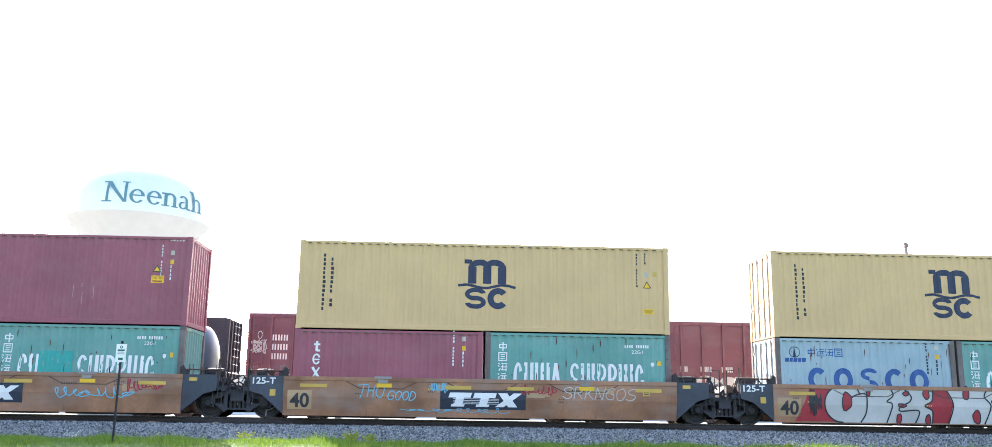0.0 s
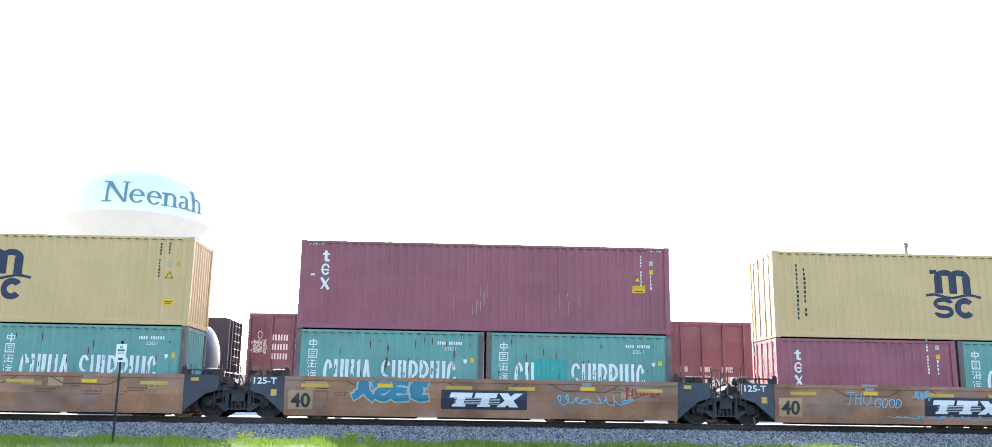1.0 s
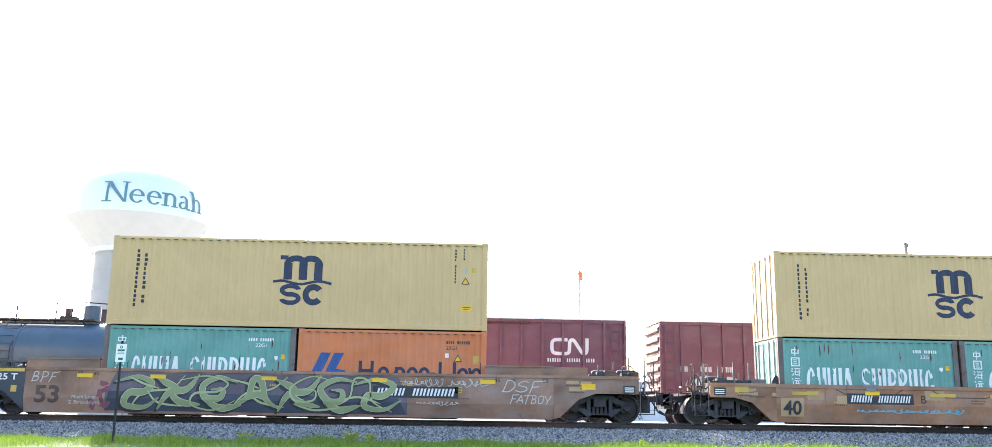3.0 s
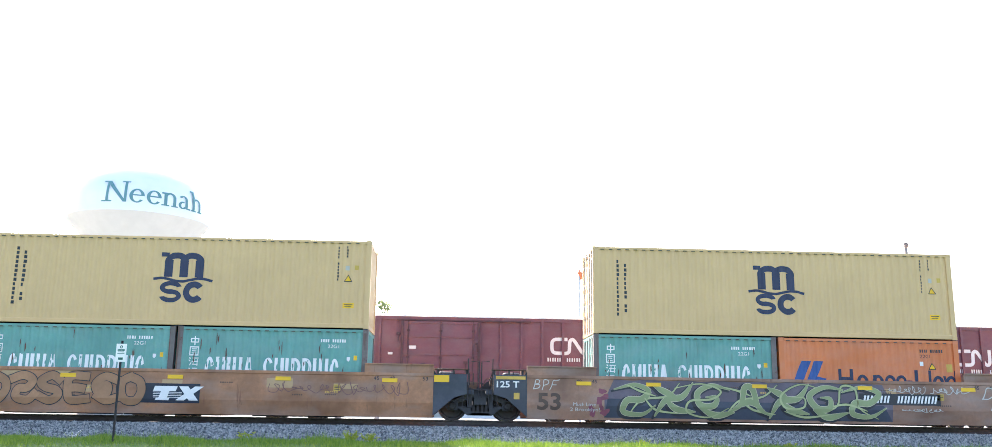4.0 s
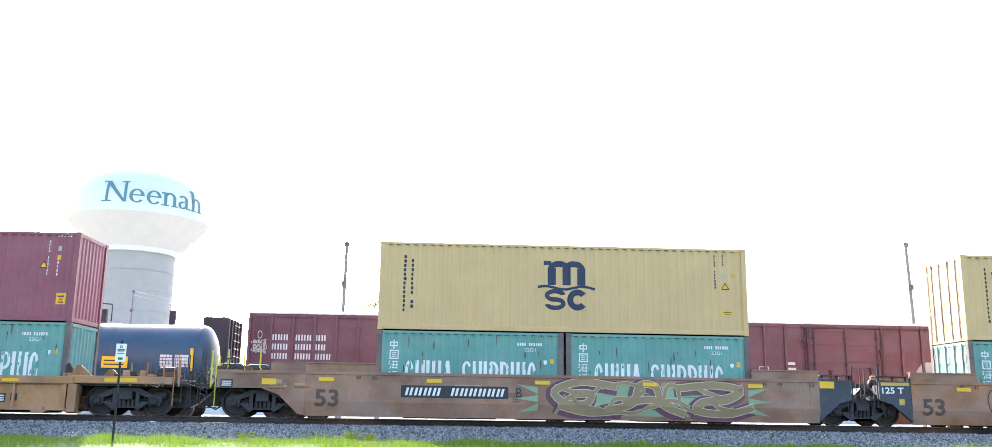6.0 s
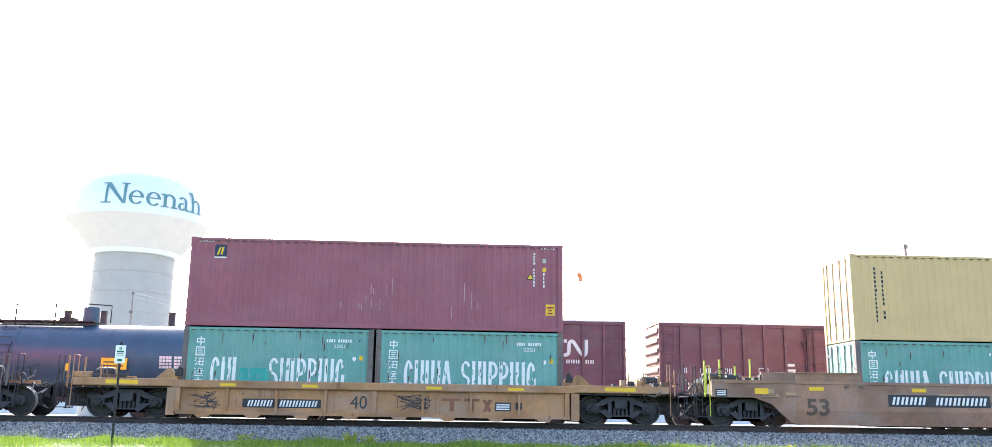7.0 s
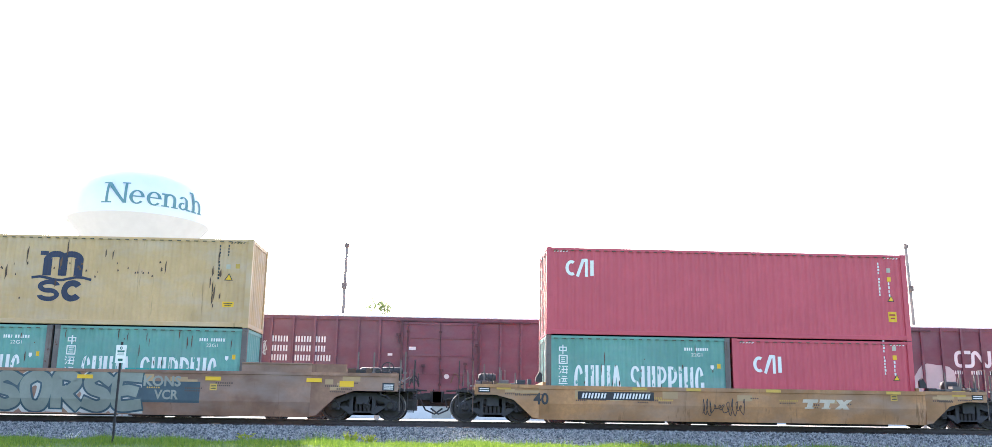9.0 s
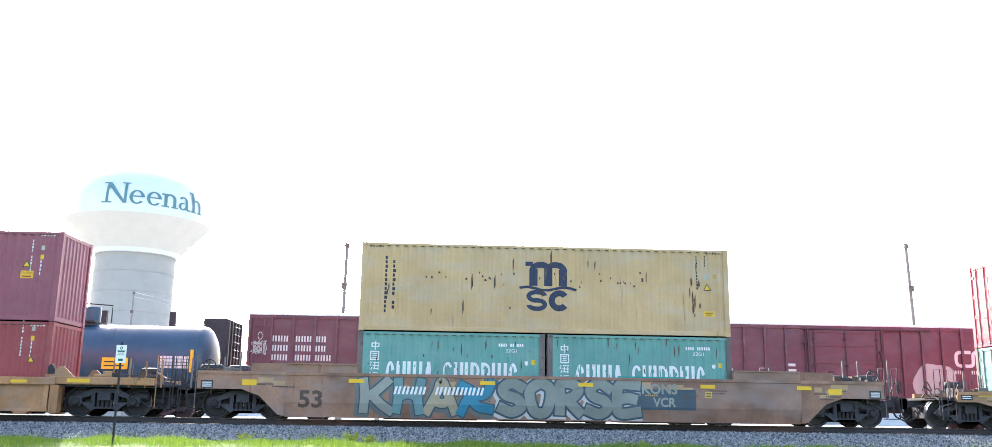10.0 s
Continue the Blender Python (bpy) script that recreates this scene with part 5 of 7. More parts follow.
def train():
    R = random.Random
    lab = "brown double-stack well car with graffiti, rolling on rails"
    # first articulated set
    for u in range(4):
        rng = R(20 + u)
        car = Car(u, "low", BROWN, "own" if u == 3 else "joint", "joint", lab if u != 3 else "brown double-stack well car with a dark number panel", rng)
        boiler_plate(car, rng, 1.36, plain=u == 0)
        size_mark(car, "40", 0.0, 0.45, 0.42, 0.60)
        for x in (1.75, 4.95, 8.2):
            edge = [(x, 1.26), (x + 0.42, 1.05), (x + 1.78, 1.05), (x + 2.2, 1.26)]
            car.decal("stiffener_seam", ribbon(edge, 0.03), RUSTY, "", 0.006)
        if u in (1, 2):
            bold_sign(car, 4.72, 0.45, 2.72, 0.60)
        if u == 3:
            number_panel(car, 2.1, 0.80, 2.2, 0.34, 5, True)
            scribble(car, rng, 2.4, 6.0, 0.52, 0.66, SKYBLUE, 0.03)
        if u == 1:
            hand_word(car, rng, "THO", 2.1, 0.80, 0.36, 0.85, SKYBLUE, 0.028)
            hand_word(car, rng, "GOOD", 3.05, 0.72, 0.26, 0.9, SKYBLUE, 0.03)
            scribble(car, rng, 4.4, 4.95, 0.95, 1.3, SKYBLUE, 0.025, 6)
            scribble(car, rng, 3.6, 6.8, 0.34, 0.48, SKYBLUE, 0.018, 7)
            scribble(car, rng, 7.3, 8.4, 0.9, 1.25, REDSPRAY, 0.03, 7)
            hand_word(car, rng, "SRKNGOS", 8.6, 0.84, 0.36, 2.4, WHITESPRAY, 0.024)
        if u == 2:
            piece(car, ("peak", "hook", "E", "curl"), 1.95, 4.25, 0.66, 1.34, 0.19, TEALSPRAY, surface("pale_mint_spray", (0.42, 0.46, 0.38), 0.6, vary=0.15, bump=0), None, rng, 0.05)
            scribble(car, rng, 8.4, 10.8, 0.62, 0.95, SKYBLUE, 0.03, 8)
            scribble(car, rng, 10.6, 11.7, 0.75, 1.25, REDSPRAY, 0.03, 9)
        if u == 0:
            for ground_shape in ([(0.5, 0.24), (1.9, 0.24), (1.9, 1.385), (1.0, 1.37), (0.85, 0.95)], [(4.6, 0.24), (6.0, 0.24), (6.0, 1.38), (4.6, 1.38)], [(10.9, 0.24), (11.9, 0.24), (11.5, 1.3), (10.9, 1.38)]):
                car.decal("spray_ground", [ground_shape], REDSPRAY, "red sprayed ground", 0.003)
            left = [(2.05 - 0.6 * math.cos(a), 0.8 + 0.58 * math.sin(a)) for a in [math.pi * (0.5 - k / 10) for k in range(11)]]
            car.decal("spray_letter", [left + [(5.0, 0.23), (5.0, 0.62), (4.75, 0.78), (5.0, 0.95), (5.05, 1.38)]], WHITESPRAY, "fat white sprayed letter shapes", 0.006)
            car.decal("spray_letter", [[(5.45, 1.38), (5.7, 0.85), (5.55, 0.22), (11.0, 0.22), (11.3, 0.8), (11.1, 1.38)]], WHITESPRAY, "fat white sprayed letter shapes", 0.006)
            for k, (hx, hz, rx, rz) in enumerate(((2.18, 0.88, 0.17, 0.27), (2.9, 1.22, 0.06, 0.17), (4.15, 1.16, 0.1, 0.07), (3.9, 0.35, 0.08, 0.17), (4.0, 0.78, 0.13, 0.06), (4.82, 1.18, 0.11, 0.18), (4.86, 0.34, 0.09, 0.15), (6.15, 1.2, 0.11, 0.2), (6.48, 0.45, 0.14, 0.2), (7.1, 0.9, 0.13, 0.12), (8.0, 0.4, 0.1, 0.18), (8.4, 1.1, 0.15, 0.16), (9.4, 0.5, 0.12, 0.2), (10.1, 1.15, 0.12, 0.17))):
                tri, edge = blob(rng, hx, hz, rx, rz, 18, 0.10)
                car.decal("spray_hole", tri, REDSPRAY, "", 0.010)
                car.decal("spray_outline", ribbon(edge + edge[:1], 0.035), INK, "", 0.014)
            lines = [left, [(2.36, 1.02), (2.55, 1.11), (2.82, 1.12), (2.84, 0.8), (2.8, 0.5), (2.65, 0.24)], [(2.5, 1.38), (2.62, 1.12)], [(3.6, 1.38), (3.72, 1.1), (3.5, 0.9), (3.68, 0.8), (3.5, 0.24)],
                     [(4.0, 1.38), (4.3, 1.1), (4.25, 0.9), (3.95, 0.75), (3.95, 0.6), (4.55, 0.62), (4.45, 0.24)], [(5.05, 1.38), (5.0, 0.95), (4.75, 0.78), (5.0, 0.62), (5.0, 0.24)], [(5.45, 1.38), (5.7, 0.85), (5.55, 0.24)],
                     [(6.9, 1.38), (6.75, 1.1), (6.95, 0.8), (6.75, 0.24)], [(7.7, 1.38), (7.6, 0.8), (7.7, 0.24)], [(8.8, 1.38), (8.95, 0.85), (8.75, 0.24)], [(9.8, 1.38), (9.7, 0.9), (9.95, 0.24)], [(11.1, 1.38), (11.3, 0.8), (11.0, 0.24)]]
            for ln in lines:
                car.decal("spray_outline", band(smooth_line(ln), 0.045), INK, "", 0.016)
            scribble(car, rng, 0.95, 1.35, 0.4, 1.3, INK, 0.025, 10)
        place(u, car, [-1.72] if u == 3 else [-1.72])
    load(0, tan_box(R(1)), [pale_box(R(2)), teal_box(R(3))])
    load(1, tan_box(R(4)), [small_maroon_box(R(5)), teal_box(R(6))])
    load(2, maroon_box(R(7), "column"), [teal_box(R(8)), teal_box(R(9), (1.55, 2.6, 1.05, 1.75))])
    load(3, tan_box(R(10)), [teal_box(R(11)), teal_box(R(12))])
    # second articulated set
    for u in (4, 5, 6):
        rng = R(40 + u)
        car = Car(u, "tall", BROWN if u == 5 else DUSK, "own" if u == 6 else "joint", "own" if u == 4 else "joint", "long brown double-stack well car with graffiti, rolling on rails", rng)
        boiler_plate(car, rng, 1.52, (2.72, 6.02, 9.37, 12.72, -0.68) if u == 5 else (1.65, 5.1, 8.57, 12.0, -0.6 if u == 4 else -1.75))
        size_mark(car, "53", -1.85, 0.48, 0.5, 0.75, STENCIL, panel=False)
        for mk, mx in (("45", 12.45), ("48", 12.95), ("53", 14.0), ("45", -0.1), ("48", -0.6)):
            car.decal("length_stencil", letters(mk, mx, 1.32, 0.11, 0.17), INK, "", 0.006)
        if u == 4:
            back = [(0.3 + 9.4 * k / 30, 1.44 + 0.02 * math.sin(k * 1.7) if 0 < k < 30 else 0.8) for k in range(31)]
            car.decal("spray_ground", [[(p[0], 0.26), (q[0], 0.26), q, p] for p, q in zip(back, back[1:])], surface("dusk_violet_spray", (0.13, 0.105, 0.13), 0.6, vary=0.25, bump=0), "dull violet sprayed ground", 0.003)
            car.decal("spray_ground", [[(0.3, 0.25), (9.7, 0.25), (9.4, 0.75), (0.4, 0.85)]], surface("night_blue_spray", (0.05, 0.06, 0.085), 0.6, vary=0.25, bump=0), "dark blue sprayed ground", 0.004)
            piece(car, ("hook", "fork", "curl", "peak", "fork", "curl", "hook"), 0.6, 9.3, 0.28, 1.42, 0.19, surface("dull_green_spray", (0.27, 0.32, 0.155), 0.6, vary=0.15, bump=0), CREAM, INK, rng, 0.016, 0.12, 0.8)
            piece(car, ("fork", "hook", "fork", "curl", "peak"), 1.0, 9.0, 0.30, 1.40, 0.07, surface("pale_green_spray", (0.40, 0.44, 0.22), 0.6, vary=0.15, bump=0), INK, None, rng, 0.02, 0.16, 0.7)
            number_panel(car, 8.6, 0.78, 2.7, 0.36, 6)
            scribble(car, rng, 9.6, 10.8, 1.12, 1.40, WHITESPRAY, 0.018, 6)
            scribble(car, rng, 11.0, 12.2, 1.12, 1.40, WHITESPRAY, 0.022, 5)
            scribble(car, rng, 10.0, 11.3, 0.55, 0.70, WHITESPRAY, 0.014, 9)
            hand_word(car, rng, "DSF", 12.7, 1.02, 0.34, 1.25, WHITESPRAY, 0.03)
            hand_word(car, rng, "FATBOY", 12.95, 0.68, 0.24, 1.3, WHITESPRAY, 0.028)
            for k in range(9):
                car.decal("spray_speck", blob(rng, rng.uniform(-0.15, 0.35), rng.uniform(0.35, 1.35), rng.uniform(0.05, 0.16), rng.uniform(0.05, 0.14), 14, 0.25)[0], PINKSPRAY, "", 0.0032 + 0.0003 * k)
            car.decal("spray_word", letters("Much Love", -0.70, 0.60, 0.11, 0.72), WHITESPRAY, "small white sprayed words", 0.013)
            car.decal("spray_word", letters("2 Brooklyn!", -0.80, 0.44, 0.11, 0.95), WHITESPRAY, "small white sprayed words", 0.013)
            hand_word(car, rng, "BPF", -2.0, 1.12, 0.28, 0.8, WHITESPRAY, 0.025)
        if u == 5:
            bold_sign(car, 5.2, 0.50, 1.85, 0.60, part_hidden=0.15)
            piece(car, ("O", "hook", "S", "E", "curl", "O"), 0.35, 5.3, 0.42, 1.40, 0.25, surface("thin_tan_spray", (0.375, 0.195, 0.10), 0.6, vary=0.25, bump=0), INK, None, rng, 0.025)
            scribble(car, rng, 9.2, 13.5, 0.8, 1.25, surface("dark_plum_spray", (0.20, 0.10, 0.085), 0.6, bump=0), 0.02, 14)
        if u == 6:
            number_panel(car, 0.85, 0.78, 3.4, 0.38, 7, True)
            mint = surface("mint_spray", (0.28, 0.40, 0.24), 0.6, vary=0.15, bump=0)
            car.decal("spray_ground", [[(5.9, 0.3), (11.6, 0.3), (11.4, 1.2), (6.2, 1.3)]], mint, "mint green sprayed ground", 0.003)
            piece(car, ("curl", "peak", "hook"), 5.5, 11.9, 0.28, 1.44, 0.21, surface("olive_tan_spray", (0.33, 0.235, 0.125), 0.6, vary=0.15, bump=0), CREAM, surface("plum_shade_spray", (0.17, 0.075, 0.10), 0.6, vary=0.2, bump=0), R(77), 0.022, 0.24)
            piece(car, ("fork", "hook", "peak", "fork"), 5.7, 11.7, 0.36, 1.38, 0.12, MATS["olive_tan_spray"], CREAM, None, R(78), 0.018, taper=0.5)
            for gx, s in ((5.2, -1), (12.0, 1)):
                for dz in (0.55, 0.8, 1.05):
                    car.decal("spray_spike", [[(gx, dz - 0.1), (gx + s * 0.7, dz + (dz - 0.8) * 0.8), (gx, dz + 0.12)]], mint, "", 0.006)
        place(u, car, ([-3.55] if u == 6 else [-3.66]) + ([15.88] if u == 4 else []))
    load(4, tan_box(R(13)), [teal_box(R(14)), orange_box(R(15))])
    load(5, tan_box(R(16)), [teal_box(R(17)), teal_box(R(18))])
    load(6, tan_box(R(19)), [teal_box(R(20)), teal_box(R(21))])
    # single cars
    rng = R(47)
    car = Car(7, "rib", OCHRE, "own", "own", "ochre ribbed double-stack well car with a dark number panel", rng)
    web = Skin(lambda x, z: 0.10)
    part("number_panel", web.lay([rect(2.05, 4.5, 0.45, 0.72)]), INK, car.ob, "dark panel with white number bars")
    part("number_row", web.lay(stroke_row(rng, 2.2, 4.4, 0.49, 0.68, 11, (4,), 0.25), 0.008), WHITE, car.ob)
    part("length_mark", web.lay(letters("40", 5.42, 0.46, 0.40, 0.52)), INK, car.ob)
    for polys in ([rect(8.3, 8.9, 0.74, 0.82), rect(8.55, 8.7, 0.42, 0.74)], [rect(9.0, 9.5, 0.74, 0.82), rect(9.2, 9.32, 0.42, 0.74)], [rect(9.6, 9.72, 0.42, 0.8, 0.5), rect(9.78, 9.9, 0.42, 0.8, -0.5)]):
        part("sign_block", web.lay(polys), surface("faded_red_block", (0.26, 0.10, 0.055), 0.65, vary=0.25, bump=0), car.ob, "faded red block")
    for x0, x1 in ((0.35, 1.35), (6.7, 8.0)):
        pts = [(rng.uniform(x0, x1), rng.uniform(0.36, 0.95)) for _ in range(34)]
        tagged(part("spray_tag", web.lay(ribbon(pts, 0.018), 0.006), INK, car.ob), kind="stuff")
    part("stencil_box", web.lay([rect(10.0, 10.5, 0.45, 0.72), rect(10.65, 10.85, 0.5, 0.72)]), INK, car.ob)
    part("stencil_lines", web.lay([rect(10.04, 10.46, z, z + 0.04) for z in (0.49, 0.56, 0.63)], 0.008), WHITE, car.ob)
    chord = Skin(lambda x, z: -0.04)
    for x in (0.25 + 1.1, 3.9, 7.8, 10.4):
        part("reflector", chord.lay([rect(x, x + 0.5, 1.09, 1.18)]), YEL, car.ob, "yellow reflector strip")
    for x in (-2.2, 13.5):
        part("reflector", Skin(lambda x, z: 0.0).lay([rect(x, x + 1.0, 1.12, 1.24)]), YEL, car.ob, "yellow reflector strip")
    place(7, car, [-1.63, 14.08])
    load(7, maroon_box(R(22), "badge"), [teal_box(R(23), (1.85, 2.75, 0.75, 1.3)), teal_box(R(24))], 0.05)
    rng = R(48)
    car = Car(8, "mid", OCHRE, "own", "own", "ochre double-stack well car with faded white blocks", rng)
    boiler_plate(car, rng, 1.24)
    number_panel(car, 1.0, 0.84, 2.45, 0.26, 9)
    size_mark(car, "40", -0.42, 0.68, 0.34, 0.48, panel=False)
    bold_sign(car, 8.1, 0.60, 1.6, 0.42, faded=True)
    scribble(car, rng, 5.0, 6.4, 0.4, 0.95, INK, 0.02, 9)
    place(8, car, [-1.70, 13.95])
    load(8, red_box(R(25)), [teal_box(R(26)), red_box(R(27), 6.058)], -0.02)
    rng = R(49)
    car = Car(9, "tall", DUSK, "own", "own", "long dull brown well car with large grey-green graffiti", rng)
    boiler_plate(car, rng, 1.52, (-0.2, 3.95, 7.1, 11.05, 14.2))
    size_mark(car, "53", -1.75, 0.48, 0.5, 0.75, STENCIL, panel=False)
    slate = surface("slate_spray", (0.055, 0.09, 0.11), 0.6, bump=0)
    piece(car, ("K", "H", "A", "fork"), 0.1, 4.3, 0.26, 1.46, 0.28, (GREYSPRAY, surface("pale_teal_spray", (0.16, 0.29, 0.29), 0.6, vary=0.2, bump=0), surface("sand_spray", (0.40, 0.33, 0.22), 0.6, vary=0.2, bump=0), TEALSPRAY), slate, surface("grey_shade_spray", (0.16, 0.17, 0.16), 0.6, vary=0.2, bump=0), rng, 0.04)
    piece(car, "SORSE", 4.45, 9.1, 0.26, 1.5, 0.32, surface("sage_spray", (0.25, 0.275, 0.235), 0.6, vary=0.2, bump=0), slate, WHITESPRAY, rng, 0.06, 0.2)
    car.decal("spray_ground", [rect(9.0, 10.9, 0.55, 1.2)], slate, "", 0.003)
    car.decal("spray_word", letters("KONS", 9.15, 1.06, 0.30, 1.15, bold=0.03), GREYSPRAY, "pale sprayed word", 0.012)
    car.decal("spray_word", letters("VCR", 9.5, 0.66, 0.27, 0.75, bold=0.03), GREYSPRAY, "pale sprayed word", 0.012)
    number_panel(car, 1.1, 0.85, 3.1, 0.38, 11, faded=True)
    place(9, car, [-3.55, 15.95])
    load(9, tan_box(R(28), True), [teal_box(R(29)), teal_box(R(30), (2.3, 4.5, 1.0, 1.28))])
    rng = R(50)
    car = Car(10, "rib", OCHRE, None, "own", "ochre ribbed double-stack well car, rolling on rails", rng)
    chord = Skin(lambda x, z: -0.04)
    part("reflector", chord.lay([rect(11.2, 11.7, 1.09, 1.18)]), YEL, car.ob)
    part("reflector", Skin(lambda x, z: 0.0).lay([rect(12.9, 13.6, 1.12, 1.24)]), YEL, car.ob)
    place(10, car, [13.96])
    low = [red_box(R(31), 6.058, True), red_box(R(32), 6.058, True)]
    load(10, maroon_box(R(33), "column"), low, 0.10)


train()


# ---- parked cars behind
def boxcar(x0, long, seed, near=39.5, marks=1):
    """A parked boxcar: ribbed sides, sliding door, ribbed end, ladder, roof."""
    rng = random.Random(seed)
    ob = thing("boxcar", "parked dull maroon boxcar with white lettering bars and graffiti", "rail car", (x0, near, 0), "parked boxcars")
    W, Z0, Z1 = 3.0, 1.05, 4.40
    part("body", Geo().box(0, long, 0.06, W - 0.06, Z0, Z1), BOX, ob)
    part("roof", Geo().prism([(-0.02, Z1), (W + 0.02, Z1), (W + 0.02, Z1 + 0.05), (W / 2, Z1 + 0.26), (-0.02, Z1 + 0.05)], "x", -0.05, long + 0.05), surface("boxcar_roof", (0.74, 0.72, 0.71), 0.4, 0.25, vary=0.25, fade=0.4), ob)
    n = int(long / 1.22)
    for i in range(n + 1):
        part("roof_seam", Geo().prism([(0.1, Z1 + 0.04), (W - 0.1, Z1 + 0.04), (W - 0.1, Z1 + 0.085), (W / 2, Z1 + 0.29), (0.1, Z1 + 0.085)], "x", i * long / n - 0.03, i * long / n + 0.03), MATS["boxcar_roof"], ob)
    d0, d1 = long * 0.40, long * 0.61
    part("side_sill", Geo().box(0, long, 0.0, 0.08, Z0 - 0.12, Z0 + 0.14), BOX, ob)
    part("top_plate", Geo().box(0, long, 0.0, 0.08, Z1 - 0.14, Z1), BOX, ob)
    for a, b, m in ((0.0, d0, 7), (d1, long, 7)):
        for i in range(m + 1):
            x = a + (b - a) * i / m
            part("side_post", Geo().box(x - 0.05, x + 0.05, -0.03, 0.07, Z0, Z1), BOX, ob)
    door = part("door", Geo().box(d0 + 0.1, d1 - 0.1, -0.06, 0.0, Z0 + 0.1, Z1 - 0.2), BOX, ob)
    for z in (1.3, 2.0, 2.75, 3.5, 4.1):
        part("door_rib", Geo().box(d0 + 0.12, d1 - 0.12, -0.10, -0.06, z, z + 0.07), BOX, door)
    for x in (d0 + 0.3, (d0 + d1) / 2, d1 - 0.3):
        part("lock_rod", Geo().tube([(x, -0.11, 1.1), (x, -0.11, 4.2)], 0.025, 6).box(x - 0.06, x + 0.06, -0.13, -0.06, 1.5, 1.6).box(x - 0.06, x + 0.06, -0.13, -0.06, 2.6, 2.68).box(x - 0.06, x + 0.06, -0.13, -0.06, 3.75, 3.83), BOXDARK, door)
    for x in (d0, d1 - 0.1):
        part("door_post", Geo().box(x, x + 0.1, -0.12, 0.0, Z0, Z1 - 0.15), BOXDARK, ob)
    for x, z in ((d0 + 0.9, 2.3), (d0 + 1.7, 2.1), (d1 - 0.7, 2.4), (d1 - 0.2, 3.2), (d0 - 0.2, 3.6), (d0 - 0.2, 2.2)):
        part("door_latch", Geo().box(x, x + 0.16, -0.15, -0.05, z, z + 0.1).box(x + 0.06, x + 0.1, -0.14, -0.06, z - 0.3, z), BOXDARK, ob)
    part("door_track", Geo().box(d0 - 0.2, d1 + 2.2, -0.1, 0.0, Z0 - 0.06, Z0 + 0.04), BOXDARK, ob)
    part("door_track", Geo().box(d0 - 0.2, d1 + 2.2, -0.08, 0.0, Z1 - 0.18, Z1 - 0.12), BOXDARK, ob)
    for k in range(7):
        z = 1.35 + k * 0.43
        for xe, s in ((0, -1), (long, 1)):
            part("end_corrugation", Geo().prism([(xe, z), (xe + s * 0.10, z + 0.08), (xe + s * 0.10, z + 0.22), (xe, z + 0.30)], "y", 0.15, W - 0.15), BOX, ob)
    for xe in (0.18, long - 0.62):
        lad = Geo().tube([(xe, -0.05, 1.0), (xe, -0.05, 4.2)], 0.02, 6).tube([(xe + 0.42, -0.05, 1.0), (xe + 0.42, -0.05, 4.2)], 0.02, 6)
        for k in range(8):
            lad.tube([(xe, -0.05, 1.1 + 0.4 * k), (xe + 0.42, -0.05, 1.1 + 0.4 * k)], 0.015, 6)
        part("ladder", lad, BOX, ob)
    part("underframe", Geo().box(0.3, long - 0.3, 0.9, 2.1, 0.66, Z0), IRON, ob)
    for bx in (2.0, long - 2.0):
        b = bogie(ob, bx)
        b.location.y, b.location.z = 1.5, SIDING_Z
    side = Skin(lambda x, z: 0.06)

    def decal(name, polys, mat, off=0.016, label=""):
        return tagged(part(name, side.lay(polys, off), mat, ob, label), kind="stuff" if len(polys) > 4 and name != "emblem" else "")
    if marks == 1:
        part("placard", Geo().box(d0 + 0.35, d0 + 0.65, -0.075, -0.062, 3.0, 3.14), AGED, ob, "small white placard")
        part("placard", Geo().box(d0 - 0.55, d0 - 0.35, -0.012, 0.0, 2.75, 2.85), AGED, ob)
        part("placard", Geo().spin([(0, -0.075), (0.11, -0.075), (0.11, -0.062)], 12, (d0 + 2.0, 0, 1.9), "y"), AGED, ob)
        for r, words in enumerate((((0.98, 3), (1.97, 3), (2.83, 2)), ((0.98, 3), (1.97, 3), (2.83, 2)), ((0.98, 3), (1.97, 3), (2.83, 3)))):
            z = 3.27 - r * 0.40
            for x, k in words:
                decal("lettering", stroke_row(rng, x, x + 0.24 * k, z, z + 0.25, k), AGED)
        pts = []
        for k in range(26):
            pts.append((0.35 + 0.3 * math.cos(k * 1.35) + 0.02 * k * 0.3, 3.0 + 0.30 * math.sin(k * 1.9)))
        decal("spray_tag", ribbon(pts, 0.035) + ribbon([(0.45 + 0.09 * math.cos(a * 0.6), 3.5 + 0.16 * math.sin(a * 0.6)) for a in range(12)], 0.03), WHITESPRAY, 0.02)
        for x in (1.3, 3.1, 4.4, 5.4, 6.4, 8.0):
            pts = [(x + rng.uniform(0, 0.9), 1.55 + rng.uniform(-0.05, 0.35)) for _ in range(14)]
            decal("spray_tag", ribbon(pts, 0.03), WHITESPRAY, 0.02)
    else:
        for x, k in ((0.86, 2), (1.74, 3), (2.67, 3)):
            decal("lettering", stroke_row(rng, x, x + 0.175 * k, 2.24, 2.47, k), AGED)
        decal("stencil_frame", ribbon([(4.35, 2.2), (4.75, 2.2), (4.75, 2.5), (4.35, 2.5), (4.35, 2.2)], 0.03), AGED)
        decal("label_plate", [rect(5.6, 5.95, 2.6, 2.72), rect(5.62, 5.98, 2.38, 2.48), rect(5.62, 5.95, 2.2, 2.3), rect(4.4, 4.62, 1.9, 2.1)], AGED)
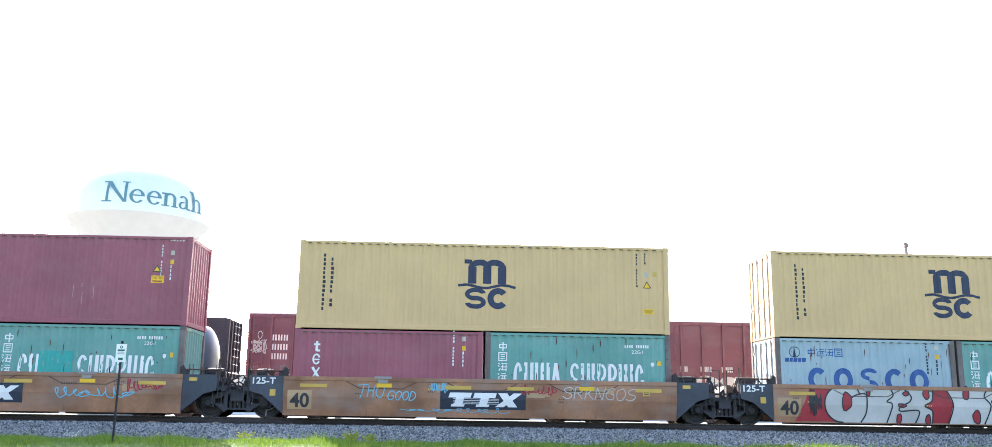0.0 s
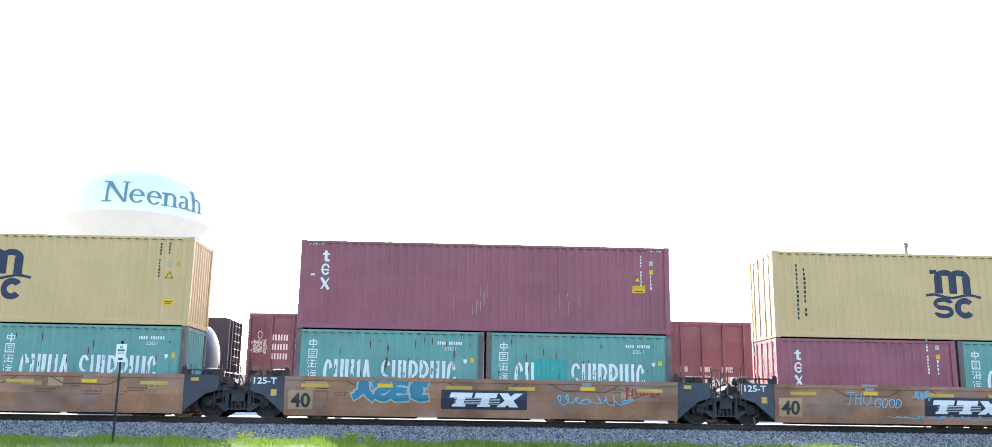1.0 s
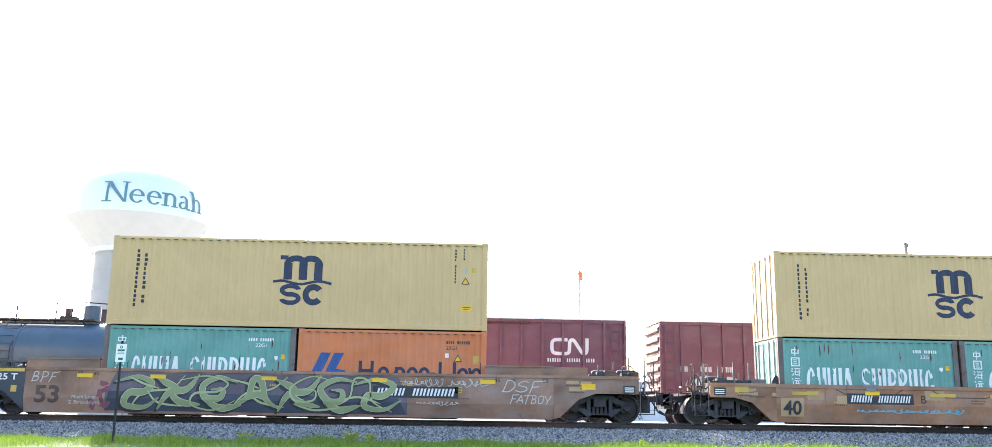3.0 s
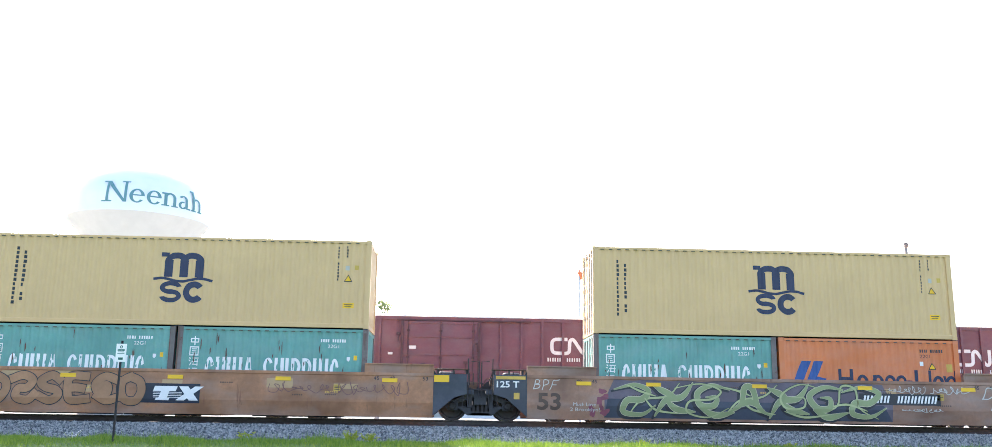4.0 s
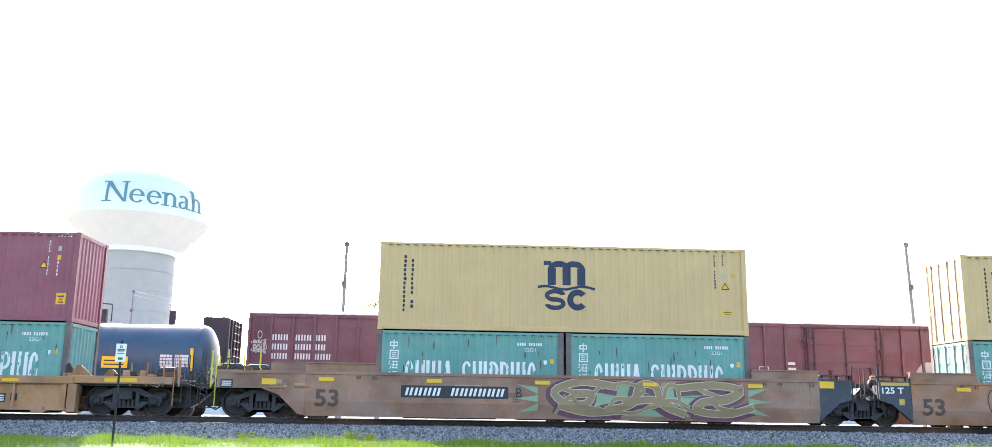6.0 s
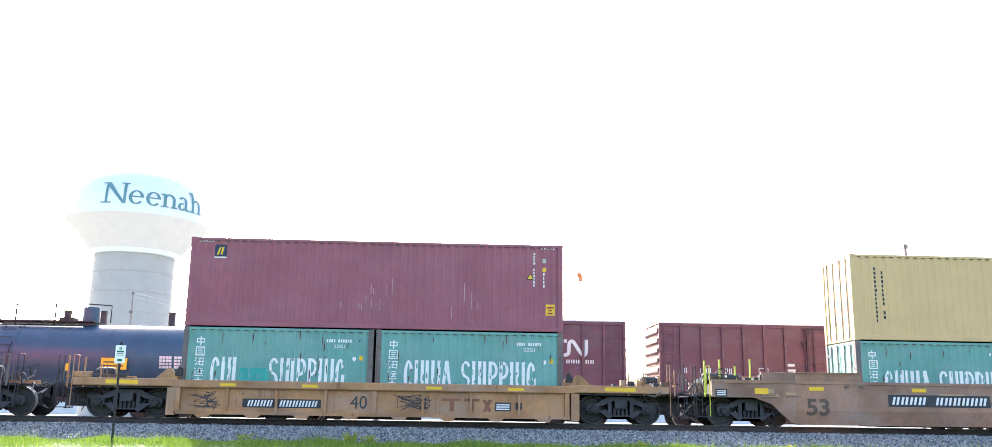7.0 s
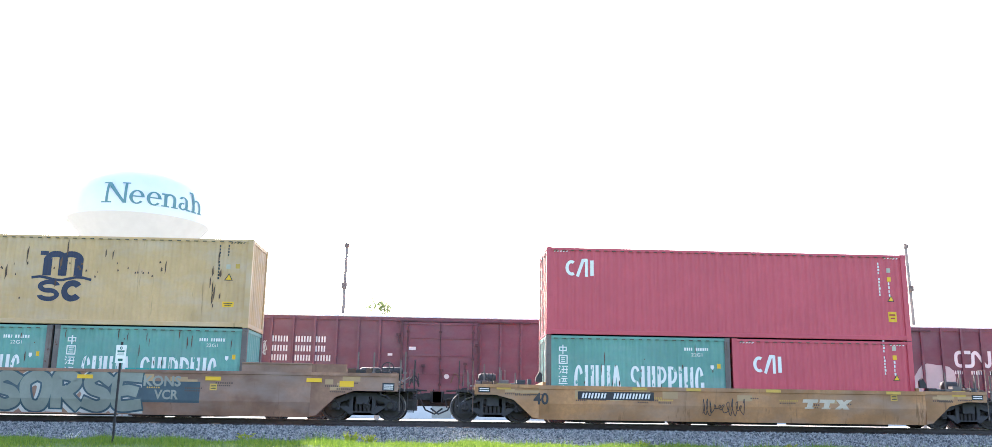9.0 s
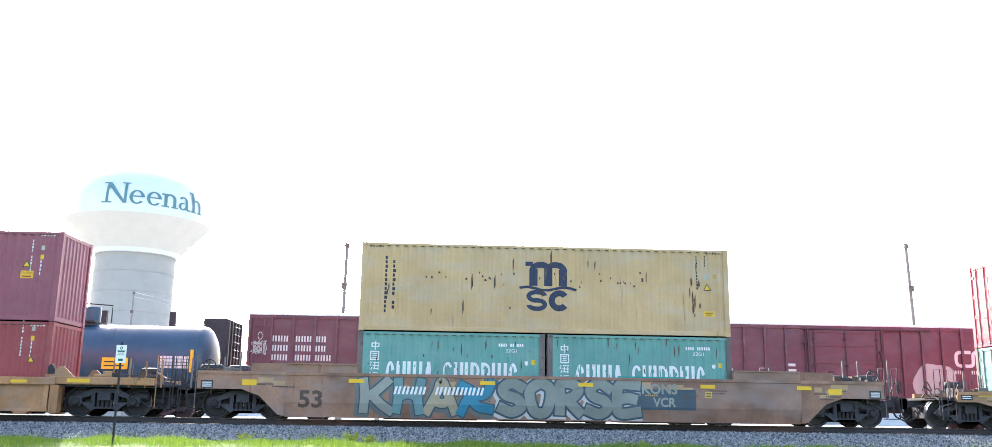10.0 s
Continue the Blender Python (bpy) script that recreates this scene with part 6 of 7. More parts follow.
        for k, (px, pz, rx, rz) in enumerate(((1.95, 1.78, 0.55, 0.30), (3.0, 1.74, 0.50, 0.30), (4.0, 1.66, 0.45, 0.28), (4.8, 1.58, 0.35, 0.25))):
            decal("spray_cloud", blob(rng, px, pz, rx, rz, 20, 0.08)[0], WHITESPRAY, 0.016 + 0.0006 * k, "pale sprayed cloud")
            decal("spray_tag", ribbon([(px + rng.uniform(-0.5, 0.4), 1.6 + rng.uniform(-0.2, 0.2)) for _ in range(9)], 0.04), TEALSPRAY, 0.022)
        for k in range(4):
            decal("stencil_row", row_bars(rng, 5.0, 5.85, 2.32 - 0.09 * k, 2.36 - 0.09 * k, 9), AGED, 0.016)
        tri, edge = blob(rng, 12.1, 1.95, 0.95, 0.92, 24, 0.10)
        decal("pale_patch", tri, surface("pale_primer", (0.50, 0.45, 0.44), 0.7, vary=0.15, bump=0), 0.018)
    lx, lz = long * 0.785 + 0.3, 2.93
    if marks == 2:
        lx, lz = 13.2, 2.74
    tube = smooth_line([(lx + a, lz + c) for a, c in ((0.62, 0.6), (0.3, 0.6), (0.1, 0.58), (0.0, 0.46), (0.0, 0.14), (0.1, 0.02), (0.3, 0.0), (0.62, 0.0), (0.74, 0.08), (0.76, 0.3), (0.78, 0.52), (0.88, 0.6), (0.99, 0.52), (1.2, 0.2), (1.3, 0.06), (1.41, 0.0), (1.5, 0.08), (1.52, 0.3), (1.52, 0.62))], 3)
    decal("emblem", band(tube, 0.15), AGED, 0.02, "white continuous band emblem")
    decal("lettering", stroke_row(rng, lx - 0.2, lx + 1.9, lz - 0.36, lz - 0.2, 10, (3, 7)), AGED)
    return ob


def tank_car():
    ob = thing("tank_car", "parked glossy black tank car with yellow panels", "rail car", (-10.35, FAR, 0))
    L, r, zc = 16.5, 1.45, 2.50
    prof = [(0.0, -L)] + [(r * math.sin(a), -L + 0.62 - 0.62 * math.cos(a)) for a in [k * math.pi / 16 for k in range(1, 9)]]
    prof += [(r * math.cos(a), -0.62 + 0.62 * math.sin(a)) for a in [k * math.pi / 16 for k in range(0, 8)]] + [(0.0, 0.0)]
    part("tank", Geo().spin(prof, 48, (0, 0, zc), "x"), TANKP, ob, "black cylindrical tank with dished ends", smooth=True)
    for x in (-0.62, -4.3, -8.2, -12.1, -15.8):
        part("weld_band", Geo().spin([(r - 0.01, x - 0.03), (r + 0.012, x - 0.03), (r + 0.012, x + 0.03), (r - 0.01, x + 0.03)], 48, (0, 0, zc), "x"), TANKP, ob)
    cx = -5.62
    part("manway", Geo().spin([(0.0, 4.72), (0.34, 4.72), (0.36, 4.66), (0.36, 3.8)], 20, (cx, 0, 0), "z"), TANKP, ob, "black manway dome")
    part("platform", Geo().box(cx - 4.2, cx + 0.4, -0.75, 0.75, 4.02, 4.08), IRON, ob)
    rail_pts = [(cx - 0.6, -0.7, 4.08), (cx - 0.6, -0.7, 4.85), (cx + 1.1, -0.7, 4.75), (cx + 1.1, -0.7, 4.0)]
    part("platform_rail", Geo().tube(rail_pts, 0.03, 6), IRON, ob)
    for x in (-8.9, -7.2):
        part("vent_pipe", Geo().tube([(x, 0, 3.9), (x, 0, 4.85)], 0.03, 6).tube([(x - 0.15, 0, 4.85), (x + 0.15, 0, 4.85)], 0.02, 6), IRON, ob)
    part("valve_group", Geo().box(-6.9, -6.3, -0.3, 0.3, 4.08, 4.25).box(-6.7, -6.55, -0.1, 0.1, 4.2, 4.45), IRON, ob)
    for x in (-8.9, -8.3):
        g = Geo().tube([(x, -r * 0.5, zc + r * 0.9), (x, -r - 0.1, zc + 0.3), (x, -r - 0.15, 1.2)], 0.022, 6)
        part("ladder_rail", g, IRON, ob)
    for k in range(8):
        z = 1.3 + k * 0.33
        y = -r - 0.14 if z < 2.8 else -math.sqrt(max(0.05, r * r - (z - zc) ** 2)) - 0.1
        part("ladder_rung", Geo().tube([(-8.9, y, z), (-8.3, y, z)], 0.016, 6), IRON, ob)
    part("underframe", Geo().box(-L + 0.2, 0.3, -0.35, 0.35, 0.66, 1.05), IRON, ob)
    part("end_platform", Geo().box(-1.2, 0.7, -1.4, 1.4, 1.0, 1.08), IRON, ob)
    part("end_rail", Geo().tube([(0.0, -1.4, 1.08), (0.0, -1.4, 1.9), (0.68, -1.4, 1.9), (0.68, -1.4, 1.08)], 0.025, 6).tube([(0.68, -1.4, 1.9), (0.68, 1.4, 1.9)], 0.025, 6), GALV, ob)
    for x in (-2.0, -14.5):
        part("saddle", Geo().box(x - 0.3, x + 0.3, -1.2, 1.2, 1.0, 1.5), IRON, ob)
    for x, w, h in ((-4.45, 1.08, 0.48),):
        z = 1.98
        y = -math.sqrt(r * r - (z + 0.4 - zc) ** 2) - 0.05
        part("yellow_panel", Geo().box(x, x + w, y - 0.03, y, z, z + h), YEL, ob, "yellow notice panel")
        part("panel_lines", Geo().box(x + 0.1, x + w - 0.1, y - 0.036, y - 0.03, z + 0.28, z + 0.33).box(x + 0.1, x + w - 0.15, y - 0.036, y - 0.03, z + 0.12, z + 0.17), INK, ob)
    for x, hh in ((-0.80, 0.95), (-9.1, 0.4), (-9.9, 0.4), (-5.9, 0.3)):
        y = -r - 0.02
        part("yellow_strip", Geo().box(x, x + 0.14, y - 0.03, y, 1.9, 1.9 + hh), YEL, ob)
    rng = random.Random(3)
    for x0, x1, m in ((-2.06, -1.52, AGED), (-1.44, -0.86, AGED)):
        for k in range(4):
            polys = row_bars(rng, x0, x1, 2.06 + k * 0.135, 2.165 + k * 0.135, 4, 0.88)
            tagged(part("stencil_row", Skin(lambda x, z: -math.sqrt(r * r - (z - zc) ** 2)).lay(polys, 0.01), m, ob), kind="stuff")
    for bx in (-2.0, -14.5):
        b = bogie(ob, bx)
        b.location.y, b.location.z = 0, SIDING_Z
    return ob


def stake_car():
    ob = thing("bulkhead_flat_car", "parked dark bulkhead flat car with upright stakes", "rail car", (-11.1, THIRD, 0))
    dark = surface("dark_bulkhead", (0.05, 0.035, 0.035), 0.7, vary=0.3)
    part("deck", Geo().box(-21, 0, -1.4, 1.4, 0.95, 1.25).box(-20.5, -0.5, -0.3, 0.3, 0.66, 0.95), dark, ob)
    part("bulkhead", Geo().box(-1.1, 0.0, -1.4, 1.4, 1.25, 4.75), dark, ob)
    for y in (-1.3, -0.65, 0.0, 0.65, 1.3):
        part("bulkhead_rib", Geo().box(0.0, 0.16, y - 0.09, y + 0.09, 1.25, 4.70), dark, ob)
    for y in (-0.4, 0.25):
        g = Geo()
        for k in range(9):
            g.tube([(0.2, y, 1.4 + k * 0.38), (0.2, y + 0.42, 1.4 + k * 0.38)], 0.02, 6)
        part("ladder", g, GALV, ob)
    for x in (-2.6, -5.9, -7.6, -11.2, -13.9, -17.0):
        part("stake", Geo().box(x - 0.14, x + 0.14, -1.5, -1.3, 1.0, 5.02), dark, ob)
    for bx in (-2.6, -18.0):
        b = bogie(ob, bx)
        b.location.y, b.location.z = 0, SIDING_Z


def swell(cx, cz, rx, rz, thick, thin, a0, a1, n=26):
    """Part of an oval stroke, thick at its sides and thin at top and bottom."""
    out = []
    for i in range(n):
        quad = []
        for k, inner in ((i, 0), (i + 1, 0), (i + 1, 1), (i, 1)):
            t = radians(a0 + (a1 - a0) * k / n)
            quad.append((cx + (rx - thick * inner) * math.cos(t), cz + (rz - thin * inner) * math.sin(t)))
        out.append(quad)
    return out


def serif_letter(ch, x, cap, wide):
    """A roman letter with slab feet, as flat pieces; cap is the height of capitals."""
    low, stem, foot, thin = cap * 0.64, cap * 0.15, cap * 0.055, cap * 0.06
    if ch == "N":
        a, b = x + wide * 0.20, x + wide * 0.86
        return [rect(a - thin, a + thin, 0, cap), rect(b - thin, b + thin, 0, cap), [(a - stem * 0.7, cap), (a + stem * 0.75, cap), (b + thin, 0.0), (b - stem * 0.6, 0.0)],
                rect(x, x + wide * 0.38, 0, foot), rect(x, x + wide * 0.28, cap - foot, cap), rect(x + wide * 0.70, x + wide, cap - foot, cap)]
    if ch == "e":
        return swell(x + wide / 2, low / 2, wide / 2, low / 2 + 0.04, stem, thin, 0, 322) + [rect(x + stem * 0.5, x + wide - stem * 0.4, low * 0.50, low * 0.50 + thin)]
    if ch == "a":
        b = x + wide * 0.66
        return ([rect(b - stem / 2, b + stem / 2, 0.1, low * 0.72), rect(b, x + wide, 0.0, foot * 1.3)] + swell(x + wide * 0.40, low * 0.72, wide * 0.26 + stem / 2, low * 0.29, stem, thin, 0, 155)
                + swell(x + wide * 0.34, low * 0.27, wide * 0.34, low * 0.28, stem * 0.95, thin, 60, 330))
    tall = cap if ch == "h" else low
    a, b = x + wide * 0.24, x + wide * 0.78
    out = [rect(a - stem / 2, a + stem / 2, 0, tall), rect(x + 0.02, a, tall - foot * 1.4, tall), rect(x, x + wide * 0.46, 0, foot), rect(x + wide * 0.58, x + wide, 0, foot), rect(b - stem / 2, b + stem / 2, 0, low * 0.66)]
    return out + swell((a + b) / 2, low * 0.66, (b - a) / 2 + stem / 2, low * 0.36, stem, thin * 1.3, 0, 165)


def water_tower():
    """A wide flat tank on a thick round column."""
    ob = thing("water_tower", "pale blue-white municipal water tower with dark green lettering", "water tower", (-48.95, 140.0, -0.6))
    prof = [(0.0, 37.3), (2.8, 37.1), (5.6, 36.5), (7.9, 35.4), (9.4, 34.0), (10.1, 32.4), (10.4, 31.0), (10.4, 28.85)]
    part("tank", Geo().spin(prof[::-1], 72), TOWER, ob, "pale painted steel tank", smooth=True)
    part("cone", Geo().spin([(10.4, 28.85), (6.5, 24.4)][::-1], 72), TOWERCONE, ob, "tank cone with shade in its colour", smooth=True)
    part("collar", Geo().spin([(5.8, 23.75), (6.4, 23.75), (6.5, 24.4), (5.8, 24.4)], 72), TOWER, ob, smooth=False)
    part("column", Geo().spin([(5.85, 0.0), (5.8, 23.8)], 72), TOWERLEG, ob, "column of welded plates, shade in its grey colour", smooth=True)
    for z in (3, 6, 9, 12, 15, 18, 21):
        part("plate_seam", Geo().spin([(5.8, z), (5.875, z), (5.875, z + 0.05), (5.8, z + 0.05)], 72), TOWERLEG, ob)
    # lettering bent round the tank
    a0 = math.atan2(-140.0, 48.95) + radians(15.6)
    for ch, x, wide in (("N", -8.35, 3.9), ("e", -4.46, 2.06), ("e", -2.13, 2.06), ("n", -0.06, 2.5), ("a", 2.52, 2.1), ("h", 4.72, 2.5)):
        tris = serif_letter(ch, x, 3.15, wide)
        flat = Skin(lambda x, z: 0.0, [-9 + 0.3 * i for i in range(62)], [0.8, 1.6, 2.2, 2.7]).lay(tris, 0.0)
        g = Geo()
        for u, lift, z in flat.v:
            a, zz = a0 + u / 10.3, 30.02 + z
            rr = 10.46 - lift * 4 - max(0, zz - 31.0) * 0.145 - max(0, zz - 32.4) * 0.28
            g.v.append((rr * math.cos(a), rr * math.sin(a), zz))
        g.f = flat.f
        part("letter", g, TEALINK, ob, "dark blue-green letter")


def poles():
    def pole(x, y, z1, lean, label, gear, thick=1.0):
        ob = thing("utility_pole", label, "pole", (x, y, ground_z(y)), "poles beyond the yard")
        h = z1 - ground_z(y)
        part("pole", Geo().tube([(0, 0, 0), (lean * h / 2, 0, h / 2), (lean * h, 0, h)], [0.13 * thick, 0.115 * thick, 0.095 * thick], 10), WOODP, ob)
        for k in gear:
            part("fitting", Geo().box(lean * k - 0.2 * thick, lean * k + 0.14 * thick, -0.25 * thick, 0.1, k - 0.12 * thick, k + 0.24 * thick), POST, ob)
        part("pole_cap", Geo().box(lean * h - 0.15 * thick, lean * h + 0.15 * thick, -0.13 * thick, 0.13 * thick, h - 0.3 * thick, h - 0.05), POST, ob)
    pole(-7.35, 60, 11.4, 0.012, "tall weathered wooden pole with a small box", (9.0,))
    pole(31.25, 60, 12.25, -0.028, "leaning wooden pole with a lamp bracket", (9.6,))
    pole(-26.1, 75, 9.75, 0.0, "thin wooden pole with wires in front of the tower", (8.6,), 0.6)
    for k, dz in enumerate((0.0, 0.35)):
        pts = [(-26.1 + 14 * i / 12, 75 + 30 * i / 12, 9.7 - dz - 1.2 * math.sin(i / 12 * math.pi / 2)) for i in range(13)]
        tagged(new("overhead_wire", Geo().tube(pts, 0.025, 5).mesh("overhead_wire", GALV)), "thin sagging overhead wire from the pole", "wire", "overhead wires")
    ob = thing("windsock_mast", "slim mast with an orange windsock far off", "mast", (16.7, 120, ground_z(120)))
    part("mast", Geo().tube([(0, 0, 0), (0, 0, 20)], 0.12, 8), GALV, ob)
    part("windsock", Geo().tube([(-0.2, 0, 19.7), (0.15, 0, 19.5), (0.3, 0, 18.7)], [0.36, 0.3, 0.18], 10), ORANGE, ob, "orange cloth windsock")


def leaf_material(name, c1, c2):
    m = bpy.data.materials.new(name)
    m.use_nodes = True
    ns, lk = m.node_tree.nodes, m.node_tree.links.new
    bs = ns["Principled BSDF"]
    bs.inputs["Roughness"].default_value = 0.6
    geo = ns.new("ShaderNodeNewGeometry")
    mx = ns.new("ShaderNodeMix")
    mx.data_type = "RGBA"
    mx.inputs[6].default_value, mx.inputs[7].default_value = (*c1, 1), (*c2, 1)
    lk(geo.outputs["Random Per Island"], mx.inputs[0])
    lk(mx.outputs[2], bs.inputs["Base Color"])
    tr = ns.new("ShaderNodeBsdfTranslucent")
    lk(mx.outputs[2], tr.inputs[0])
    sh = ns.new("ShaderNodeMixShader")
    sh.inputs[0].default_value = 0.4
    lk(bs.outputs[0], sh.inputs[1])
    lk(tr.outputs[0], sh.inputs[2])
    lk(sh.outputs[0], ns["Material Output"].inputs[0])
    return m


GRASS = leaf_material("grass_blades", (0.10, 0.20, 0.02), (0.25, 0.35, 0.05))
LEAF = leaf_material("tree_leaves", (0.11, 0.16, 0.06), (0.20, 0.27, 0.11))
WEED = leaf_material("weed_leaves", (0.22, 0.30, 0.03), (0.42, 0.44, 0.05))


def tree(x, y, h, spread, seed):
    rng = random.Random(seed)
    ob = thing("tree", "leafy tree with an uneven light crown beyond the yard", "tree", (x, y, ground_z(y)), "trees beyond the yard")
    g = Geo().tube([(0, 0, 0), (0.1, 0, h * 0.4), (0.0, 0.1, h * 0.85)], [0.28, 0.2, 0.06], 8)
    tips = []
    for k in range(9):
        a, z = rng.uniform(0, 6.28), h * rng.uniform(0.4, 0.8)
        e = (spread * rng.uniform(0.4, 0.9) * math.cos(a), spread * rng.uniform(0.4, 0.9) * math.sin(a), z + h * rng.uniform(0.08, 0.22))
        g.tube([(0, 0, z), e], [0.08, 0.03], 6)
        tips.append(e)
    part("trunk", g, WOODP, ob)
    c = Geo()
    for tx, ty, tz in tips + [(0, 0, h * 0.9)]:
        for _ in range(90):
            d = Vector((rng.gauss(0, 1), rng.gauss(0, 1), rng.gauss(0, 0.8))) * spread * 0.22
            p = Vector((tx, ty, tz)) + d
            u = Vector((rng.uniform(-1, 1), rng.uniform(-1, 1), rng.uniform(-1, 1))).normalized() * rng.uniform(0.1, 0.22)
            v = u.cross(Vector((rng.uniform(-1, 1), rng.uniform(-1, 1), 1))).normalized() * 0.1
            c.add([p - u, p + v, p + u, p - v], [(0, 1, 2, 3)])
    part("crown", c, LEAF, ob)


def far_woods():
    rng = random.Random(8)
    c = Geo()
    for i in range(2600):
        x, y = rng.uniform(-420, 420), rng.uniform(380, 420)
        top = 17 + 5 * noise.noise((x * 0.03, 0, 0)) + 2 * noise.noise((x * 0.15, 3, 0))
        z = rng.uniform(-0.6, top)
        for _ in range(2):
            p = Vector((x, y, z))
            u = Vector((rng.uniform(-1, 1), rng.uniform(-0.3, 0.3), rng.uniform(-1, 1))).normalized() * rng.uniform(1.2, 2.6)
            v = Vector((-u.z, rng.uniform(-0.4, 0.4), u.x)) * 0.7
            c.add([p - u, p + v, p + u, p - v], [(0, 1, 2, 3)])
    tagged(new("far_woods", c.mesh("far_woods", LEAF)), "distant green line of woods on the horizon", "woods", kind="stuff")


# Stand-in for the pale band low beyond the yard; details are made up.
def pale_band_building():
    ob = thing("pale_band_building", "long low pale building standing in for a pale band beyond the yard", "building", (-120, 190, ground_z(190)))
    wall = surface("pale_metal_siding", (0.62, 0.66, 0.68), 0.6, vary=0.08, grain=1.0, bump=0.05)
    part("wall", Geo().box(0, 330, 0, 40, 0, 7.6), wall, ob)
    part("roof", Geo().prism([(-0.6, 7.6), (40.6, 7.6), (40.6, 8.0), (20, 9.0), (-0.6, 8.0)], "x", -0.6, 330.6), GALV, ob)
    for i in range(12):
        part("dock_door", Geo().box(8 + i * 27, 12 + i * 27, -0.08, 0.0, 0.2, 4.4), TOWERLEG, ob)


def sign_post():
    ob = thing("sign_post", "thin dark steel post with a small white notice sign", "sign", (-8.52, 24.0, -0.62))
    part("post", Geo().box(-0.016, 0.016, 0.0, 0.016, 0.0, 2.64).box(-0.025, -0.016, -0.016, 0.016, 0.0, 2.64).box(0.016, 0.025, -0.016, 0.016, 0.0, 2.64), IRON, ob, "dark channel post")
    plate = part("plate", Geo().box(-0.13, 0.13, -0.028, -0.018, 2.10, 2.56), WHITE, ob, "white metal notice plate")
    sk = Skin(lambda x, z: -0.028)
    green = surface("green_notice_ink", (0.04, 0.16, 0.13), 0.6, bump=0)
    part("notice_bars", sk.lay(ring(0.0, 2.48, 0.035, 0.04, 0.02) + [rect(-0.09, 0.09, 2.38, 2.42), rect(-0.08, 0.08, 2.345, 2.36), rect(-0.09, 0.09, 2.30, 2.315), rect(-0.06, 0.06, 2.15, 2.21)], 0.002), green, plate)


def verge():
    """Grass blades, weeds and loose stones along the track side."""
    rng = np.random.default_rng(5)
    n = 90000
    x = rng.uniform(-20, 22, n)
    y = 25.75 - np.abs(rng.normal(0, 1.5, n)) + 0.25 * np.sin(x * 1.3) + 0.2 * np.sin(x * 3.1)
    keep = y > 20.5
    x, y = x[keep], y[keep]
    n = len(x)
    zg = np.interp(y, [12, 22.5, 24.6, 25.6, 28.55], [-1.2, -0.60, -0.50, -0.52, -0.15]) - 0.03
    clump = 0.5 + 0.5 * np.sin(x * 0.9 + 1.0) * np.sin(x * 2.3 + y)
    h = rng.uniform(0.05, 0.15, n) * (0.7 + 0.8 * clump) * np.where(rng.random(n) < 0.04, 1.9, 1.0)
    a = rng.uniform(0, 6.28, n)
    w = rng.uniform(0.006, 0.013, n)
    lx, ly = rng.normal(0, 0.05, n), rng.normal(0, 0.05, n)
    v = np.empty((n, 3, 3))
    v[:, 0] = np.stack([x - w * np.cos(a), y - w * np.sin(a), zg], 1)
    v[:, 1] = np.stack([x + w * np.cos(a), y + w * np.sin(a), zg], 1)
    v[:, 2] = np.stack([x + lx, y + ly, zg + h], 1)
    me = bpy.data.meshes.new("grass")
    me.from_pydata(v.reshape(-1, 3).tolist(), [], np.arange(3 * n).reshape(-1, 3).tolist())
    me.materials.append(GRASS)
    tagged(new("grass", me), "bright green uncut grass along the gravel", "grass", kind="stuff")
    # crushed stone
    n = 52000
    x, y = rng.uniform(-19, 21, n), rng.uniform(25.3, 29.6, n)
    zg = np.interp(y, [24.6, 25.6, 28.55, 29.2], [-0.50, -0.52, -0.15, -0.135])
    s = rng.uniform(0.015, 0.042, n)
    base = np.array([(1, 0, 0), (-1, 0, 0), (0, 1, 0), (0, -1, 0), (0, 0, 1), (0, 0, -1)], float)
    v = base[None] * s[:, None, None] * rng.uniform(0.6, 1.3, (n, 6, 1)) + rng.normal(0, 0.25, (n, 6, 3)) * s[:, None, None]
    v += np.stack([x, y, zg + s * 0.3], 1)[:, None]
    tri = np.array([(0, 2, 4), (2, 1, 4), (1, 3, 4), (3, 0, 4), (2, 0, 5), (1, 2, 5), (3, 1, 5), (0, 3, 5)])
    f = (tri[None] + 6 * np.arange(n)[:, None, None]).reshape(-1, 3)
    me = bpy.data.meshes.new("ballast")
    me.from_pydata(v.reshape(-1, 3).tolist(), [], f.tolist())
    m = leaf_material("crushed_stone", (0.07, 0.077, 0.077), (0.37, 0.387, 0.375))
    ns = m.node_tree.nodes
    ns["Principled BSDF"].inputs["Roughness"].default_value, ns["Principled BSDF"].inputs["Specular IOR Level"].default_value = 0.95, 0.1
    m.node_tree.links.new(ns["Principled BSDF"].outputs[0], ns["Material Output"].inputs[0])
    me.materials.append(m)
    tagged(new("ballast", me), "grey crushed stone piled along the rails", "gravel", kind="stuff")


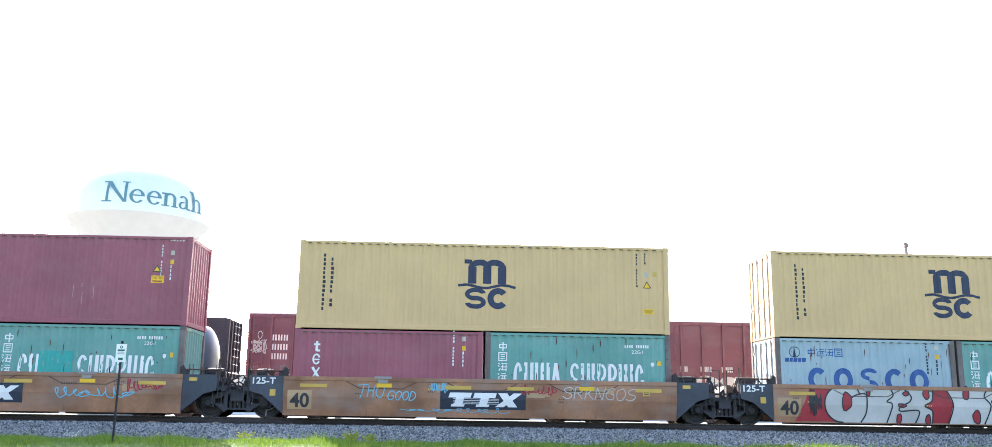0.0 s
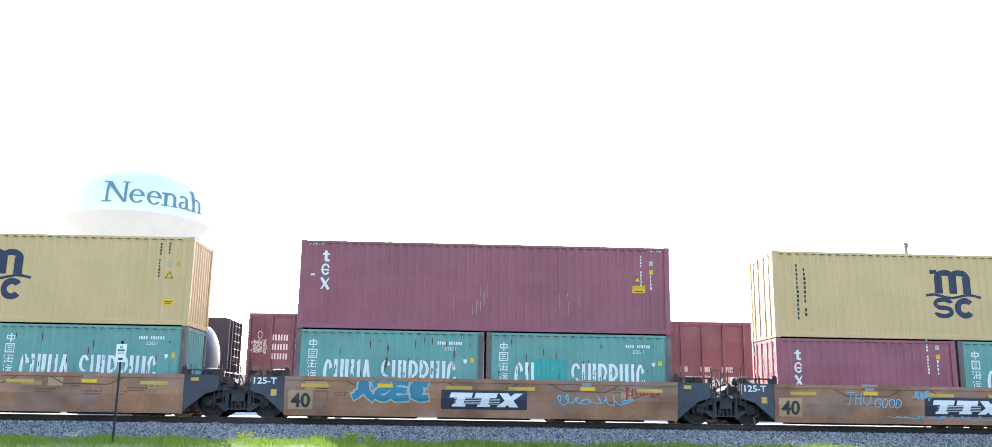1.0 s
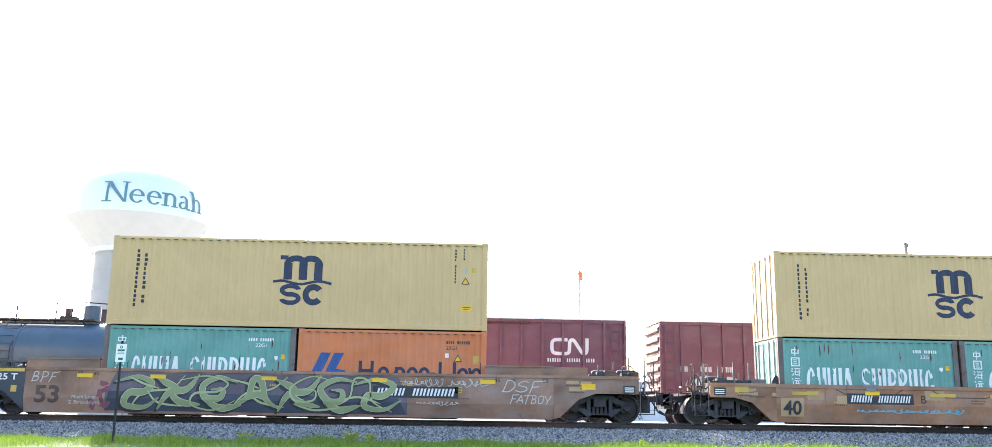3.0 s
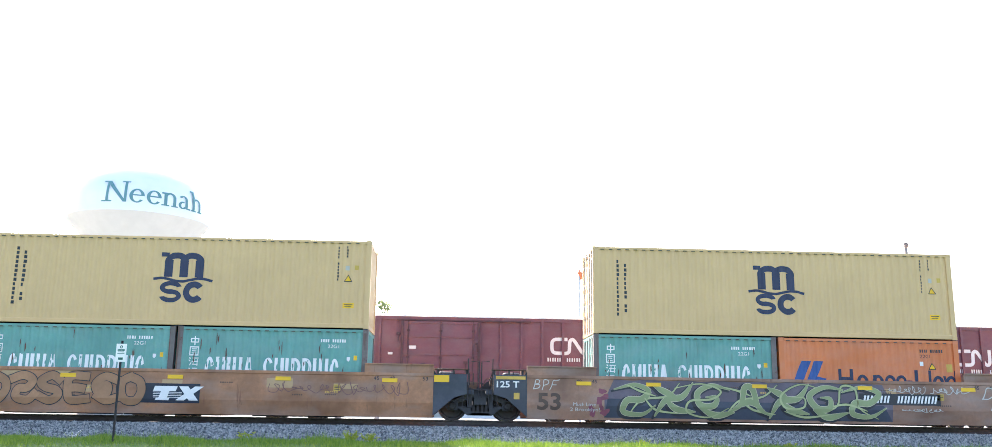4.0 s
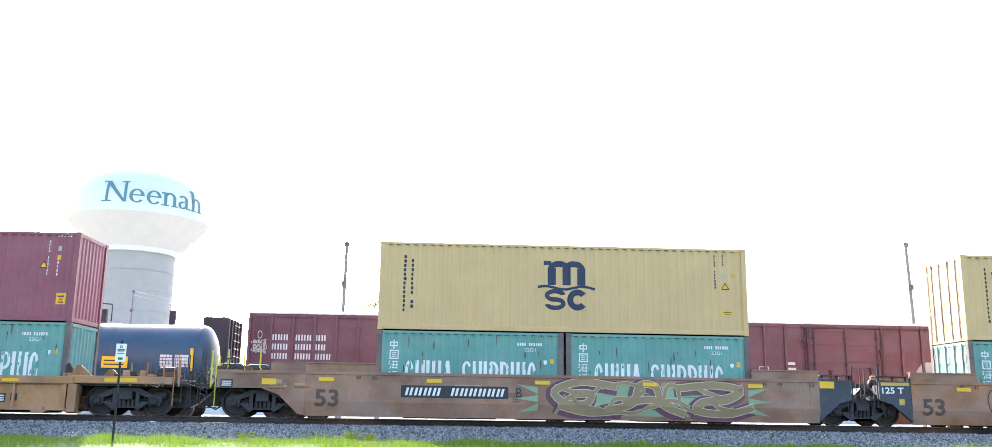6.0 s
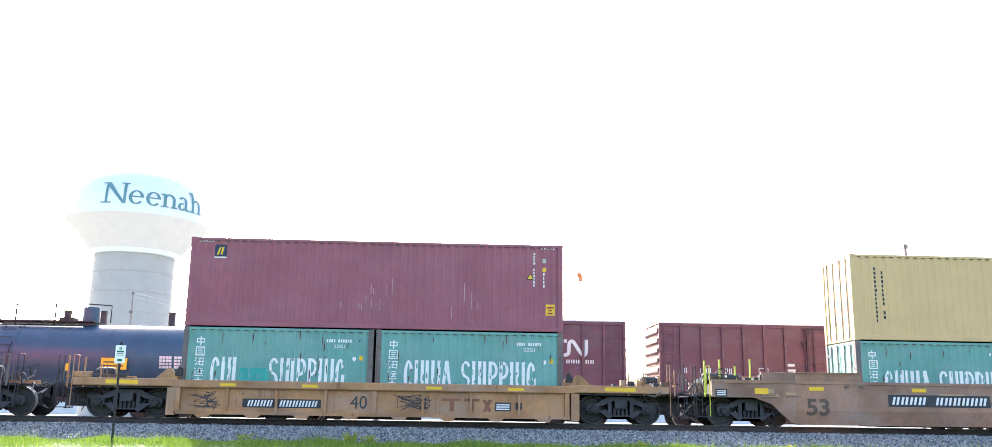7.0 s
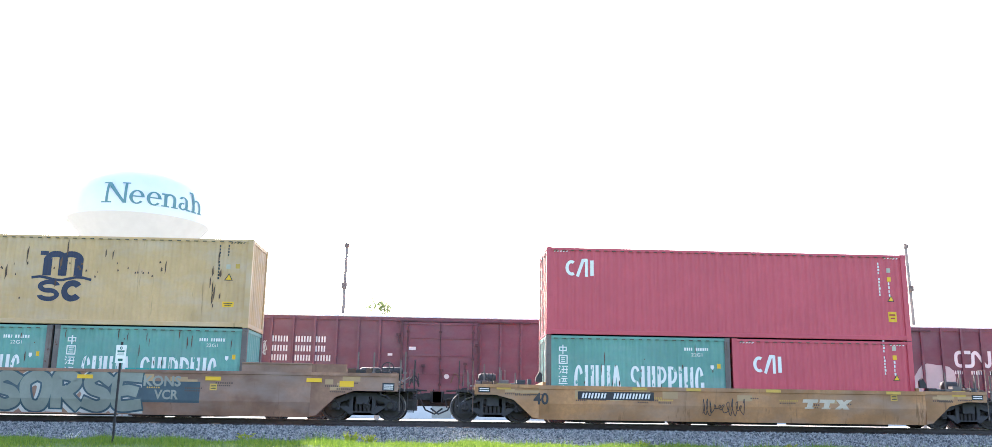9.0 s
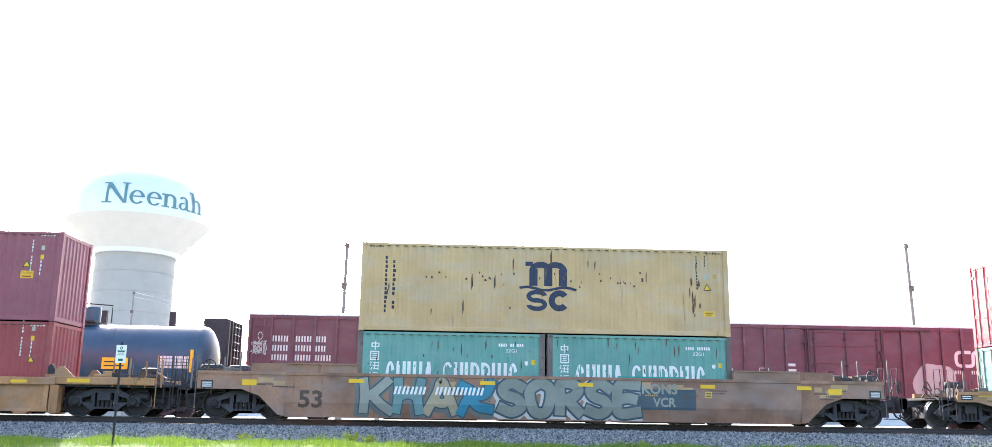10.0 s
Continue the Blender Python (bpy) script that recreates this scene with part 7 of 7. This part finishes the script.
def weed(x, y, h, n, seed, flowers=False):
    rng = random.Random(seed)
    z = ground_z(y)
    ob = thing("weed", "yellow-green weed growing at the gravel edge", "plant", (x, y, z), "weeds at the gravel edge")
    g, c = Geo(), Geo()
    for _ in range(n):
        a, r = rng.uniform(0, 6.28), rng.uniform(0.02, 0.32)
        e = Vector((r * math.cos(a), r * math.sin(a) * 0.6, h * rng.uniform(0.5, 1.0)))
        g.tube([(0.3 * e.x, 0.3 * e.y, 0), tuple(e)], [0.006, 0.003], 4)
        for _ in range(10):
            p = e * rng.uniform(0.4, 1.0) + Vector((rng.uniform(-0.04, 0.04), rng.uniform(-0.04, 0.04), rng.uniform(-0.02, 0.03)))
            u = Vector((rng.uniform(-1, 1), rng.uniform(-1, 1), rng.uniform(-0.4, 1))).normalized() * rng.uniform(0.02, 0.05) * (0.35 if flowers else 1)
            v = u.cross(Vector((0.3, 1, 0.2))).normalized() * 0.014
            c.add([p - u, p + v, p + u, p - v], [(0, 1, 2, 3)])
    tagged(part("stem", g, WEED, ob), kind="stuff")
    tagged(part("leaves", c, WEED if not flowers else WHITE, ob), kind="stuff")


tracks()
boxcar(-8.72, 16.2, 61, marks=1)
boxcar(9.05, 16.2, 62, marks=2)
tank_car()
stake_car()
water_tower()
poles()
tree(-12.0, 100, 12.0, 2.2, 71)
tree(-8.0, 100, 13.9, 1.9, 72)
far_woods()
pale_band_building()
sign_post()
verge()
for wx, wy, wh, wn2, ws, fl in ((-2.75, 25.6, 0.34, 20, 81, False), (-2.2, 25.55, 0.28, 14, 82, False), (-5.6, 25.9, 0.26, 8, 83, False), (-10.0, 25.2, 0.28, 7, 84, True), (5.2, 25.4, 0.2, 8, 85, False), (9.3, 25.3, 0.16, 9, 86, False)):
    weed(wx, wy, wh, wn2, ws, fl)


def motions():
    for ob in MOVING:
        x, y, z = ob.location
        walk(ob, [(t, pose(x + d, y, z)) for t, d in TRAVEL])
    ts = [k / FPS for k in range(0, 10 * FPS + 1)]
    ds = np.interp(ts, [t for t, _ in TRAVEL], [d for _, d in TRAVEL])
    rolling = {o for ob in MOVING for o in ob.children_recursive}
    for w, x, r in WHEELS:
        if w in rolling:
            walk(w, [(t, pose(x, 0, r, 0, math.degrees(d / r), 0)) for t, d in zip(ts, ds)])


motions()
